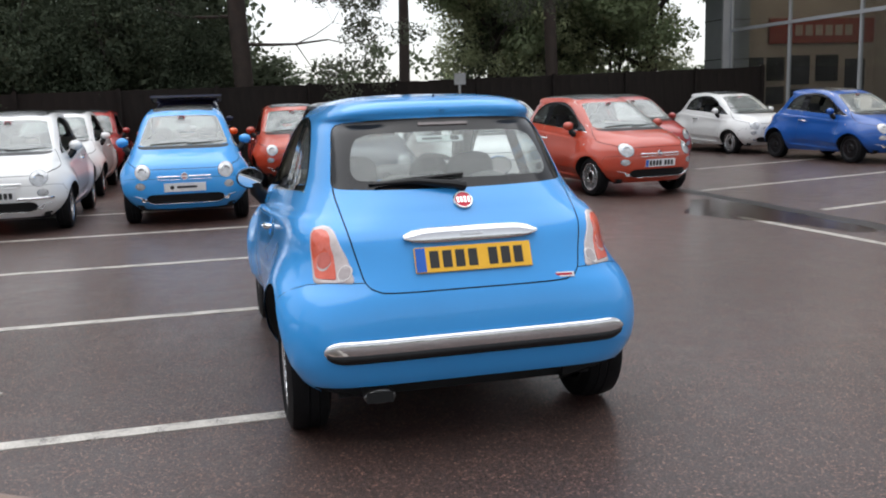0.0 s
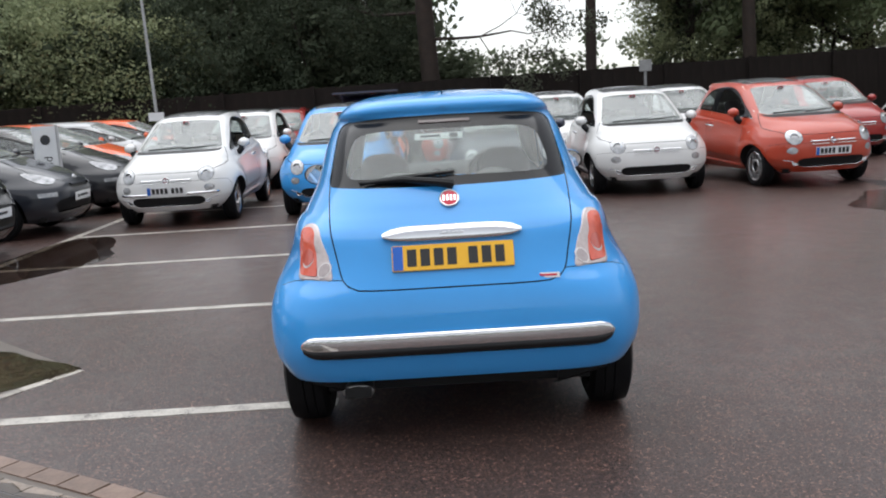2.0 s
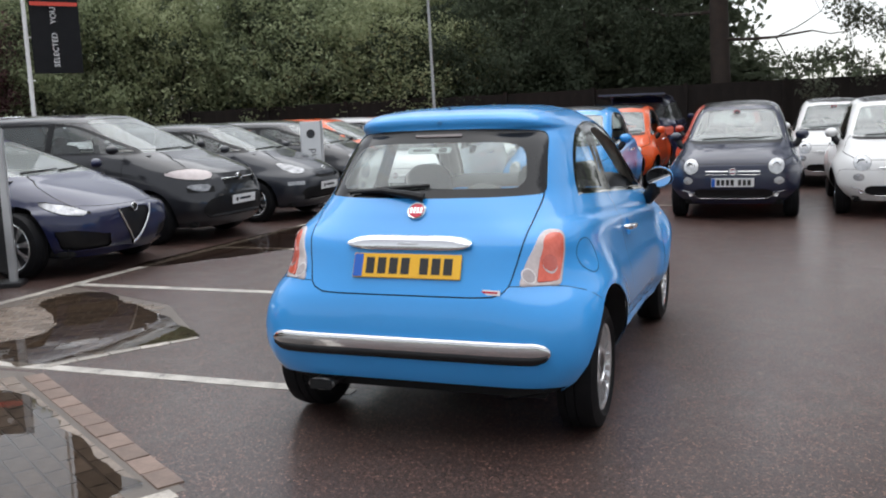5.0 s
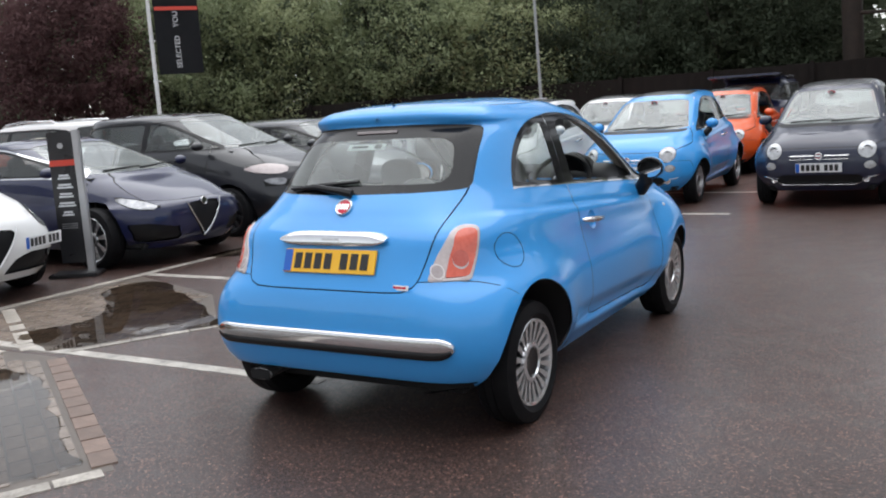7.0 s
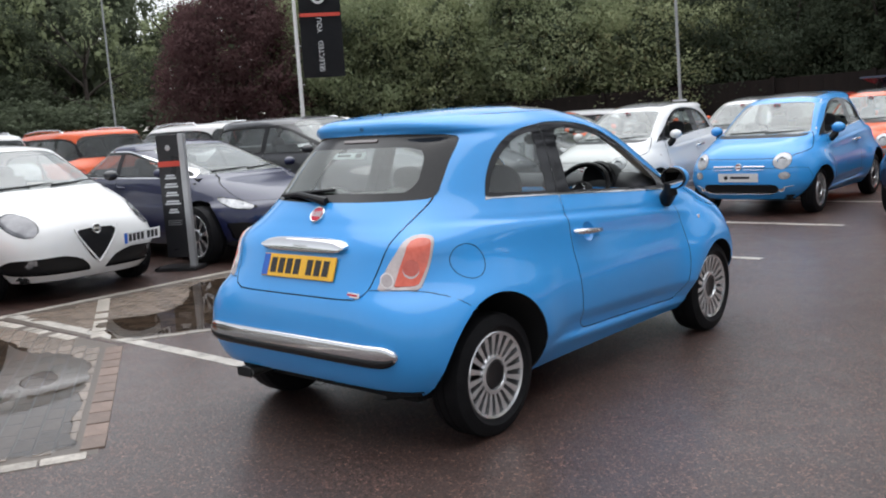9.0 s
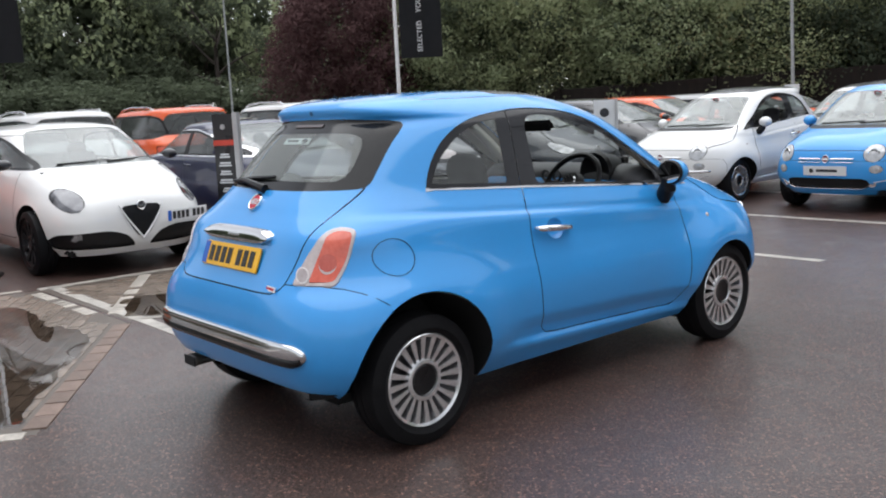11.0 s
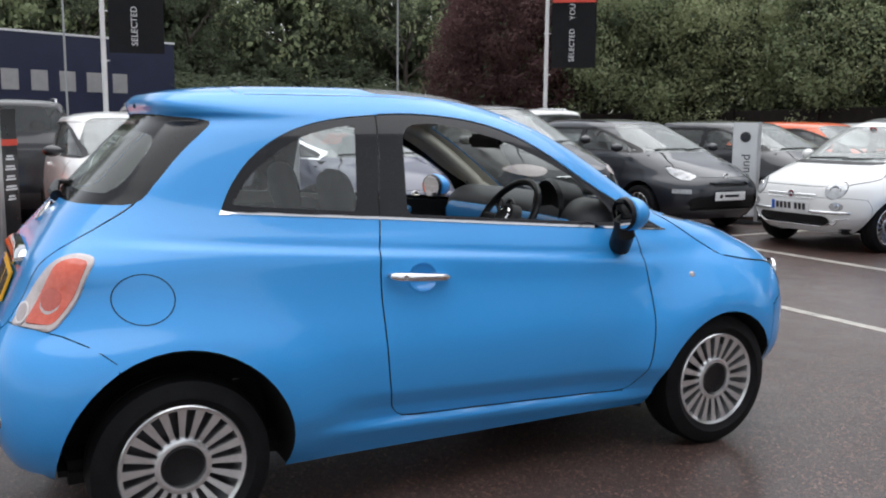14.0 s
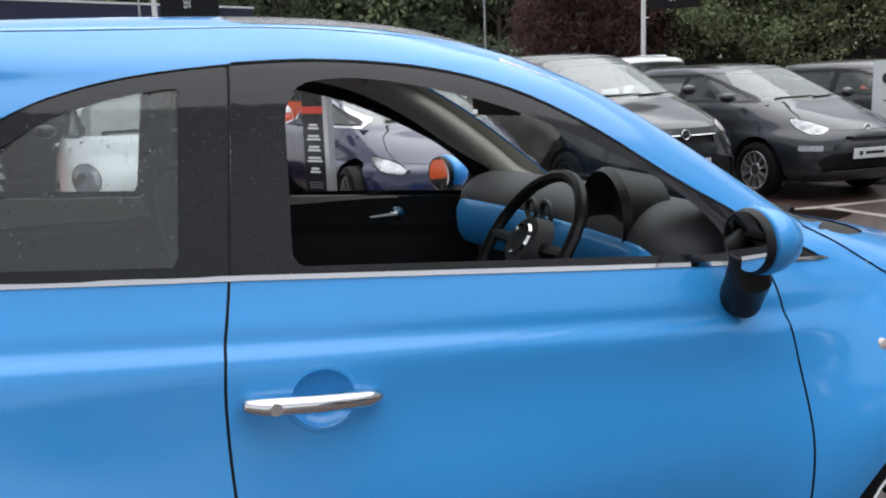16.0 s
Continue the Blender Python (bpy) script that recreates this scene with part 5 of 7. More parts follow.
    # windscreen wipers
    for x0, x1 in ((.45, -.10), (-.05, -.58)):
        ps = [(x0 + (x1 - x0) * t, surface_y(K, x0 + (x1 - x0) * t, zb + .035 + .02 * t, True) + .018, zb + .035 + .02 * t) for t in (0, .5, 1)]
        part("wiper", tube_bm(ps, [.012, .009, .005], 6), M["black_trim"], car)
    if s.get("rails"):
        for sd in (1, -1):
            part("roof_rail", tube_bm([(sd * (W - .34), .0, H - .06), (sd * (W - .33), .12, H + .0), (sd * (W - .33), wy * .5, H + .02), (sd * (W - .34), wy - .42, H - .01), (sd * (W - .36), wy - .26, H - .07)], .018, 8), M[s["rails"]], car, "roof rail")
    if s.get("front_plate"):
        x, z, dealer = s["front_plate"]
        plate(car, surface_y(K, x, z, True) + (.014 if x == 0 else .045), z, False, True, 4, dealer, x, .52, -40 * x)
    if s.get("emblem"):
        z, r = s["emblem"]
        badge(car, 0, surface_y(K, 0, z, True) + .012, z, r, -10, True, False)
    for pts, h, lift, mat in s.get("bars", ()):
        part("trim_bar", ribbon(K, pts, h, lift), M[mat], car)
    car["_keys"] = 0
    del car["_keys"]
    return car, K


def le3(a, b, t):
    return a + (b - a) * t


def v_bar(x1, z0, z1, n=7):
    """A shield-shaped grille surround."""
    a = [(-x1 + x1 * t, z1 + (z0 - z1) * t ** .8) for t in np.linspace(0, 1, n)]
    return a + [(-x, z) for x, z in a[-2::-1]]


W16 = wheel_meshes(.305, .20, .212, 10)
W17 = wheel_meshes(.325, .215, .235, 10)
W18 = wheel_meshes(.335, .225, .245, 9)

SUPERMINI = dict(swept=True, dims=(2.51, .72, .83, .845, 1.49, .74, .985, 2.52, 1.62, .32), dlo_rear=-.35, b_pillar=1.05, wheel=.305, wheels=W16, front_plate=(0, .50, True), emblem=(.745, .045),
                 front=[("headlamp", round_poly([(.40, .755), (.46, .700), (.58, .690), (.72, .745), (.82, .835), (.80, .865), (.66, .845), (.50, .800)], .04, 5), M["lamp"], .004, .008, "clear swept headlamp"),
                        ("front_grille", round_poly([(-.1, .33), (.55, .33), (.62, .45), (.5, .50), (-.1, .52)], .03, 3), M["black_trim"], -.02, 0, ""),
                        ("front_grille", round_poly([(-.1, .615), (.33, .625), (.30, .66), (-.1, .665)], .01, 3), M["black_trim"], -.01, 0, ""),
                        ("fog_lamp", round_poly([(.56, .545), (.72, .56), (.72, .59), (.56, .58)], .01, 2), M["lamp"], .002, .004, "")])
MPV = dict(dims=(2.612, .70, .84, .89, 1.67, .86, 1.09, 2.62, 1.58, .22), dlo_rear=-.40, b_pillar=1.05, wheel=.315, wheels=W17, front_plate=(0, .515, True), emblem=(.80, .05),
           front=[("headlamp", ellipse(.60, .86, .165, .070), M["pale_lens"], .006, .008, "pale teardrop headlamp"),
                  ("driving_lamp", ellipse(.62, .70, .10, .050), M["lamp"], .004, .008, "oval lower lamp"),
                  ("front_grille", round_poly([(-.1, .32), (.60, .32), (.68, .42), (.60, .55), (.3, .60), (-.1, .61)], .04, 3), M["black_trim"], -.02, 0, ""),
                  ("front_grille", round_poly([(-.1, .735), (.34, .745), (.32, .775), (-.1, .78)], .01, 3), M["black_trim"], -.008, 0, "")],
           bars=[([(x, .79) for x in np.linspace(.06, .36, 7)], .010, .006, "chrome"), ([(-x, .79) for x in np.linspace(.06, .36, 7)[::-1]], .010, .006, "chrome")])
SALOON = dict(swept=True, bonnet_gap=.003, dims=(2.82, 1.02, .80, .93, 1.438, .70, .955, 2.72, 1.55, .55), saloon=-.32, chrome=True, dlo_rear=-.36, b_pillar=1.08, wheel=.335, wheels=W18, emblem=(.655, .045), dlo_top=.11,
              front=[("headlamp", round_poly([(.46, .655), (.52, .620), (.70, .635), (.86, .690), (.95, .750), (.90, .762), (.66, .728)], .025, 4), M["lamp"], .004, .008, "slim clear headlamp"),
                     ("front_grille", round_poly([(-.1, .26), (.05, .27), (.25, .62), (.20, .655), (-.1, .66)], .03, 3), M["black_trim"], -.02, 0, ""),
                     ("air_intake", round_poly([(.32, .28), (.74, .28), (.80, .47), (.72, .49), (.40, .42)], .03, 3), M["black_trim"], -.02, 0, "")],
              bars=[(v_bar(.245, .27, .655), .018, .010, "chrome")])
COUPE = dict(tumble=.20, dims=(2.51, .72, .83, .86, 1.505, .77, .985, 2.50, 1.56, .45), dlo_rear=-.15, b_pillar=.78, wheel=.32, wheels=W17, rim="dark_alloy", mirrors="black_paint", bonnet_gap=0, five=False, emblem=(.66, .045), front_plate=(-.46, .53, False),
             front=[("headlamp", ellipse(.60, .745, .105, .110), M["dark_lamp"], .004, .008, "smoked oval headlamp"),
                    ("front_grille", round_poly([(-.1, .335), (.045, .345), (.215, .63), (.17, .668), (-.1, .672)], .03, 4), M["black_trim"], -.02, 0, ""),
                    ("air_intake", round_poly([(.05, .265), (.70, .275), (.79, .33), (.75, .43), (.34, .445), (.17, .40)], .04, 4), M["black_trim"], -.02, 0, ""),
                    ("fog_lamp", ellipse(.62, .375, .035), M["lamp"], -.012, 0, "")],
             bars=[(v_bar(.215, .338, .668), .016, .010, "white_plate")])
SUV = dict(dims=(2.57, .78, .86, .90, 1.69, .95, 1.12, 2.50, 1.78, .12), dlo_rear=-.55, b_pillar=1.12, wheel=.345, wheels=W18, nr=7.5, rails="alloy", cladding=True, tint=True, emblem=(.99, .03),
           front=[("headlamp", ellipse(.62, .90, .095), M["lamp"], .006, .01, "round headlamp"),
                  ("front_grille", round_poly([(-.1, .82), (.46, .82), (.48, .97), (-.1, .97)], .03, 3), M["black_trim"], -.015, 0, ""),
                  ("fog_lamp", ellipse(.64, .62, .05), M["lamp"], .004, .006, "")],
           rear=[("tail_lamp", round_poly([(.62, .86), (.80, .86), (.80, 1.05), (.62, 1.05)], .03, 3), M["red_lens"], .006, .008, "square red tail lamp")])


def facing_yard(car, nose_x, y, F):
    car.matrix_basis = pose(nose_x - F, y, 0, 0, 0, -90)
    return car


def copy_painted(src, m, old, mat, label):
    c = copy_thing(src, m)
    for ob in c.children_recursive:
        for slot in ob.material_slots:
            if slot.material == old:
                slot.link = "OBJECT"
                slot.material = mat
    return tagged(c, label)


punto, _ = gen_car("supermini", "dark grey five-door supermini with a blank dealer plate", M["grey_paint"], SUPERMINI)
facing_yard(punto, -4.93, 8.15, 3.34)
for y, mat, label in ((10.55, "black_paint", "black five-door supermini parked nose out beside a sign totem"), (12.95, "orange", "bright orange supermini in a row of parked cars"),
                      (15.30, "silver_paint", "silver supermini in a row of parked cars"), (17.60, "orange", "bright orange supermini at the end of the row")):
    copy_painted(punto, pose(-4.93 - 3.34 - (.5 if y > 11 else 0), y, 0, 0, 0, -90), M["grey_paint"], M[mat], label)
mpv, _ = gen_car("small_mpv", "black tall five-door car with pale teardrop headlamps", M["black_paint"], MPV)
facing_yard(mpv, -4.98, 5.87, 3.452)
saloon, _ = gen_car("saloon_car", "deep blue sports saloon with a shield grille, wet", M["deep_blue"], SALOON)
facing_yard(saloon, -4.80, 3.56, 3.62)
coupe, _ = gen_car("three_door_hatchback", "white three-door hatchback with a shield grille and smoked lamps", M["white"], COUPE)
facing_yard(coupe, -4.86, 1.08, 3.34)
suv, _ = gen_car("compact_suv", "orange compact off-roader with black cladding and roof rails", M["orange"], SUV)
facing_yard(suv, -5.10, -1.36, 3.43)
for x, y, mat, label in ((-10.2, 4.45, "orange", "orange compact off-roader parked tail out with silver roof rails"), (-9.9, 2.35, "white", "white compact off-roader parked tail out"),
                         (-9.7, .05, "black_paint", "black compact off-roader parked tail out"), (-9.9, 6.8, "white", "white compact off-roader with roof rails"), (-10.0, 9.2, "white", "white compact off-roader behind the row")):
    copy_painted(suv, pose(x - .78, y, 0, 0, 0, 90), M["orange"], M[mat], label)
van = copy_painted(suv, pose(-1.48, 16.9, 0, 0, 0, 0), M["orange"], M["deep_blue"], "dark blue estate with its tailgate raised")
gate = part("open_tailgate", box_bm(-.72, .72, -1.0, .05, -.022, .022, .015), M["deep_blue"], van, "raised tailgate")
gate.matrix_basis = pose(0, -.35, 1.65, -6)

# second and third ranks of small hatchbacks
parked500(-3.75, 12.35, 0, "white", "white retro hatchback in the second rank", "black_paint", plated=False)
parked500(-3.72, 16.4, 0, "dark_red", "dark red retro hatchback in the back rank", plated=False)
parked500(-1.45, 12.35, 0, "orange", "orange retro hatchback in the second rank", plated=False)
parked500(.55, 12.5, 0, "red", "coral red retro hatchback in the second rank", plated=False)
parked500(2.45, 12.5, 0, "white", "white retro hatchback with a black roof in the second rank", "black_paint", plated=False)
parked500(4.95, 12.5, 0, "white", "white retro hatchback with a black roof in the second rank", "black_paint", plated=False)
parked500(7.65, 12.1, 0, "dark_red", "dark red hatchback behind the front row", plated=False)

# ---- yard furniture ----
M["silver_post"] = surface("brushed_post", (0.42, 0.43, 0.44), (0.55, 0.55, 0.56), 0.35, metal=0.6)
M["sign_black"] = surface("black_sign_panel", (0.014, 0.014, 0.016), (0.022, 0.022, 0.024), 0.3)
M["sign_white"] = surface("white_sign_panel", (0.60, 0.62, 0.64), (0.70, 0.71, 0.72), 0.4)
M["sign_red"] = surface("red_sign_band", (0.55, 0.05, 0.03), (0.62, 0.07, 0.04), 0.4)
M["pole_white"] = surface("white_pole", (0.62, 0.63, 0.63), (0.74, 0.74, 0.74), 0.35)
M["pole_grey"] = surface("galvanised_pole", (0.26, 0.27, 0.27), (0.36, 0.37, 0.37), 0.5, metal=0.3)
M["flag"] = surface("dark_banner_cloth", (0.012, 0.013, 0.016), (0.024, 0.025, 0.029), 0.85)
M["fence_wood"] = surface("dark_stained_boards", (0.011, 0.009, 0.008), (0.024, 0.019, 0.017), 0.8, scale=3, bump=0.4, bscale=60, spec=0.15)


def dark_totem(x, y, turn):
    t = empty_thing("sign_totem", "black sign totem with a red band on a silver post", "sign", "black sign totems")
    part("panel", box_bm(-.13, .13, -.02, .02, .14, 1.50, .006), M["sign_black"], t)
    part("post", box_bm(.13, .20, -.035, .035, .03, 1.515, .008), M["silver_post"], t)
    part("foot", box_bm(-.24, .26, -.16, .16, .0, .04, .01), M["sign_black"], t)
    for a in (-1, 1):
        part("red_band", box_bm(-.128, .128, a * .021 - .003, a * .021 + .003, 1.155, 1.215), M["sign_red"], t)
    em = part("emblem", lathe_bm([(0, .03), (.006, .028), (.006, .001)], 18), M["silver_post"], t)
    em.matrix_basis = pose(.0, -.020, 1.36, 0, 0, -90)
    for k, w in enumerate((.10, .13, .12, .15, .09)):
        bm = bmesh.new()
        add_box(bm, -w / 2, w / 2, -.0235, -.018, 1.045 - k * .095, 1.065 - k * .095)
        add_box(bm, -w / 2 - .015, w / 2 + .015, -.0235, -.018, 1.018 - k * .095, 1.036 - k * .095)
        part("text_bar", bm, M["sign_white"], t)
        bm = bmesh.new()
        add_box(bm, -w / 2, w / 2, .018, .0235, 1.045 - k * .095, 1.065 - k * .095)
        add_box(bm, -w / 2 - .015, w / 2 + .015, .018, .0235, 1.018 - k * .095, 1.036 - k * .095)
        part("text_bar", bm, M["sign_white"], t)
    for k in range(3):
        part("small_text_bar", box_bm(-.08, .08, -.0235, -.018, .55 - k * .022, .556 - k * .022), M["silver_post"], t)
    t.matrix_basis = pose(x, y, 0, 0, 0, turn)
    return t


dark_totem(-5.54, 2.37, 32)
dark_totem(-5.88, -.22, -36)

totem = empty_thing("sign_totem", "white sign totem with a round dark emblem", "sign")
part("panel", box_bm(-.17, .17, -.025, .025, .10, 1.45, .008), M["sign_white"], totem)
part("side_post", box_bm(.17, .215, -.035, .035, .03, 1.46, .008), M["silver_post"], totem)
part("foot", box_bm(-.26, .28, -.18, .18, 0, .04, .01), M["sign_black"], totem)
em = part("emblem", lathe_bm([(0, .075), (.008, .072), (.008, .001)], 24), M["sign_black"], totem, "round dark emblem")
em.matrix_basis = pose(0, -.025, 1.245, 0, 0, -90)
part("emblem_centre", lathe_bm([(.009, .05), (.010, .04), (.010, .001)], 20), M["grey_paint"], em)
tx = part("lettering", text_mesh("lettering", "round", .13), M["sign_black"], totem, "dark vertical lettering")
tx.matrix_basis = Matrix.Translation((.02, -.027, .78)) @ Matrix.Rotation(radians(90), 4, "X") @ Matrix.Rotation(radians(90), 4, "Z")
totem.matrix_basis = pose(-5.86, 9.35, 0, 0, 0, 45)


def flag_pole(x, y, turn):
    f = empty_thing("flag_pole", "white flag pole with a dark vertical banner and a red stripe", "flag", "banner poles")
    part("pole", tube_bm([(0, 0, 0), (0, 0, 3.5), (0, 0, 7.6)], [.05, .045, .03], 12), M["pole_white"], f)
    part("base_plate", lathe_bm([(0, .14), (.03, .14), (.05, .06)], 16, axis="z"), M["pole_grey"], f)
    for z in (2.5, 3.4, 4.6, 6.0, 7.2):
        part("clip", tube_bm([(-.06, 0, z), (.10, 0, z)], .012, 6), M["pole_white"], f)
    bm = bmesh.new()
    nx, nz = 8, 24
    g = [[bm.verts.new((.10 + .98 * i / nx, .04 * math.sin(2.2 * i / nx * 2 + .8 * j / nz * 3) * (i / nx), 2.65 + 4.7 * j / nz)) for j in range(nz + 1)] for i in range(nx + 1)]
    for i in range(nx):
        for j in range(nz):
            bm.faces.new((g[i][j], g[i + 1][j], g[i + 1][j + 1], g[i][j + 1]))
    bmesh.ops.solidify(bm, geom=bm.faces[:], thickness=.006)
    cloth = part("banner", bm, M["flag"], f, "dark cloth banner")
    part("red_stripe", box_bm(.12, 1.06, -.06, -.055, 4.06, 4.14), M["sign_red"], cloth)
    for word, z, h in (("SELECTED", 3.14, .115), ("YOU", 3.86, .12)):
        w = part("lettering", text_mesh("lettering", word, h, .004, 1.0), M["sign_white"], cloth, "white vertical lettering")
        w.matrix_basis = Matrix.Translation((.56, -.065, z)) @ Matrix.Rotation(radians(90), 4, "X") @ Matrix.Rotation(radians(90), 4, "Z")
    ring = part("emblem", lathe_bm([(0, .16), (.01, .15), (.012, .11), (.004, .10)], 28), M["sign_white"], cloth, "round white emblem")
    ring.matrix_basis = pose(.56, -.066, 4.50, 0, 0, -90)
    f.matrix_basis = pose(x, y, 0, 0, 0, turn)
    return f


flag_pole(-13.4, 11.0, 52)
flag_pole(-14.3, 1.78, 80)


def lamp_post(x, y, h, tilt=0.0, sign=False):
    p = empty_thing("lamp_post", "slim grey steel column standing in the yard", "lamp post", "steel columns")
    part("column", tube_bm([(0, 0, 0), (0, 0, 1.2), (0, 0, 1.25), (tilt * h, 0, h)], [.055, .055, .038, .028], 12), M["pole_grey"], p)
    part("base_plate", box_bm(-.15, .15, -.15, .15, 0, .03, .006), M["pole_grey"], p)
    if sign:
        part("small_sign", box_bm(-.17, .17, -.07, -.05, 1.40, 1.58, .006), M["sign_white"], p, "small pale sign")
    p.matrix_basis = pose(x, y, 0)
    return p


lamp_post(-6.12, 15.9, 7.5, -.02, True)
lamp_post(-26.0, 13.2, 8.0)
lamp_post(-27.0, 2.3, 8.0)

# small pale board on the far fence
board = empty_thing("notice_board", "small pale notice board fixed to posts by the fence", "sign")
part("board", box_bm(-.16, .16, -.02, .02, 1.92, 2.22, .01), M["pole_grey"], board)
part("post", tube_bm([(0, .04, 0), (0, .04, 2.1)], .04, 8), M["pole_grey"], board)
board.matrix_basis = pose(5.6, 19.7, 0)


def fence(points, height):
    """Close-boarded fence: posts and boards along a line."""
    k = 0
    f = empty_thing("boarded_fence", "dark close-boarded timber fence along the yard", "fence")
    unit = bpy.data.meshes.new("fence_board")
    bb = box_bm(-.5, .5, -.012, .012, 0, 1)
    bb.to_mesh(unit)
    bb.free()
    unit.materials.append(M["fence_wood"])
    for (x0, y0, h0), (x1, y1, h1) in zip(points, points[1:]):
        a, b = Vector((x0, y0, 0)), Vector((x1, y1, 0))
        L = (b - a).length
        ang = math.degrees(math.atan2(b.y - a.y, b.x - a.x))
        n = max(1, round(L / 2.4))
        m = Matrix.Translation(a) @ Matrix.Rotation(radians(ang), 4, "Z")
        nb = int(L / .30)
        for i in range(nb):
            h = h0 + (h1 - h0) * i / nb + random.uniform(-.012, .012)
            ob = new("fence_board", unit)
            ob.parent = f
            ob.matrix_basis = m @ Matrix.Translation(((i + .5) * L / nb, -.01 * (i % 2), .05)) @ Matrix.Diagonal((L / nb + .025, 1, h - .05, 1))
        for i in range(n + 1):
            h = h0 + (h1 - h0) * i / n
            po = part("post", box_bm(-.05, .05, .02, .12, 0, h + .05, .008), M["fence_wood"], f)
            po.matrix_basis = m @ Matrix.Translation((i * L / n, 0, 0))
    return f


fence([(15.55, 20.75, 2.25), (4, 20.4, 2.05), (-8, 20.0, 1.95), (-16.5, 17.0, 1.75), (-18.5, 10.5, 1.6)], 1.9)

# ---- block paving, edge bricks, puddles ----
def paving_mat(name, c1, c2, rough):
    m, nt, b = nodes_of(name)
    oi = nt.nodes.new("ShaderNodeObjectInfo")
    fine, mid = noise_node(nt, 70, 4), noise_node(nt, 9, 3)
    f = mix_node(nt, 0.5, fine.outputs["Fac"], mid.outputs["Fac"])
    col = ramp_node(nt, f.outputs[2], [(0.3, c1), (0.7, c2)])
    tone = ramp_node(nt, oi.outputs["Random"], [(0.0, (0.72, 0.70, 0.68)), (1.0, (1.15, 1.12, 1.10))])
    c = mix_node(nt, 1.0, col.outputs[0], tone.outputs[0], "MULTIPLY")
    nt.links.new(c.outputs[2], b.inputs["Base Color"])
    b.inputs["Roughness"].default_value = rough
    bump_to(nt, b, f.outputs[2], 0.35, 0.006)
    return m


M["brick"] = paving_mat("red_brown_edge_brick", (0.120, 0.080, 0.063), (0.235, 0.165, 0.130), 0.38)
M["block"] = paving_mat("buff_paving_block", (0.15, 0.122, 0.100), (0.27, 0.222, 0.184), 0.25)
M["white_brick"] = paving_mat("white_painted_block", (0.20, 0.18, 0.155), (0.56, 0.53, 0.48), 0.42)
M["bedding"] = surface("dark_joint_sand", (0.075, 0.061, 0.050), (0.130, 0.106, 0.087), 0.4, bump=0.3)


def water(name, tint, ripple, ior=1.36, rough=0.015):
    """Clear rain water: the ground shows through, the surface mirrors."""
    m, nt, b = nodes_of(name)
    nt.nodes.remove(b)
    tr = nt.nodes.new("ShaderNodeBsdfTransparent")
    tr.inputs[0].default_value = (*tint, 1)
    gl = nt.nodes.new("ShaderNodeBsdfGlossy")
    gl.inputs["Roughness"].default_value = rough
    bp = nt.nodes.new("ShaderNodeBump")
    bp.inputs["Strength"].default_value = ripple
    bp.inputs["Distance"].default_value = 0.004
    nt.links.new(noise_node(nt, 11, 3).outputs["Fac"], bp.inputs["Height"])
    nt.links.new(bp.outputs[0], gl.inputs["Normal"])
    fr = nt.nodes.new("ShaderNodeFresnel")
    fr.inputs["IOR"].default_value = ior
    mx = nt.nodes.new("ShaderNodeMixShader")
    nt.links.new(fr.outputs[0], mx.inputs[0])
    nt.links.new(tr.outputs[0], mx.inputs[1])
    nt.links.new(gl.outputs[0], mx.inputs[2])
    nt.links.new(mx.outputs[0], nt.nodes["Material Output"].inputs[0])
    return m


M["water"] = water("rain_water", (0.58, 0.54, 0.50), 0.03, 1.45)
M["thin_water"] = water("thin_rain_water", (0.80, 0.78, 0.76), 0.05, 1.4, 0.13)
M["rain_film"] = water("rain_film", (0.66, 0.63, 0.60), 0.04, 1.6)


def puddle(pts, label, z=.0055, mat="water"):
    c = smooth_curve(pts, 14)
    wob = lambda p, k: .07 * noise.noise(Vector((p[0] * 2, p[1] * 2, k))) + .035 * noise.noise(Vector((p[0] * 7, p[1] * 7, k + 3)))
    c = c + np.array([[wob(p, 2), wob(p, 9)] for p in c])
    bm = bmesh.new()
    top = [bm.verts.new((x, y, z)) for x, y in c]
    bm.faces.new(top)
    low = [bm.verts.new((x + (x - c[:, 0].mean()) * .01, y + (y - c[:, 1].mean()) * .01, .001)) for x, y in c]
    for i in range(len(top)):
        j = (i + 1) % len(top)
        bm.faces.new((top[i], low[i], low[j], top[j]))
    bmesh.ops.recalc_face_normals(bm, faces=bm.faces[:])
    bmesh.ops.triangulate(bm, faces=[f for f in bm.faces if len(f.verts) > 4])
    ob = part("puddle", bm, M[mat], None, smooth=False)
    return tagged(ob, label, "puddle", "rain puddles", "structure")


ISLAND = [(-.72, -1.20), (-2.76, .04), (-4.74, .0), (-4.9, -1.2), (-4.6, -3.4), (-2.0, -3.4)]
TRIANGLE = [(-2.80, .08), (-2.27, 1.05), (-3.2, 1.95), (-4.72, 2.5), (-4.74, .02)]


def sheet(name, pts, z, mat, label):
    bm = bmesh.new()
    bm.faces.new([bm.verts.new((x, y, z)) for x, y in pts])
    r = bmesh.ops.extrude_face_region(bm, geom=bm.faces[:])
    for v in [g for g in r["geom"] if isinstance(g, bmesh.types.BMVert)]:
        v.co.z = -.02
    bmesh.ops.recalc_face_normals(bm, faces=bm.faces[:])
    ob = part(name, bm, mat, None, smooth=False)
    return tagged(ob, label, "paving", kind="structure")


island = sheet("paving_island", ISLAND, .0008, M["bedding"], "flush paved island of wet buff blocks with edge bricks")
apron = sheet("paving_apron", TRIANGLE, .0012, M["bedding"], "flush paved corner of wet buff blocks under a puddle")


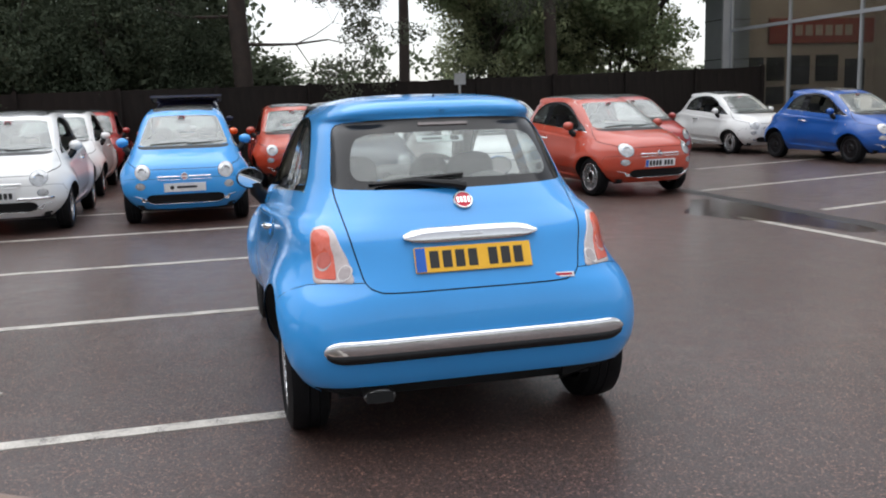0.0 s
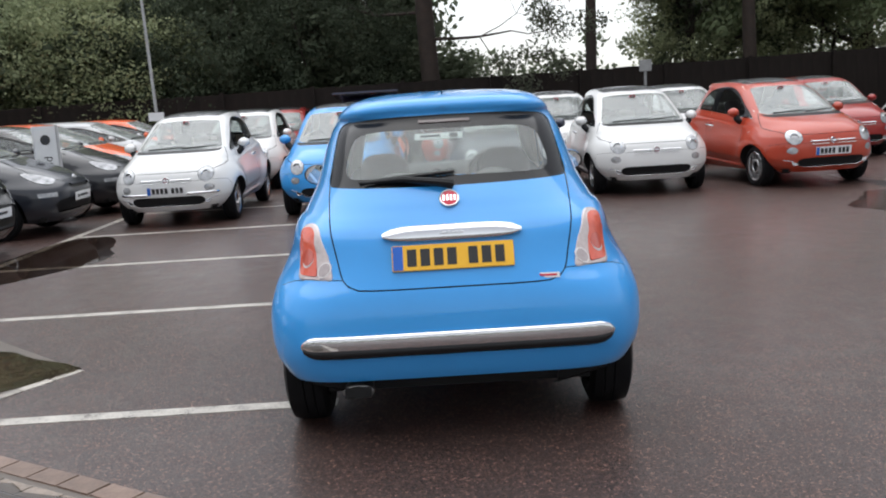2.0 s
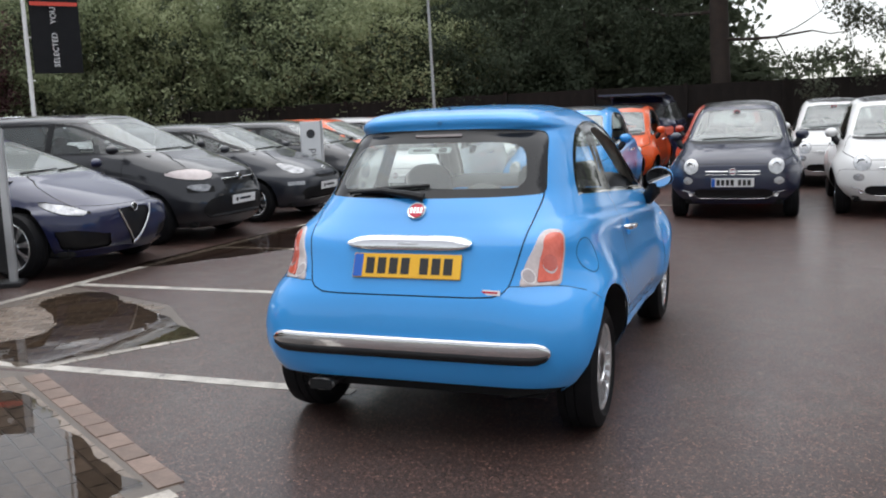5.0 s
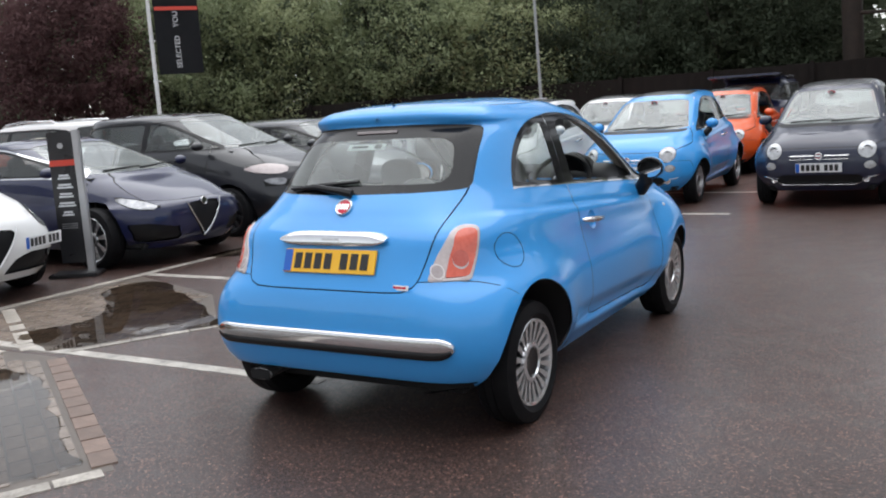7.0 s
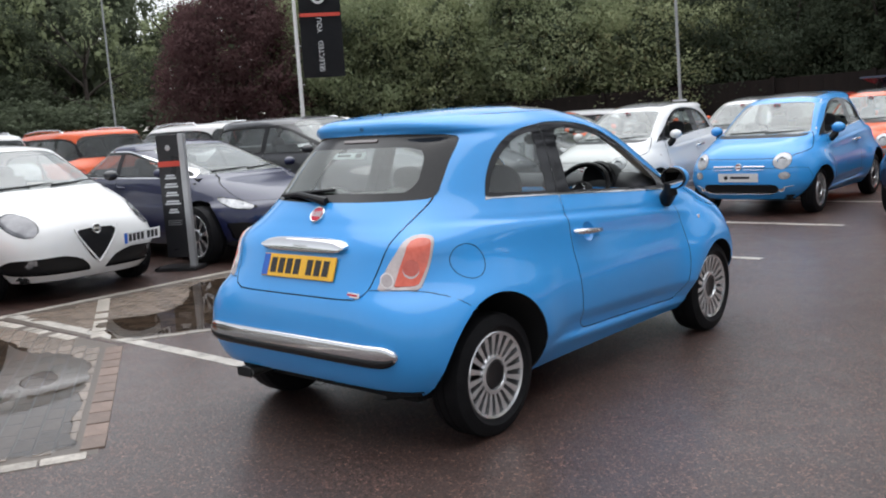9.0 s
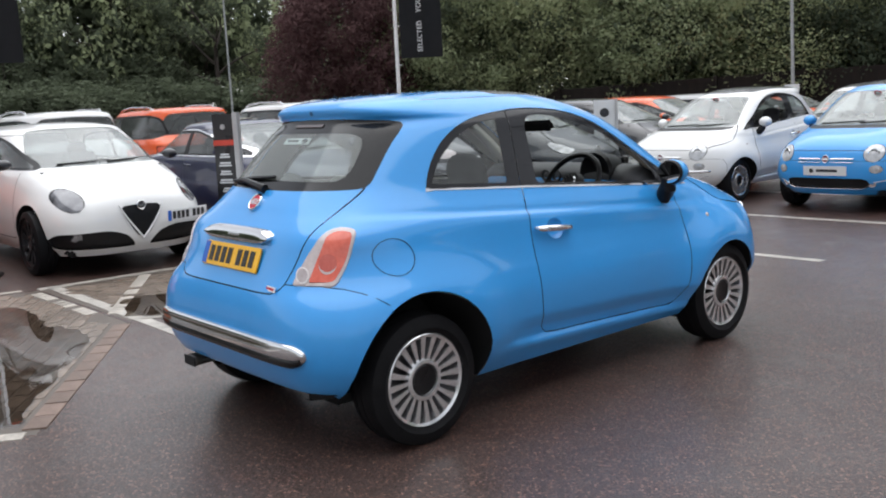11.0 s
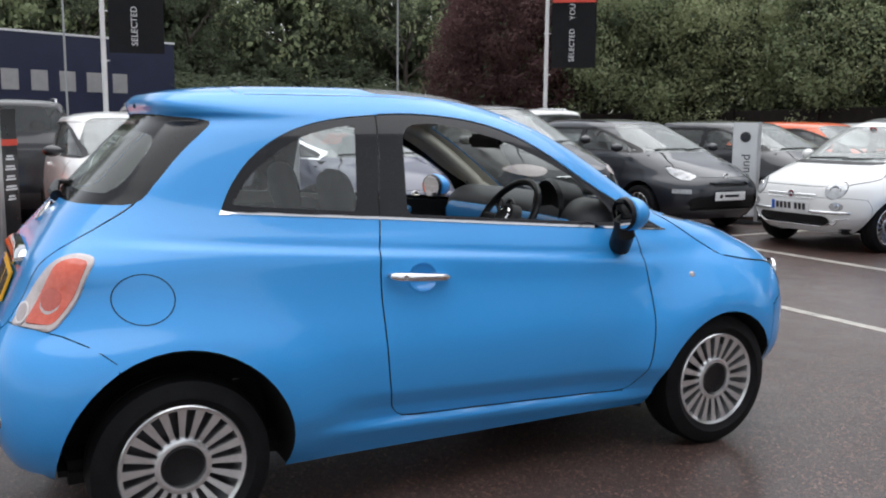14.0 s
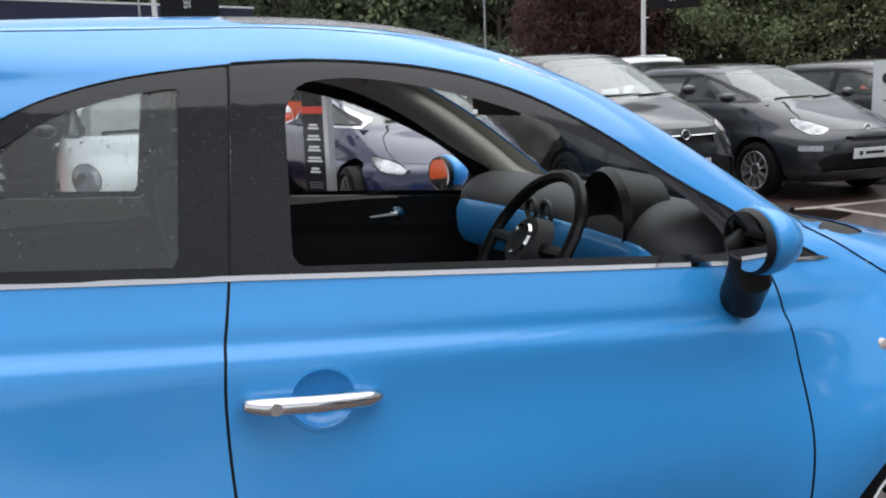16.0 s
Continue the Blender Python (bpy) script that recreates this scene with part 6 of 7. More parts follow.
def block_mesh(l, w, h=.006):
    bm = box_bm(-l / 2, l / 2, -w / 2, w / 2, -.01, h)
    bm.verts.ensure_lookup_table()
    for v in bm.verts:
        if v.co.z > 0:
            v.co.x *= .97
            v.co.y *= .95
    me = bpy.data.meshes.new("block")
    bm.to_mesh(me)
    bm.free()
    return me


def course(parent, name, p0, p1, l, w, mat, z=0.0, skip=0.0):
    """A row of bricks laid end to end from p0 to p1."""
    a, b = Vector((*p0, 0)), Vector((*p1, 0))
    L = (b - a).length
    n = max(1, round(L / (l + .008)))
    me = block_mesh(L / n - .008, w)
    me.materials.append(mat)
    ang = math.atan2(b.y - a.y, b.x - a.x)
    for i in range(n):
        if random.random() < skip:
            continue
        p = a.lerp(b, (i + .5) / n)
        ob = new(name, me)
        ob.parent = parent
        ob.matrix_basis = Matrix.Translation((p.x, p.y, z + random.uniform(-.0015, .0015))) @ Matrix.Rotation(ang + random.uniform(-.012, .012), 4, "Z")


def fill_blocks(parent, poly, ang, limit, mat):
    s = sdf(np.array(poly))
    me = block_mesh(.192, .092, .004)
    me.materials.append(mat)
    c0 = np.array(poly)[:2].mean(0)
    spots = []
    for i in range(-40, 41):
        for j in range(-70, 71):
            u, v = i * .2 + (.1 if j % 2 else 0), (j + .62) * .1
            x, y = c0[0] + u * math.cos(ang) - v * math.sin(ang), c0[1] + u * math.sin(ang) + v * math.cos(ang)
            spots.append((x, y))
    d = s(np.array(spots))
    keep = sorted(((x + y * .2, x, y) for (x, y), q in zip(spots, d) if q < -.125), reverse=True)
    for _, x, y in keep[:limit]:
        ob = new("paving_block", me)
        ob.parent = parent
        ob.matrix_basis = Matrix.Translation((x, y, random.uniform(-.0012, .0008))) @ Matrix.Rotation(ang + random.uniform(-.01, .01), 4, "Z")
    verts, faces = [], []
    for _, x, y in keep[limit:]:
        m = Matrix.Translation((x, y, random.uniform(-.0012, .0008))) @ Matrix.Rotation(ang + random.uniform(-.01, .01), 4, "Z")
        k = len(verts)
        verts += [m @ v.co for v in me.vertices]
        faces += [[k + i for i in p.vertices] for p in me.polygons]
    if verts:
        tagged(part("further_blocks", mesh_from("further_blocks", verts, faces, False), mat, parent), kind="stuff")


course(island, "edge_brick", (-.80, -1.185), (-2.72, -.005), .205, .120, M["brick"])
course(island, "white_block", (-.74, -1.24), (-1.60, -2.75), .205, .10, M["white_brick"])
course(island, "white_block", (-2.95, -.02), (-4.70, -.06), .10, .10, M["white_brick"], skip=.35)
course(apron, "white_block", (-3.05, .04), (-4.68, .98), .10, .11, M["white_brick"], skip=.35)
course(apron, "white_block", (-2.80, .16), (-2.27, 1.05), .20, .07, M["white_brick"])
course(apron, "white_block", (-4.79, 1.1), (-4.79, 2.45), .20, .09, M["white_brick"])
course(island, "white_block", (-4.85, -.1), (-5.0, -1.7), .20, .09, M["white_brick"], skip=.2)
fill_blocks(island, ISLAND, math.atan2(1.24, -2.04), 290, M["block"])
fill_blocks(apron, TRIANGLE, 0.53, 200, M["block"])

puddle([(-3.67, .39), (-3.06, .12), (-2.88, .20), (-2.72, .45), (-2.50, .76), (-2.31, 1.0), (-2.42, 1.18), (-3.2, 1.72), (-4.2, 2.28), (-4.5, 2.16), (-4.37, 1.71), (-3.98, 1.45), (-3.55, .96)], "dark rain puddle over the paving by the bay lines")
puddle([(-3.9, -.30), (-3.1, -.40), (-2.95, -.28), (-2.50, -.30), (-1.80, -.72), (-1.03, -1.17), (-.98, -1.36), (-1.40, -2.15), (-1.95, -2.85), (-3.0, -3.1), (-4.2, -3.0), (-4.6, -2.2), (-4.4, -1.0), (-4.3, -.6)], "broad rain puddle mirroring the cars on the paved island", .0062, "rain_film")
puddle([(-4.9, 3.6), (-4.2, 4.2), (-3.7, 5.4), (-4.0, 6.6), (-4.3, 7.3), (-4.8, 7.0), (-4.9, 5.5)], "long rain puddle along the parked row", .0045)
puddle([(5.15, 6.7), (5.55, 7.35), (5.88, 7.2), (5.90, 6.0), (5.84, 4.6), (5.74, 3.9), (5.40, 3.95), (5.30, 4.7), (4.95, 5.3), (4.70, 6.0)], "shallow rain puddle mirroring a blue car", .0045, "thin_water")


def channel(points, w):
    """A dark sunk joint between two layings of tarmac."""
    bm = bmesh.new()
    rows = []
    for i, (x, y) in enumerate(points):
        a, b = Vector((*points[max(i - 1, 0)], 0)), Vector((*points[min(i + 1, len(points) - 1)], 0))
        d = (b - a).normalized()
        n = Vector((-d.y, d.x, 0)) * w / 2
        p = Vector((x, y, 0))
        rows.append([bm.verts.new(p + n + Vector((0, 0, .001))), bm.verts.new(p + n * .7 + Vector((0, 0, .0035))), bm.verts.new(p - n * .7 + Vector((0, 0, .0035))), bm.verts.new(p - n + Vector((0, 0, .001)))])
    for p, q in zip(rows, rows[1:]):
        for t in range(3):
            bm.faces.new((p[t], q[t], q[t + 1], p[t + 1]))
    bmesh.ops.recalc_face_normals(bm, faces=bm.faces[:])
    return tagged(part("tarmac_joint", bm, M["joint"], None), "dark wet joint between two layings of tarmac", "joint", kind="structure")


M["joint"] = surface("wet_bitumen", (0.008, 0.007, 0.007), (0.018, 0.015, 0.014), 0.35, scale=5, bump=0.3)
channel([(6.14, 9.6), (6.10, 8.4), (6.06, 7.2), (6.02, 6.0), (5.99, 4.8), (5.95, 3.6), (5.92, 2.4), (5.90, 1.0)], .30)

# ---- trees ----
def leaf_mat(name, c1, c2):
    m, nt, b = nodes_of(name)
    g = nt.nodes.new("ShaderNodeNewGeometry")
    big = noise_node(nt, 0.9, 3)
    f = mix_node(nt, 0.72, g.outputs["Random Per Island"], big.outputs["Fac"])
    col = ramp_node(nt, f.outputs[2], [(0.15, c1), (0.85, c2)])
    nt.links.new(col.outputs[0], b.inputs["Base Color"])
    b.inputs["Roughness"].default_value = 0.75
    b.inputs["Specular IOR Level"].default_value = 0.12
    thin = nt.nodes.new("ShaderNodeBsdfTranslucent")
    nt.links.new(col.outputs[0], thin.inputs[0])
    mx = nt.nodes.new("ShaderNodeMixShader")
    mx.inputs[0].default_value = 0.50
    nt.links.new(b.outputs[0], mx.inputs[1])
    nt.links.new(thin.outputs[0], mx.inputs[2])
    nt.links.new(mx.outputs[0], nt.nodes["Material Output"].inputs[0])
    return m


M["leaf"] = leaf_mat("green_leaves", (0.200, 0.236, 0.135), (0.370, 0.415, 0.240))
M["leaf_cool"] = leaf_mat("grey_green_leaves", (0.130, 0.165, 0.090), (0.250, 0.300, 0.165))
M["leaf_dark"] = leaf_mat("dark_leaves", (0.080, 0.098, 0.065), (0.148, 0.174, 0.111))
M["leaf_conifer"] = leaf_mat("evergreen_leaves", (0.042, 0.056, 0.038), (0.086, 0.106, 0.066))
M["leaf_pale"] = leaf_mat("pale_leaves", (0.215, 0.246, 0.135), (0.395, 0.430, 0.245))
M["leaf_purple"] = leaf_mat("purple_leaves", (0.095, 0.050, 0.052), (0.150, 0.085, 0.085))
M["leaf_pine"] = leaf_mat("pine_needles", (0.063, 0.070, 0.053), (0.119, 0.129, 0.092))
M["bark"] = surface("dark_bark", (0.020, 0.016, 0.013), (0.055, 0.042, 0.034), 0.85, scale=4, bump=0.8, bscale=30)
M["pine_bark"] = surface("pine_bark", (0.022, 0.016, 0.013), (0.055, 0.038, 0.030), 0.85, scale=4, bump=0.8, bscale=25)


def leaves_mesh(name, centres, per, spread, size, rng):
    """Many small two-triangle leaves scattered round the given clump centres."""
    n = len(centres) * per
    c = np.repeat(np.asarray(centres, float), per, 0)
    d = rng.normal(0, 1, (n, 3))
    d /= np.linalg.norm(d, axis=1)[:, None]
    sp = np.repeat(np.broadcast_to(spread, (len(centres),)), per)
    p = c + d * (sp * rng.uniform(.25, 1, n) ** .6)[:, None] * np.array([1, 1, .8])
    a = rng.normal(0, 1, (n, 3))
    a /= np.linalg.norm(a, axis=1)[:, None]
    b = np.cross(a, d + .3 * rng.normal(0, 1, (n, 3)))
    b /= np.linalg.norm(b, axis=1)[:, None] + 1e-9
    s = size * rng.uniform(.6, 1.3, n)[:, None]
    q = np.stack([p - a * s, p + b * s * .55 + a * s * .1, p + a * s, p - b * s * .55 + a * s * .1], 1).reshape(-1, 3)
    me = bpy.data.meshes.new(name)
    me.vertices.add(4 * n)
    me.vertices.foreach_set("co", q.ravel())
    me.loops.add(4 * n)
    me.loops.foreach_set("vertex_index", np.arange(4 * n))
    me.polygons.add(n)
    me.polygons.foreach_set("loop_start", np.arange(0, 4 * n, 4))
    me.update(calc_edges=True)
    soft = d + .15 * rng.normal(0, 1, (n, 3)) + np.array([0, 0, .35])
    soft /= np.linalg.norm(soft, axis=1)[:, None]
    me.polygons.foreach_set("use_smooth", [True] * n)
    me.normals_split_custom_set_from_vertices(np.repeat(soft, 4, 0).tolist())
    return me


def limb(bm, p, d, length, r, depth, rng, tips, bend=.35, kids=3):
    pts, rad = [p], [r]
    q, dd = Vector(p), Vector(d).normalized()
    for i in range(3):
        dd = (dd + Vector(rng.normal(0, bend * .4, 3)) + Vector((0, 0, .06))).normalized()
        q = q + dd * length / 3
        pts.append(q.copy())
        rad.append(r * (1 - .2 * (i + 1)))
    tube_bm(pts, rad, 6 if depth > 1 else 5, bm, False)
    if depth == 0:
        tips.append(pts[-1])
        tips.append(pts[-2])
        return
    for k in range(kids):
        side = Vector(rng.normal(0, 1, 3))
        nd = (dd * .7 + side.normalized() * .75).normalized()
        limb(bm, pts[2 + k % 2], nd, length * .68, rad[-1] * .8, depth - 1, rng, tips, bend, kids)


def broadleaf(name, label, seed, height, leaf, per, size, spread, trunk_r=.22, depth=3, first=.3, group=""):
    rng = np.random.default_rng(seed)
    t = empty_thing(name, label, "tree", group)
    bm, tips = bmesh.new(), []
    h0 = height * first
    tube_bm([(0, 0, -.1), (.05, 0, h0 * .5), (.0, .08, h0), (.1, .05, height * .62)], [trunk_r * 1.25, trunk_r, trunk_r * .85, trunk_r * .4], 10, bm, False)
    for k in range(7):
        z = h0 + (height * .62 - h0) * k / 6
        a = k * 2.4 + rng.uniform(-.4, .4)
        limb(bm, Vector((.05, .05, z)), (math.cos(a), math.sin(a), .55 + .1 * k), height * .26, trunk_r * .42, depth - 1, rng, tips)
    part("trunk", bm, M["bark"], t)
    part("crown", leaves_mesh("crown", [tuple(p) for p in tips], per, spread, size, rng), leaf, t)
    return t


def bush(name, label, seed, w, h, leaf, n_clumps, per, size, group="", category="bush"):
    """A dense shrub: stems inside and clumps of leaves over an uneven mound."""
    rng = np.random.default_rng(seed)
    t = empty_thing(name, label, category, group)
    for k in range(3):
        a = k * 2.1
        bm = tube_bm([(.2 * math.cos(a), .2 * math.sin(a), -.1), (.5 * w * .3 * math.cos(a), w * .15 * math.sin(a), h * .4), (w * .28 * math.cos(a), w * .28 * math.sin(a), h * .8)], [.09, .06, .02], 6)
        part("stem", bm, M["bark"], t)
    cs, sp = [], []
    while len(cs) < n_clumps:
        u = rng.normal(0, 1, 3)
        u /= np.linalg.norm(u)
        if u[2] < -.35:
            continue
        lump = 1 + .22 * noise.noise(Vector(u * 2.3) + Vector((seed, 0, 0))) + .12 * noise.noise(Vector(u * 5.1) + Vector((0, seed, 0)))
        k = rng.uniform(.45, 1) ** .35
        cs.append((u[0] * w / 2 * lump * k, u[1] * w / 2 * lump * k, max(.25, h * (.42 + .55 * u[2] * lump * k))))
        sp.append(rng.uniform(.35, .75))
    # shade inside green crowns is put into the colour: inner leaves use leaf_dark
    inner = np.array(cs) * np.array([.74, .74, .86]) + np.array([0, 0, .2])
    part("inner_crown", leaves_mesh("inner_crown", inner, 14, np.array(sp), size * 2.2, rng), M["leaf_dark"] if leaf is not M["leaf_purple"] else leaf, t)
    part("crown", leaves_mesh("crown", cs, per, np.array(sp), size, rng), leaf, t)
    return t


def pine(name, label, seed, height, r, lean, crown_from, side=0, group="pines"):
    """A tall bare trunk with hanging boughs of needles high up."""
    rng = np.random.default_rng(seed)
    t = empty_thing(name, label, "tree", group)
    bm, tips = bmesh.new(), []
    tube_bm([(0, 0, -.1), (lean * .3, 0, height * .3), (lean * .5, .1, height * .6), (lean, 0, height)], [r * 1.15, r, r * .8, r * .35], 12, bm, False)
    for k in range(13):
        z = crown_from + (height - crown_from) * k / 13
        a = k * 2.4 + rng.uniform(-.5, .5) + side
        l = (3.6 - 1.6 * k / 13) * rng.uniform(.6, 1.15)
        limb(bm, Vector((lean * z / height, 0, z)), (math.cos(a), math.sin(a), -.05 + .03 * k), l, r * .22, 2, rng, tips, .4, 3)
    part("trunk", bm, M["pine_bark"], t)
    part("crown", leaves_mesh("crown", [tuple(p) for p in tips], 130, .46, .052, rng), M["leaf_pine"], t)
    return t


def at(ob, x, y, turn=0.0, s=1.0, sz=None):
    ob.matrix_basis = Matrix.Translation((x, y, 0)) @ Matrix.Rotation(radians(turn), 4, "Z") @ Matrix.Diagonal((s, s, sz or s, 1))
    return ob


def again(ob, x, y, turn, s=1.0, sz=None):
    c = copy_thing(ob, Matrix.Identity(4))
    return at(c, x, y, turn, s, sz)


at(pine("pine_tree", "tall pine with a bare reddish trunk behind the fence", 3, 13, .245, -.5, 3.2), .05, 21.8)
pine_b = at(pine("pine_tree", "tall slim pine with a forked dark trunk", 5, 12, .155, .3, 4.6), 4.6, 22.4)
again(pine_b, 9.2, 22.0, 130, 1.15)

oak = at(broadleaf("broadleaf_tree", "leafy green tree with gaps in its crown behind the fence", 11, 7.2, M["leaf_cool"], 150, .085, .72, group="broadleaf trees"), 8.4, 25.5)
again(oak, 11.6, 27.5, 110, 1.0)
leafy = at(bush("broadleaf_tree", "full green broadleaf crown behind the fence", 61, 5.6, 6.9, M["leaf_pale"], 200, 110, .055, "broadleaf trees", "tree"), 9.5, 25.6)
again(leafy, 12.7, 26.0, 140, .95, .92)
again(oak, 13.5, 24.0, 160, 1.1)
thin = at(broadleaf("broadleaf_tree", "thin dark-leaved tree with sky showing through", 17, 9.5, M["leaf_dark"], 44, .082, .65, .20, group="broadleaf trees"), -52, 6)

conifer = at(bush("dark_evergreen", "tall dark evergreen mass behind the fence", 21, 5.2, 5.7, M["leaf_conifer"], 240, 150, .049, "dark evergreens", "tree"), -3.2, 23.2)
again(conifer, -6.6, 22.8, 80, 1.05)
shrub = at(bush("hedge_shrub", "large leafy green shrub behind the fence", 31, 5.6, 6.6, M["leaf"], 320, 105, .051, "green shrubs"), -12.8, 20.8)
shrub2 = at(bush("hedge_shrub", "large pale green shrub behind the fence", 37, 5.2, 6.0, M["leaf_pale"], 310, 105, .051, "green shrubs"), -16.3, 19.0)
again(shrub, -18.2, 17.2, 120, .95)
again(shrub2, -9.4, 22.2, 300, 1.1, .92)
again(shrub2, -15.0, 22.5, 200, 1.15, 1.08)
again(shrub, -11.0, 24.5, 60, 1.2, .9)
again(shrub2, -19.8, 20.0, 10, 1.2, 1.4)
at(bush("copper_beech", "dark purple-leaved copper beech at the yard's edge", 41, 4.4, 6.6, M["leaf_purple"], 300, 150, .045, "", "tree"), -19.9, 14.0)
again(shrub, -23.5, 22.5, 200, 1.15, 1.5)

for k, (x, y, s) in enumerate(((-54, 12, 1.1), (-53, 18, 1.2), (-50, 25, 1.1), (-56, 1, 1.15), (-54, -5, 1.0), (-58, 8, 1.3), (-57, 21, 1.3), (-60, -12, 1.2), (-48, 31, 1.2), (-55, -20, 1.2))):
    again(thin, x, y, k * 77, s)
far_bush = at(bush("dark_evergreen", "dark evergreen far beyond the yard", 51, 5.4, 8.0, M["leaf_dark"], 165, 27, .115, "dark evergreens", "tree"), -47, -30)
far_green = at(bush("hedge_shrub", "green shrub far beyond the yard", 53, 5.6, 6.8, M["leaf"], 165, 27, .115, "green shrubs"), -50, -34)
for k, x in enumerate((-13.5, -10.6, -7.8, -5.0, -2.4)):
    again(far_bush, x, 26.3 + .7 * (k % 2), k * 53 + 20, 1.12, 1.2)
for k in range(9):
    again(far_bush, -14.0 + 1.75 * k, 24.6 - .25 * abs(k - 5), k * 71, .8, .42)
for k, (x, y, s) in enumerate(((-60, 4, 1.5), (-60, 14, 1.6), (-58, 24, 1.6), (-62, -6, 1.5), (-60, -16, 1.4), (-52, 34, 1.6), (-44, 36, 1.5), (-36, 33, 1.4))):
    again(far_green if k % 2 else far_bush, x, y, k * 61, s)

for k in range(11):
    again((far_green, far_bush, far_green)[k % 3], -57 + 3 * math.sin(k * 1.7), -34 + k * 6.6, k * 47, 1.7 + .2 * math.sin(k * 2.3), 2.0 + .2 * math.cos(k * 1.3))

for k in range(13):
    again(far_bush, -49 + 1.5 * math.sin(k * 2.1), -26 + k * 3.7, k * 37, 1.0, .50)

for k in range(12):
    again(far_bush, -52.5 + math.sin(k * 1.9), -24 + k * 4.1, k * 83, 1.1, .80)

for k in range(9):
    again(far_bush, -35 + .8 * math.sin(k * 2.7), 1.5 + k * 2.6, k * 59, .85, .42)

# a low line of distant trees along the horizon
rng = np.random.default_rng(5)
cs = [(x, 95 + 8 * math.sin(x * .11), rng.uniform(.5, 5.5 + 2 * math.sin(x * .07))) for x in np.linspace(-60, 130, 420)]
far = part("far_woods", leaves_mesh("far_woods", cs, 24, 1.6, .45, rng), M["leaf_dark"], None)
tagged(far, "low dark line of distant trees along the horizon", "woods", kind="stuff")

# unseen ring of leaves added behind the camera to darken reflections
cs = []
for a in np.linspace(-2.9, .25, 520):
    r = 44 + 3 * math.sin(a * 17)
    cs.append((r * math.cos(a), r * math.sin(a), rng.uniform(.4, 6.5 + 1.5 * math.sin(a * 9))))
unseen_belt = part("far_woods", leaves_mesh("far_woods", cs, 30, 1.5, .34, rng), M["leaf_dark"], None)
tagged(unseen_belt, "dark unseen tree belt added behind the camera for reflections", "woods", kind="stuff")

# ---- showroom ----
M["clad"] = surface("grey_metal_cladding", (0.20, 0.22, 0.24), (0.27, 0.29, 0.31), 0.4, scale=2, metal=0.2)
M["clad_light"] = surface("pale_metal_cladding", (0.40, 0.42, 0.45), (0.48, 0.50, 0.52), 0.4, scale=2, metal=0.2)
M["room_wall"] = surface("showroom_wall", (0.30, 0.24, 0.19), (0.38, 0.31, 0.25), 0.8, scale=2)
M["dull_red"] = surface("dull_red_board", (0.20, 0.035, 0.025), (0.26, 0.05, 0.035), 0.6)
M["room_floor"] = surface("showroom_floor", (0.25, 0.24, 0.23), (0.33, 0.32, 0.31), 0.3)
M["show_glass"] = glass("showroom_glass", (0.80, 0.82, 0.82), 0.01, 0.05, 0.012)
show = tagged(empty_thing("showroom", "grey clad car showroom with tall glazing and a red fascia inside", "building"))
x0, yA, yB2, Hb = 16.0, 23.6, 8.0, 7.5
part("corner_column", box_bm(x0 - .3, x0 + .75, yA - .35, yA + .75, 0, Hb, .02), M["clad"], show, "grey clad corner column")
for z in (1.3, 2.6, 3.9, 5.2, 6.5):
    part("cladding_joint", box_bm(x0 - .306, x0 + .756, yA - .356, yA + .756, z - .012, z + .012), M["seam"], show)
part("column_edge", box_bm(x0 - .32, x0 + .05, yA - .45, yA - .355, 0, Hb, .01), M["clad_light"], show)
part("rear_wall", box_bm(x0 + .76, x0 + 14, yA + .1, yA + .5, 0, Hb), M["clad"], show)
part("back_wall", box_bm(x0 + 6.0, x0 + 6.3, yB2, yA + .05, .02, Hb - .3), M["room_wall"], show)
part("end_wall", box_bm(x0 - .1, x0 + 14, yB2 - .4, yB2 - .02, 0, Hb), M["clad"], show)
part("floor_slab", box_bm(x0, x0 + 14, yB2, yA, .0, .10), M["room_floor"], show)
part("roof", box_bm(x0 - .5, x0 + 14, yB2 - .5, yA + .9, Hb, Hb + .4, .03), M["clad"], show)
y = yA - .46
while y > yB2:
    part("mullion", box_bm(x0 - .05, x0 + .05, y - .06, y, .1, Hb), M["clad_light"], show)
    y2 = max(y - 3.1, yB2)
    for za, zb_ in ((.16, 3.48), (3.58, Hb - .05)):
        pane = part("pane", box_bm(x0 - .01, x0 + .01, y2 + .0, y - .06, za, zb_), M["show_glass"], show)
        pane.visible_shadow = False
    part("transom", box_bm(x0 - .05, x0 + .05, y2, y - .061, 3.48, 3.58), M["clad_light"], show)
    y = y2
part("second_column", box_bm(x0 - .35, x0 + .35, 12.4, 13.2, 0, Hb, .02), M["clad_light"], show)
part("inner_wall", box_bm(x0 + .76, x0 + 6.0, yA + .02, yA + .09, .1, Hb - .02), M["room_wall"], show, "tan inner wall")
part("red_fascia", box_bm(x0 + 1.7, x0 + 5.9, yA - .06, yA + .018, 3.10, 3.95, .01), M["dull_red"], show, "dull red fascia board")
for k in range(6):
    part("fascia_bar", box_bm(x0 + 2.7 + k * .40, x0 + 2.98 + k * .40, yA - .08, yA - .062, 3.36, 3.72), M["room_wall"], show)
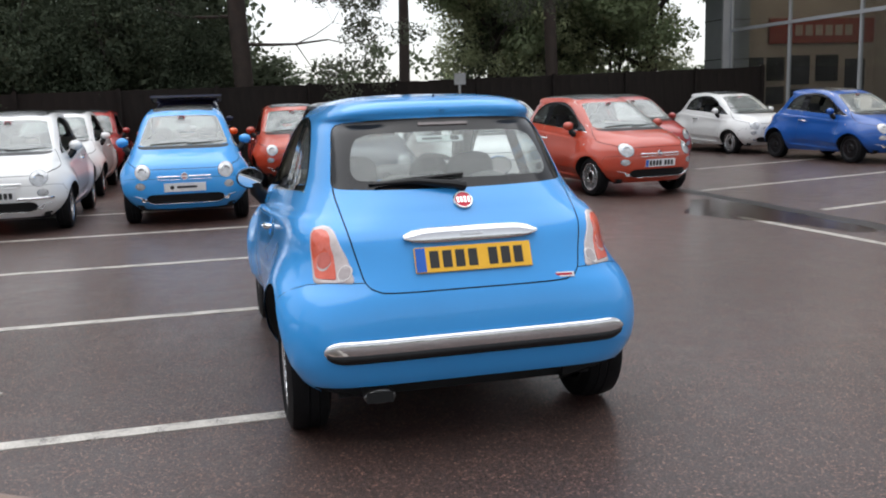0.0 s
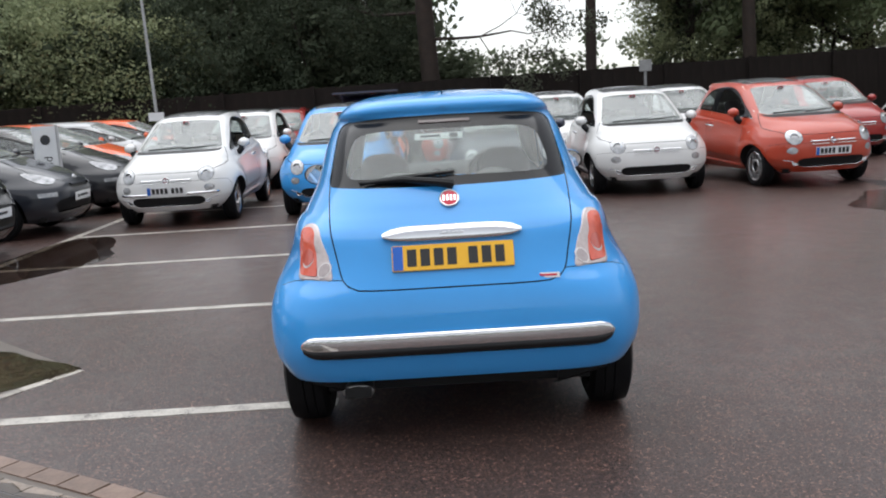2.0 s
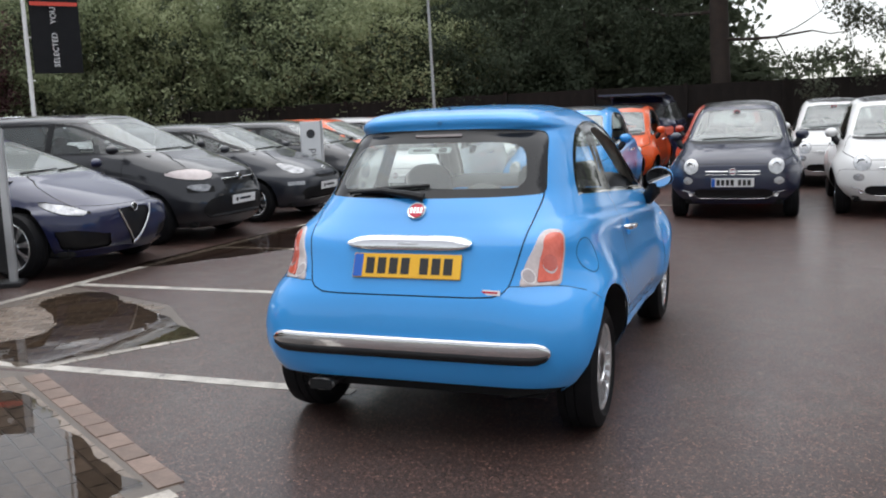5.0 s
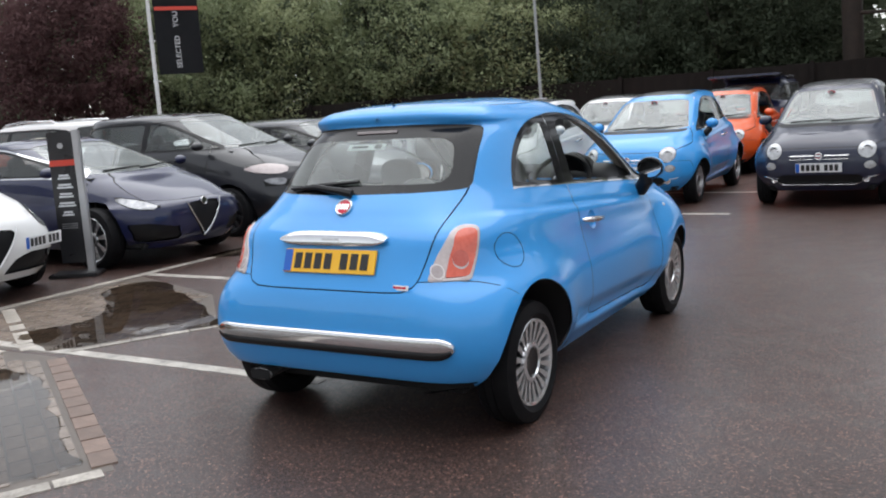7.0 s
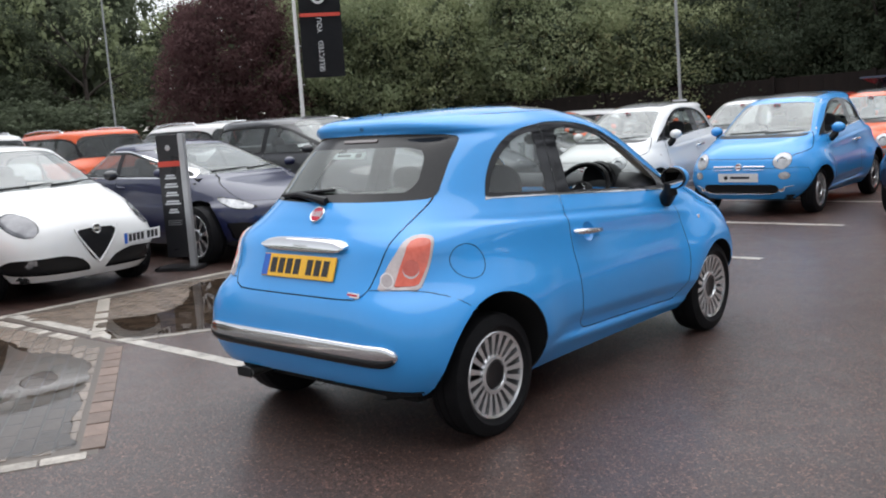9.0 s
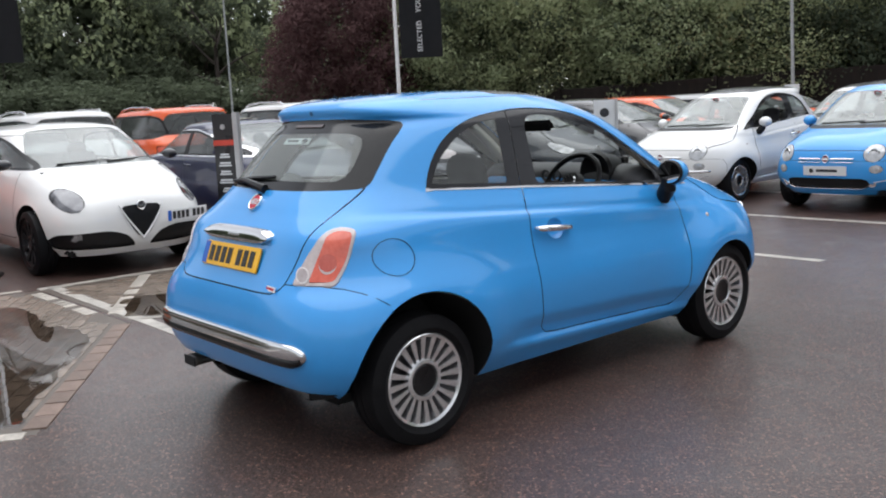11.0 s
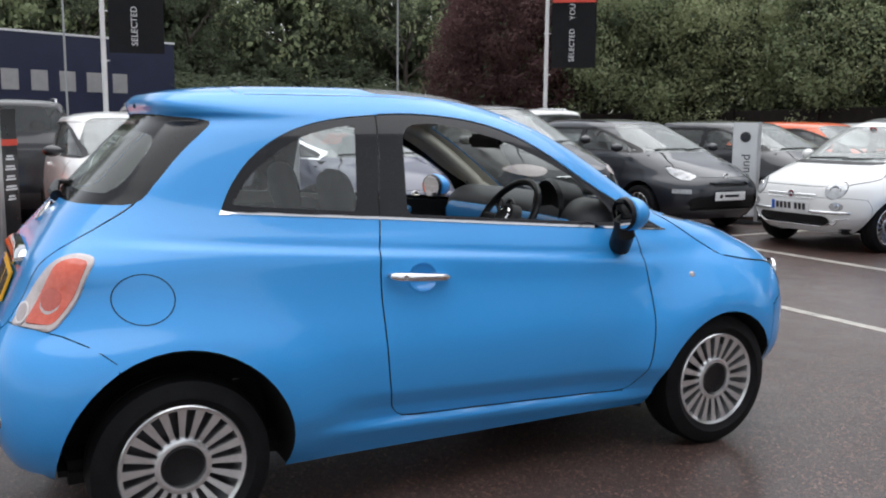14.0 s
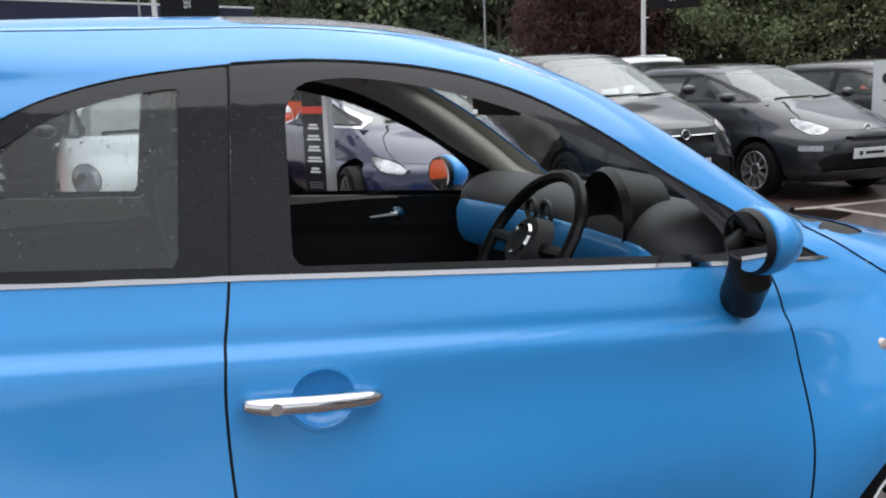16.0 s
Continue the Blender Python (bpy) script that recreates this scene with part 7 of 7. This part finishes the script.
for k, (xx, zz, w, h) in enumerate(((1.25, 2.05, .55, 1.2), (2.0, 2.25, .7, .8), (2.95, 2.2, .8, 1.0), (4.05, 2.25, .9, .9), (2.0, 1.35, .7, .6), (3.0, 1.25, .8, .6), (5.2, 2.0, .8, 1.1))):
    part("wall_picture", box_bm(x0 + xx - w / 2, x0 + xx + w / 2, yA - .04, yA + .018, zz - h / 2, zz + h / 2, .01), M["gloss_black" if k % 2 else "grey_paint"], show, "dark wall picture")

# unseen fill lights added under the ceiling to brighten the showroom's inside
for yy in (21.0, 15.0):
    lamp = new("showroom_ceiling_lamp", bpy.data.lights.new("showroom_ceiling_lamp", "AREA"))
    lamp.data.energy, lamp.data.size, lamp.data.color = 38, 3.0, (1.0, 0.9, 0.78)
    lamp.matrix_world = pose(x0 + 3.2, yy, Hb - .35)

# ---- lorry on the road beyond the yard ----
M["lorry_blue"] = surface("navy_trailer_side", (0.010, 0.014, 0.040), (0.016, 0.021, 0.055), 0.45, scale=2)
lorry = empty_thing("articulated_lorry", "navy articulated lorry with white marks on its trailer", "lorry")
part("trailer", box_bm(-1.25, 1.25, -13.6, .0, 1.1, 4.2, .04), M["lorry_blue"], lorry)
part("roof_rail", box_bm(-1.27, 1.27, -13.62, .02, 4.15, 4.22, .01), M["sign_white"], lorry)
part("cab", box_bm(-1.2, 1.2, .7, 2.8, .6, 3.3, .25), M["lorry_blue"], lorry)
part("wind_deflector", box_bm(-1.1, 1.1, .9, 2.4, 3.2, 3.75, .2), M["lorry_blue"], lorry)
part("windscreen", box_bm(-1.05, 1.05, 2.72, 2.83, 1.9, 2.9, .05), M["dark_glass"], lorry)
part("chassis", box_bm(-.5, .5, -12.5, 2.4, .75, 1.1), M["plastic"], lorry)
wl = wheel_meshes(.50, .30, .30, 8)
add_wheels(lorry, wl, 1.05, (-11.5, -10.2, -8.9, .0, 1.9), .5, M["alloy"], M["plastic"])
for k in range(5):
    part("slanted_mark", box_bm(-1.262, -1.252, -3.9 - k * .28, -3.72 - k * .28, 2.5, 3.3 + .1 * k, 0), M["silver_post"], lorry)
for k in range(6):
    part("letter_bar", box_bm(-1.262, -1.252, -6.9 - k * .95, -6.35 - k * .95, 2.35, 3.0), M["silver_post"], lorry)
lorry.matrix_basis = pose(-26.2, -6.7, 0, 0, 0, 203)
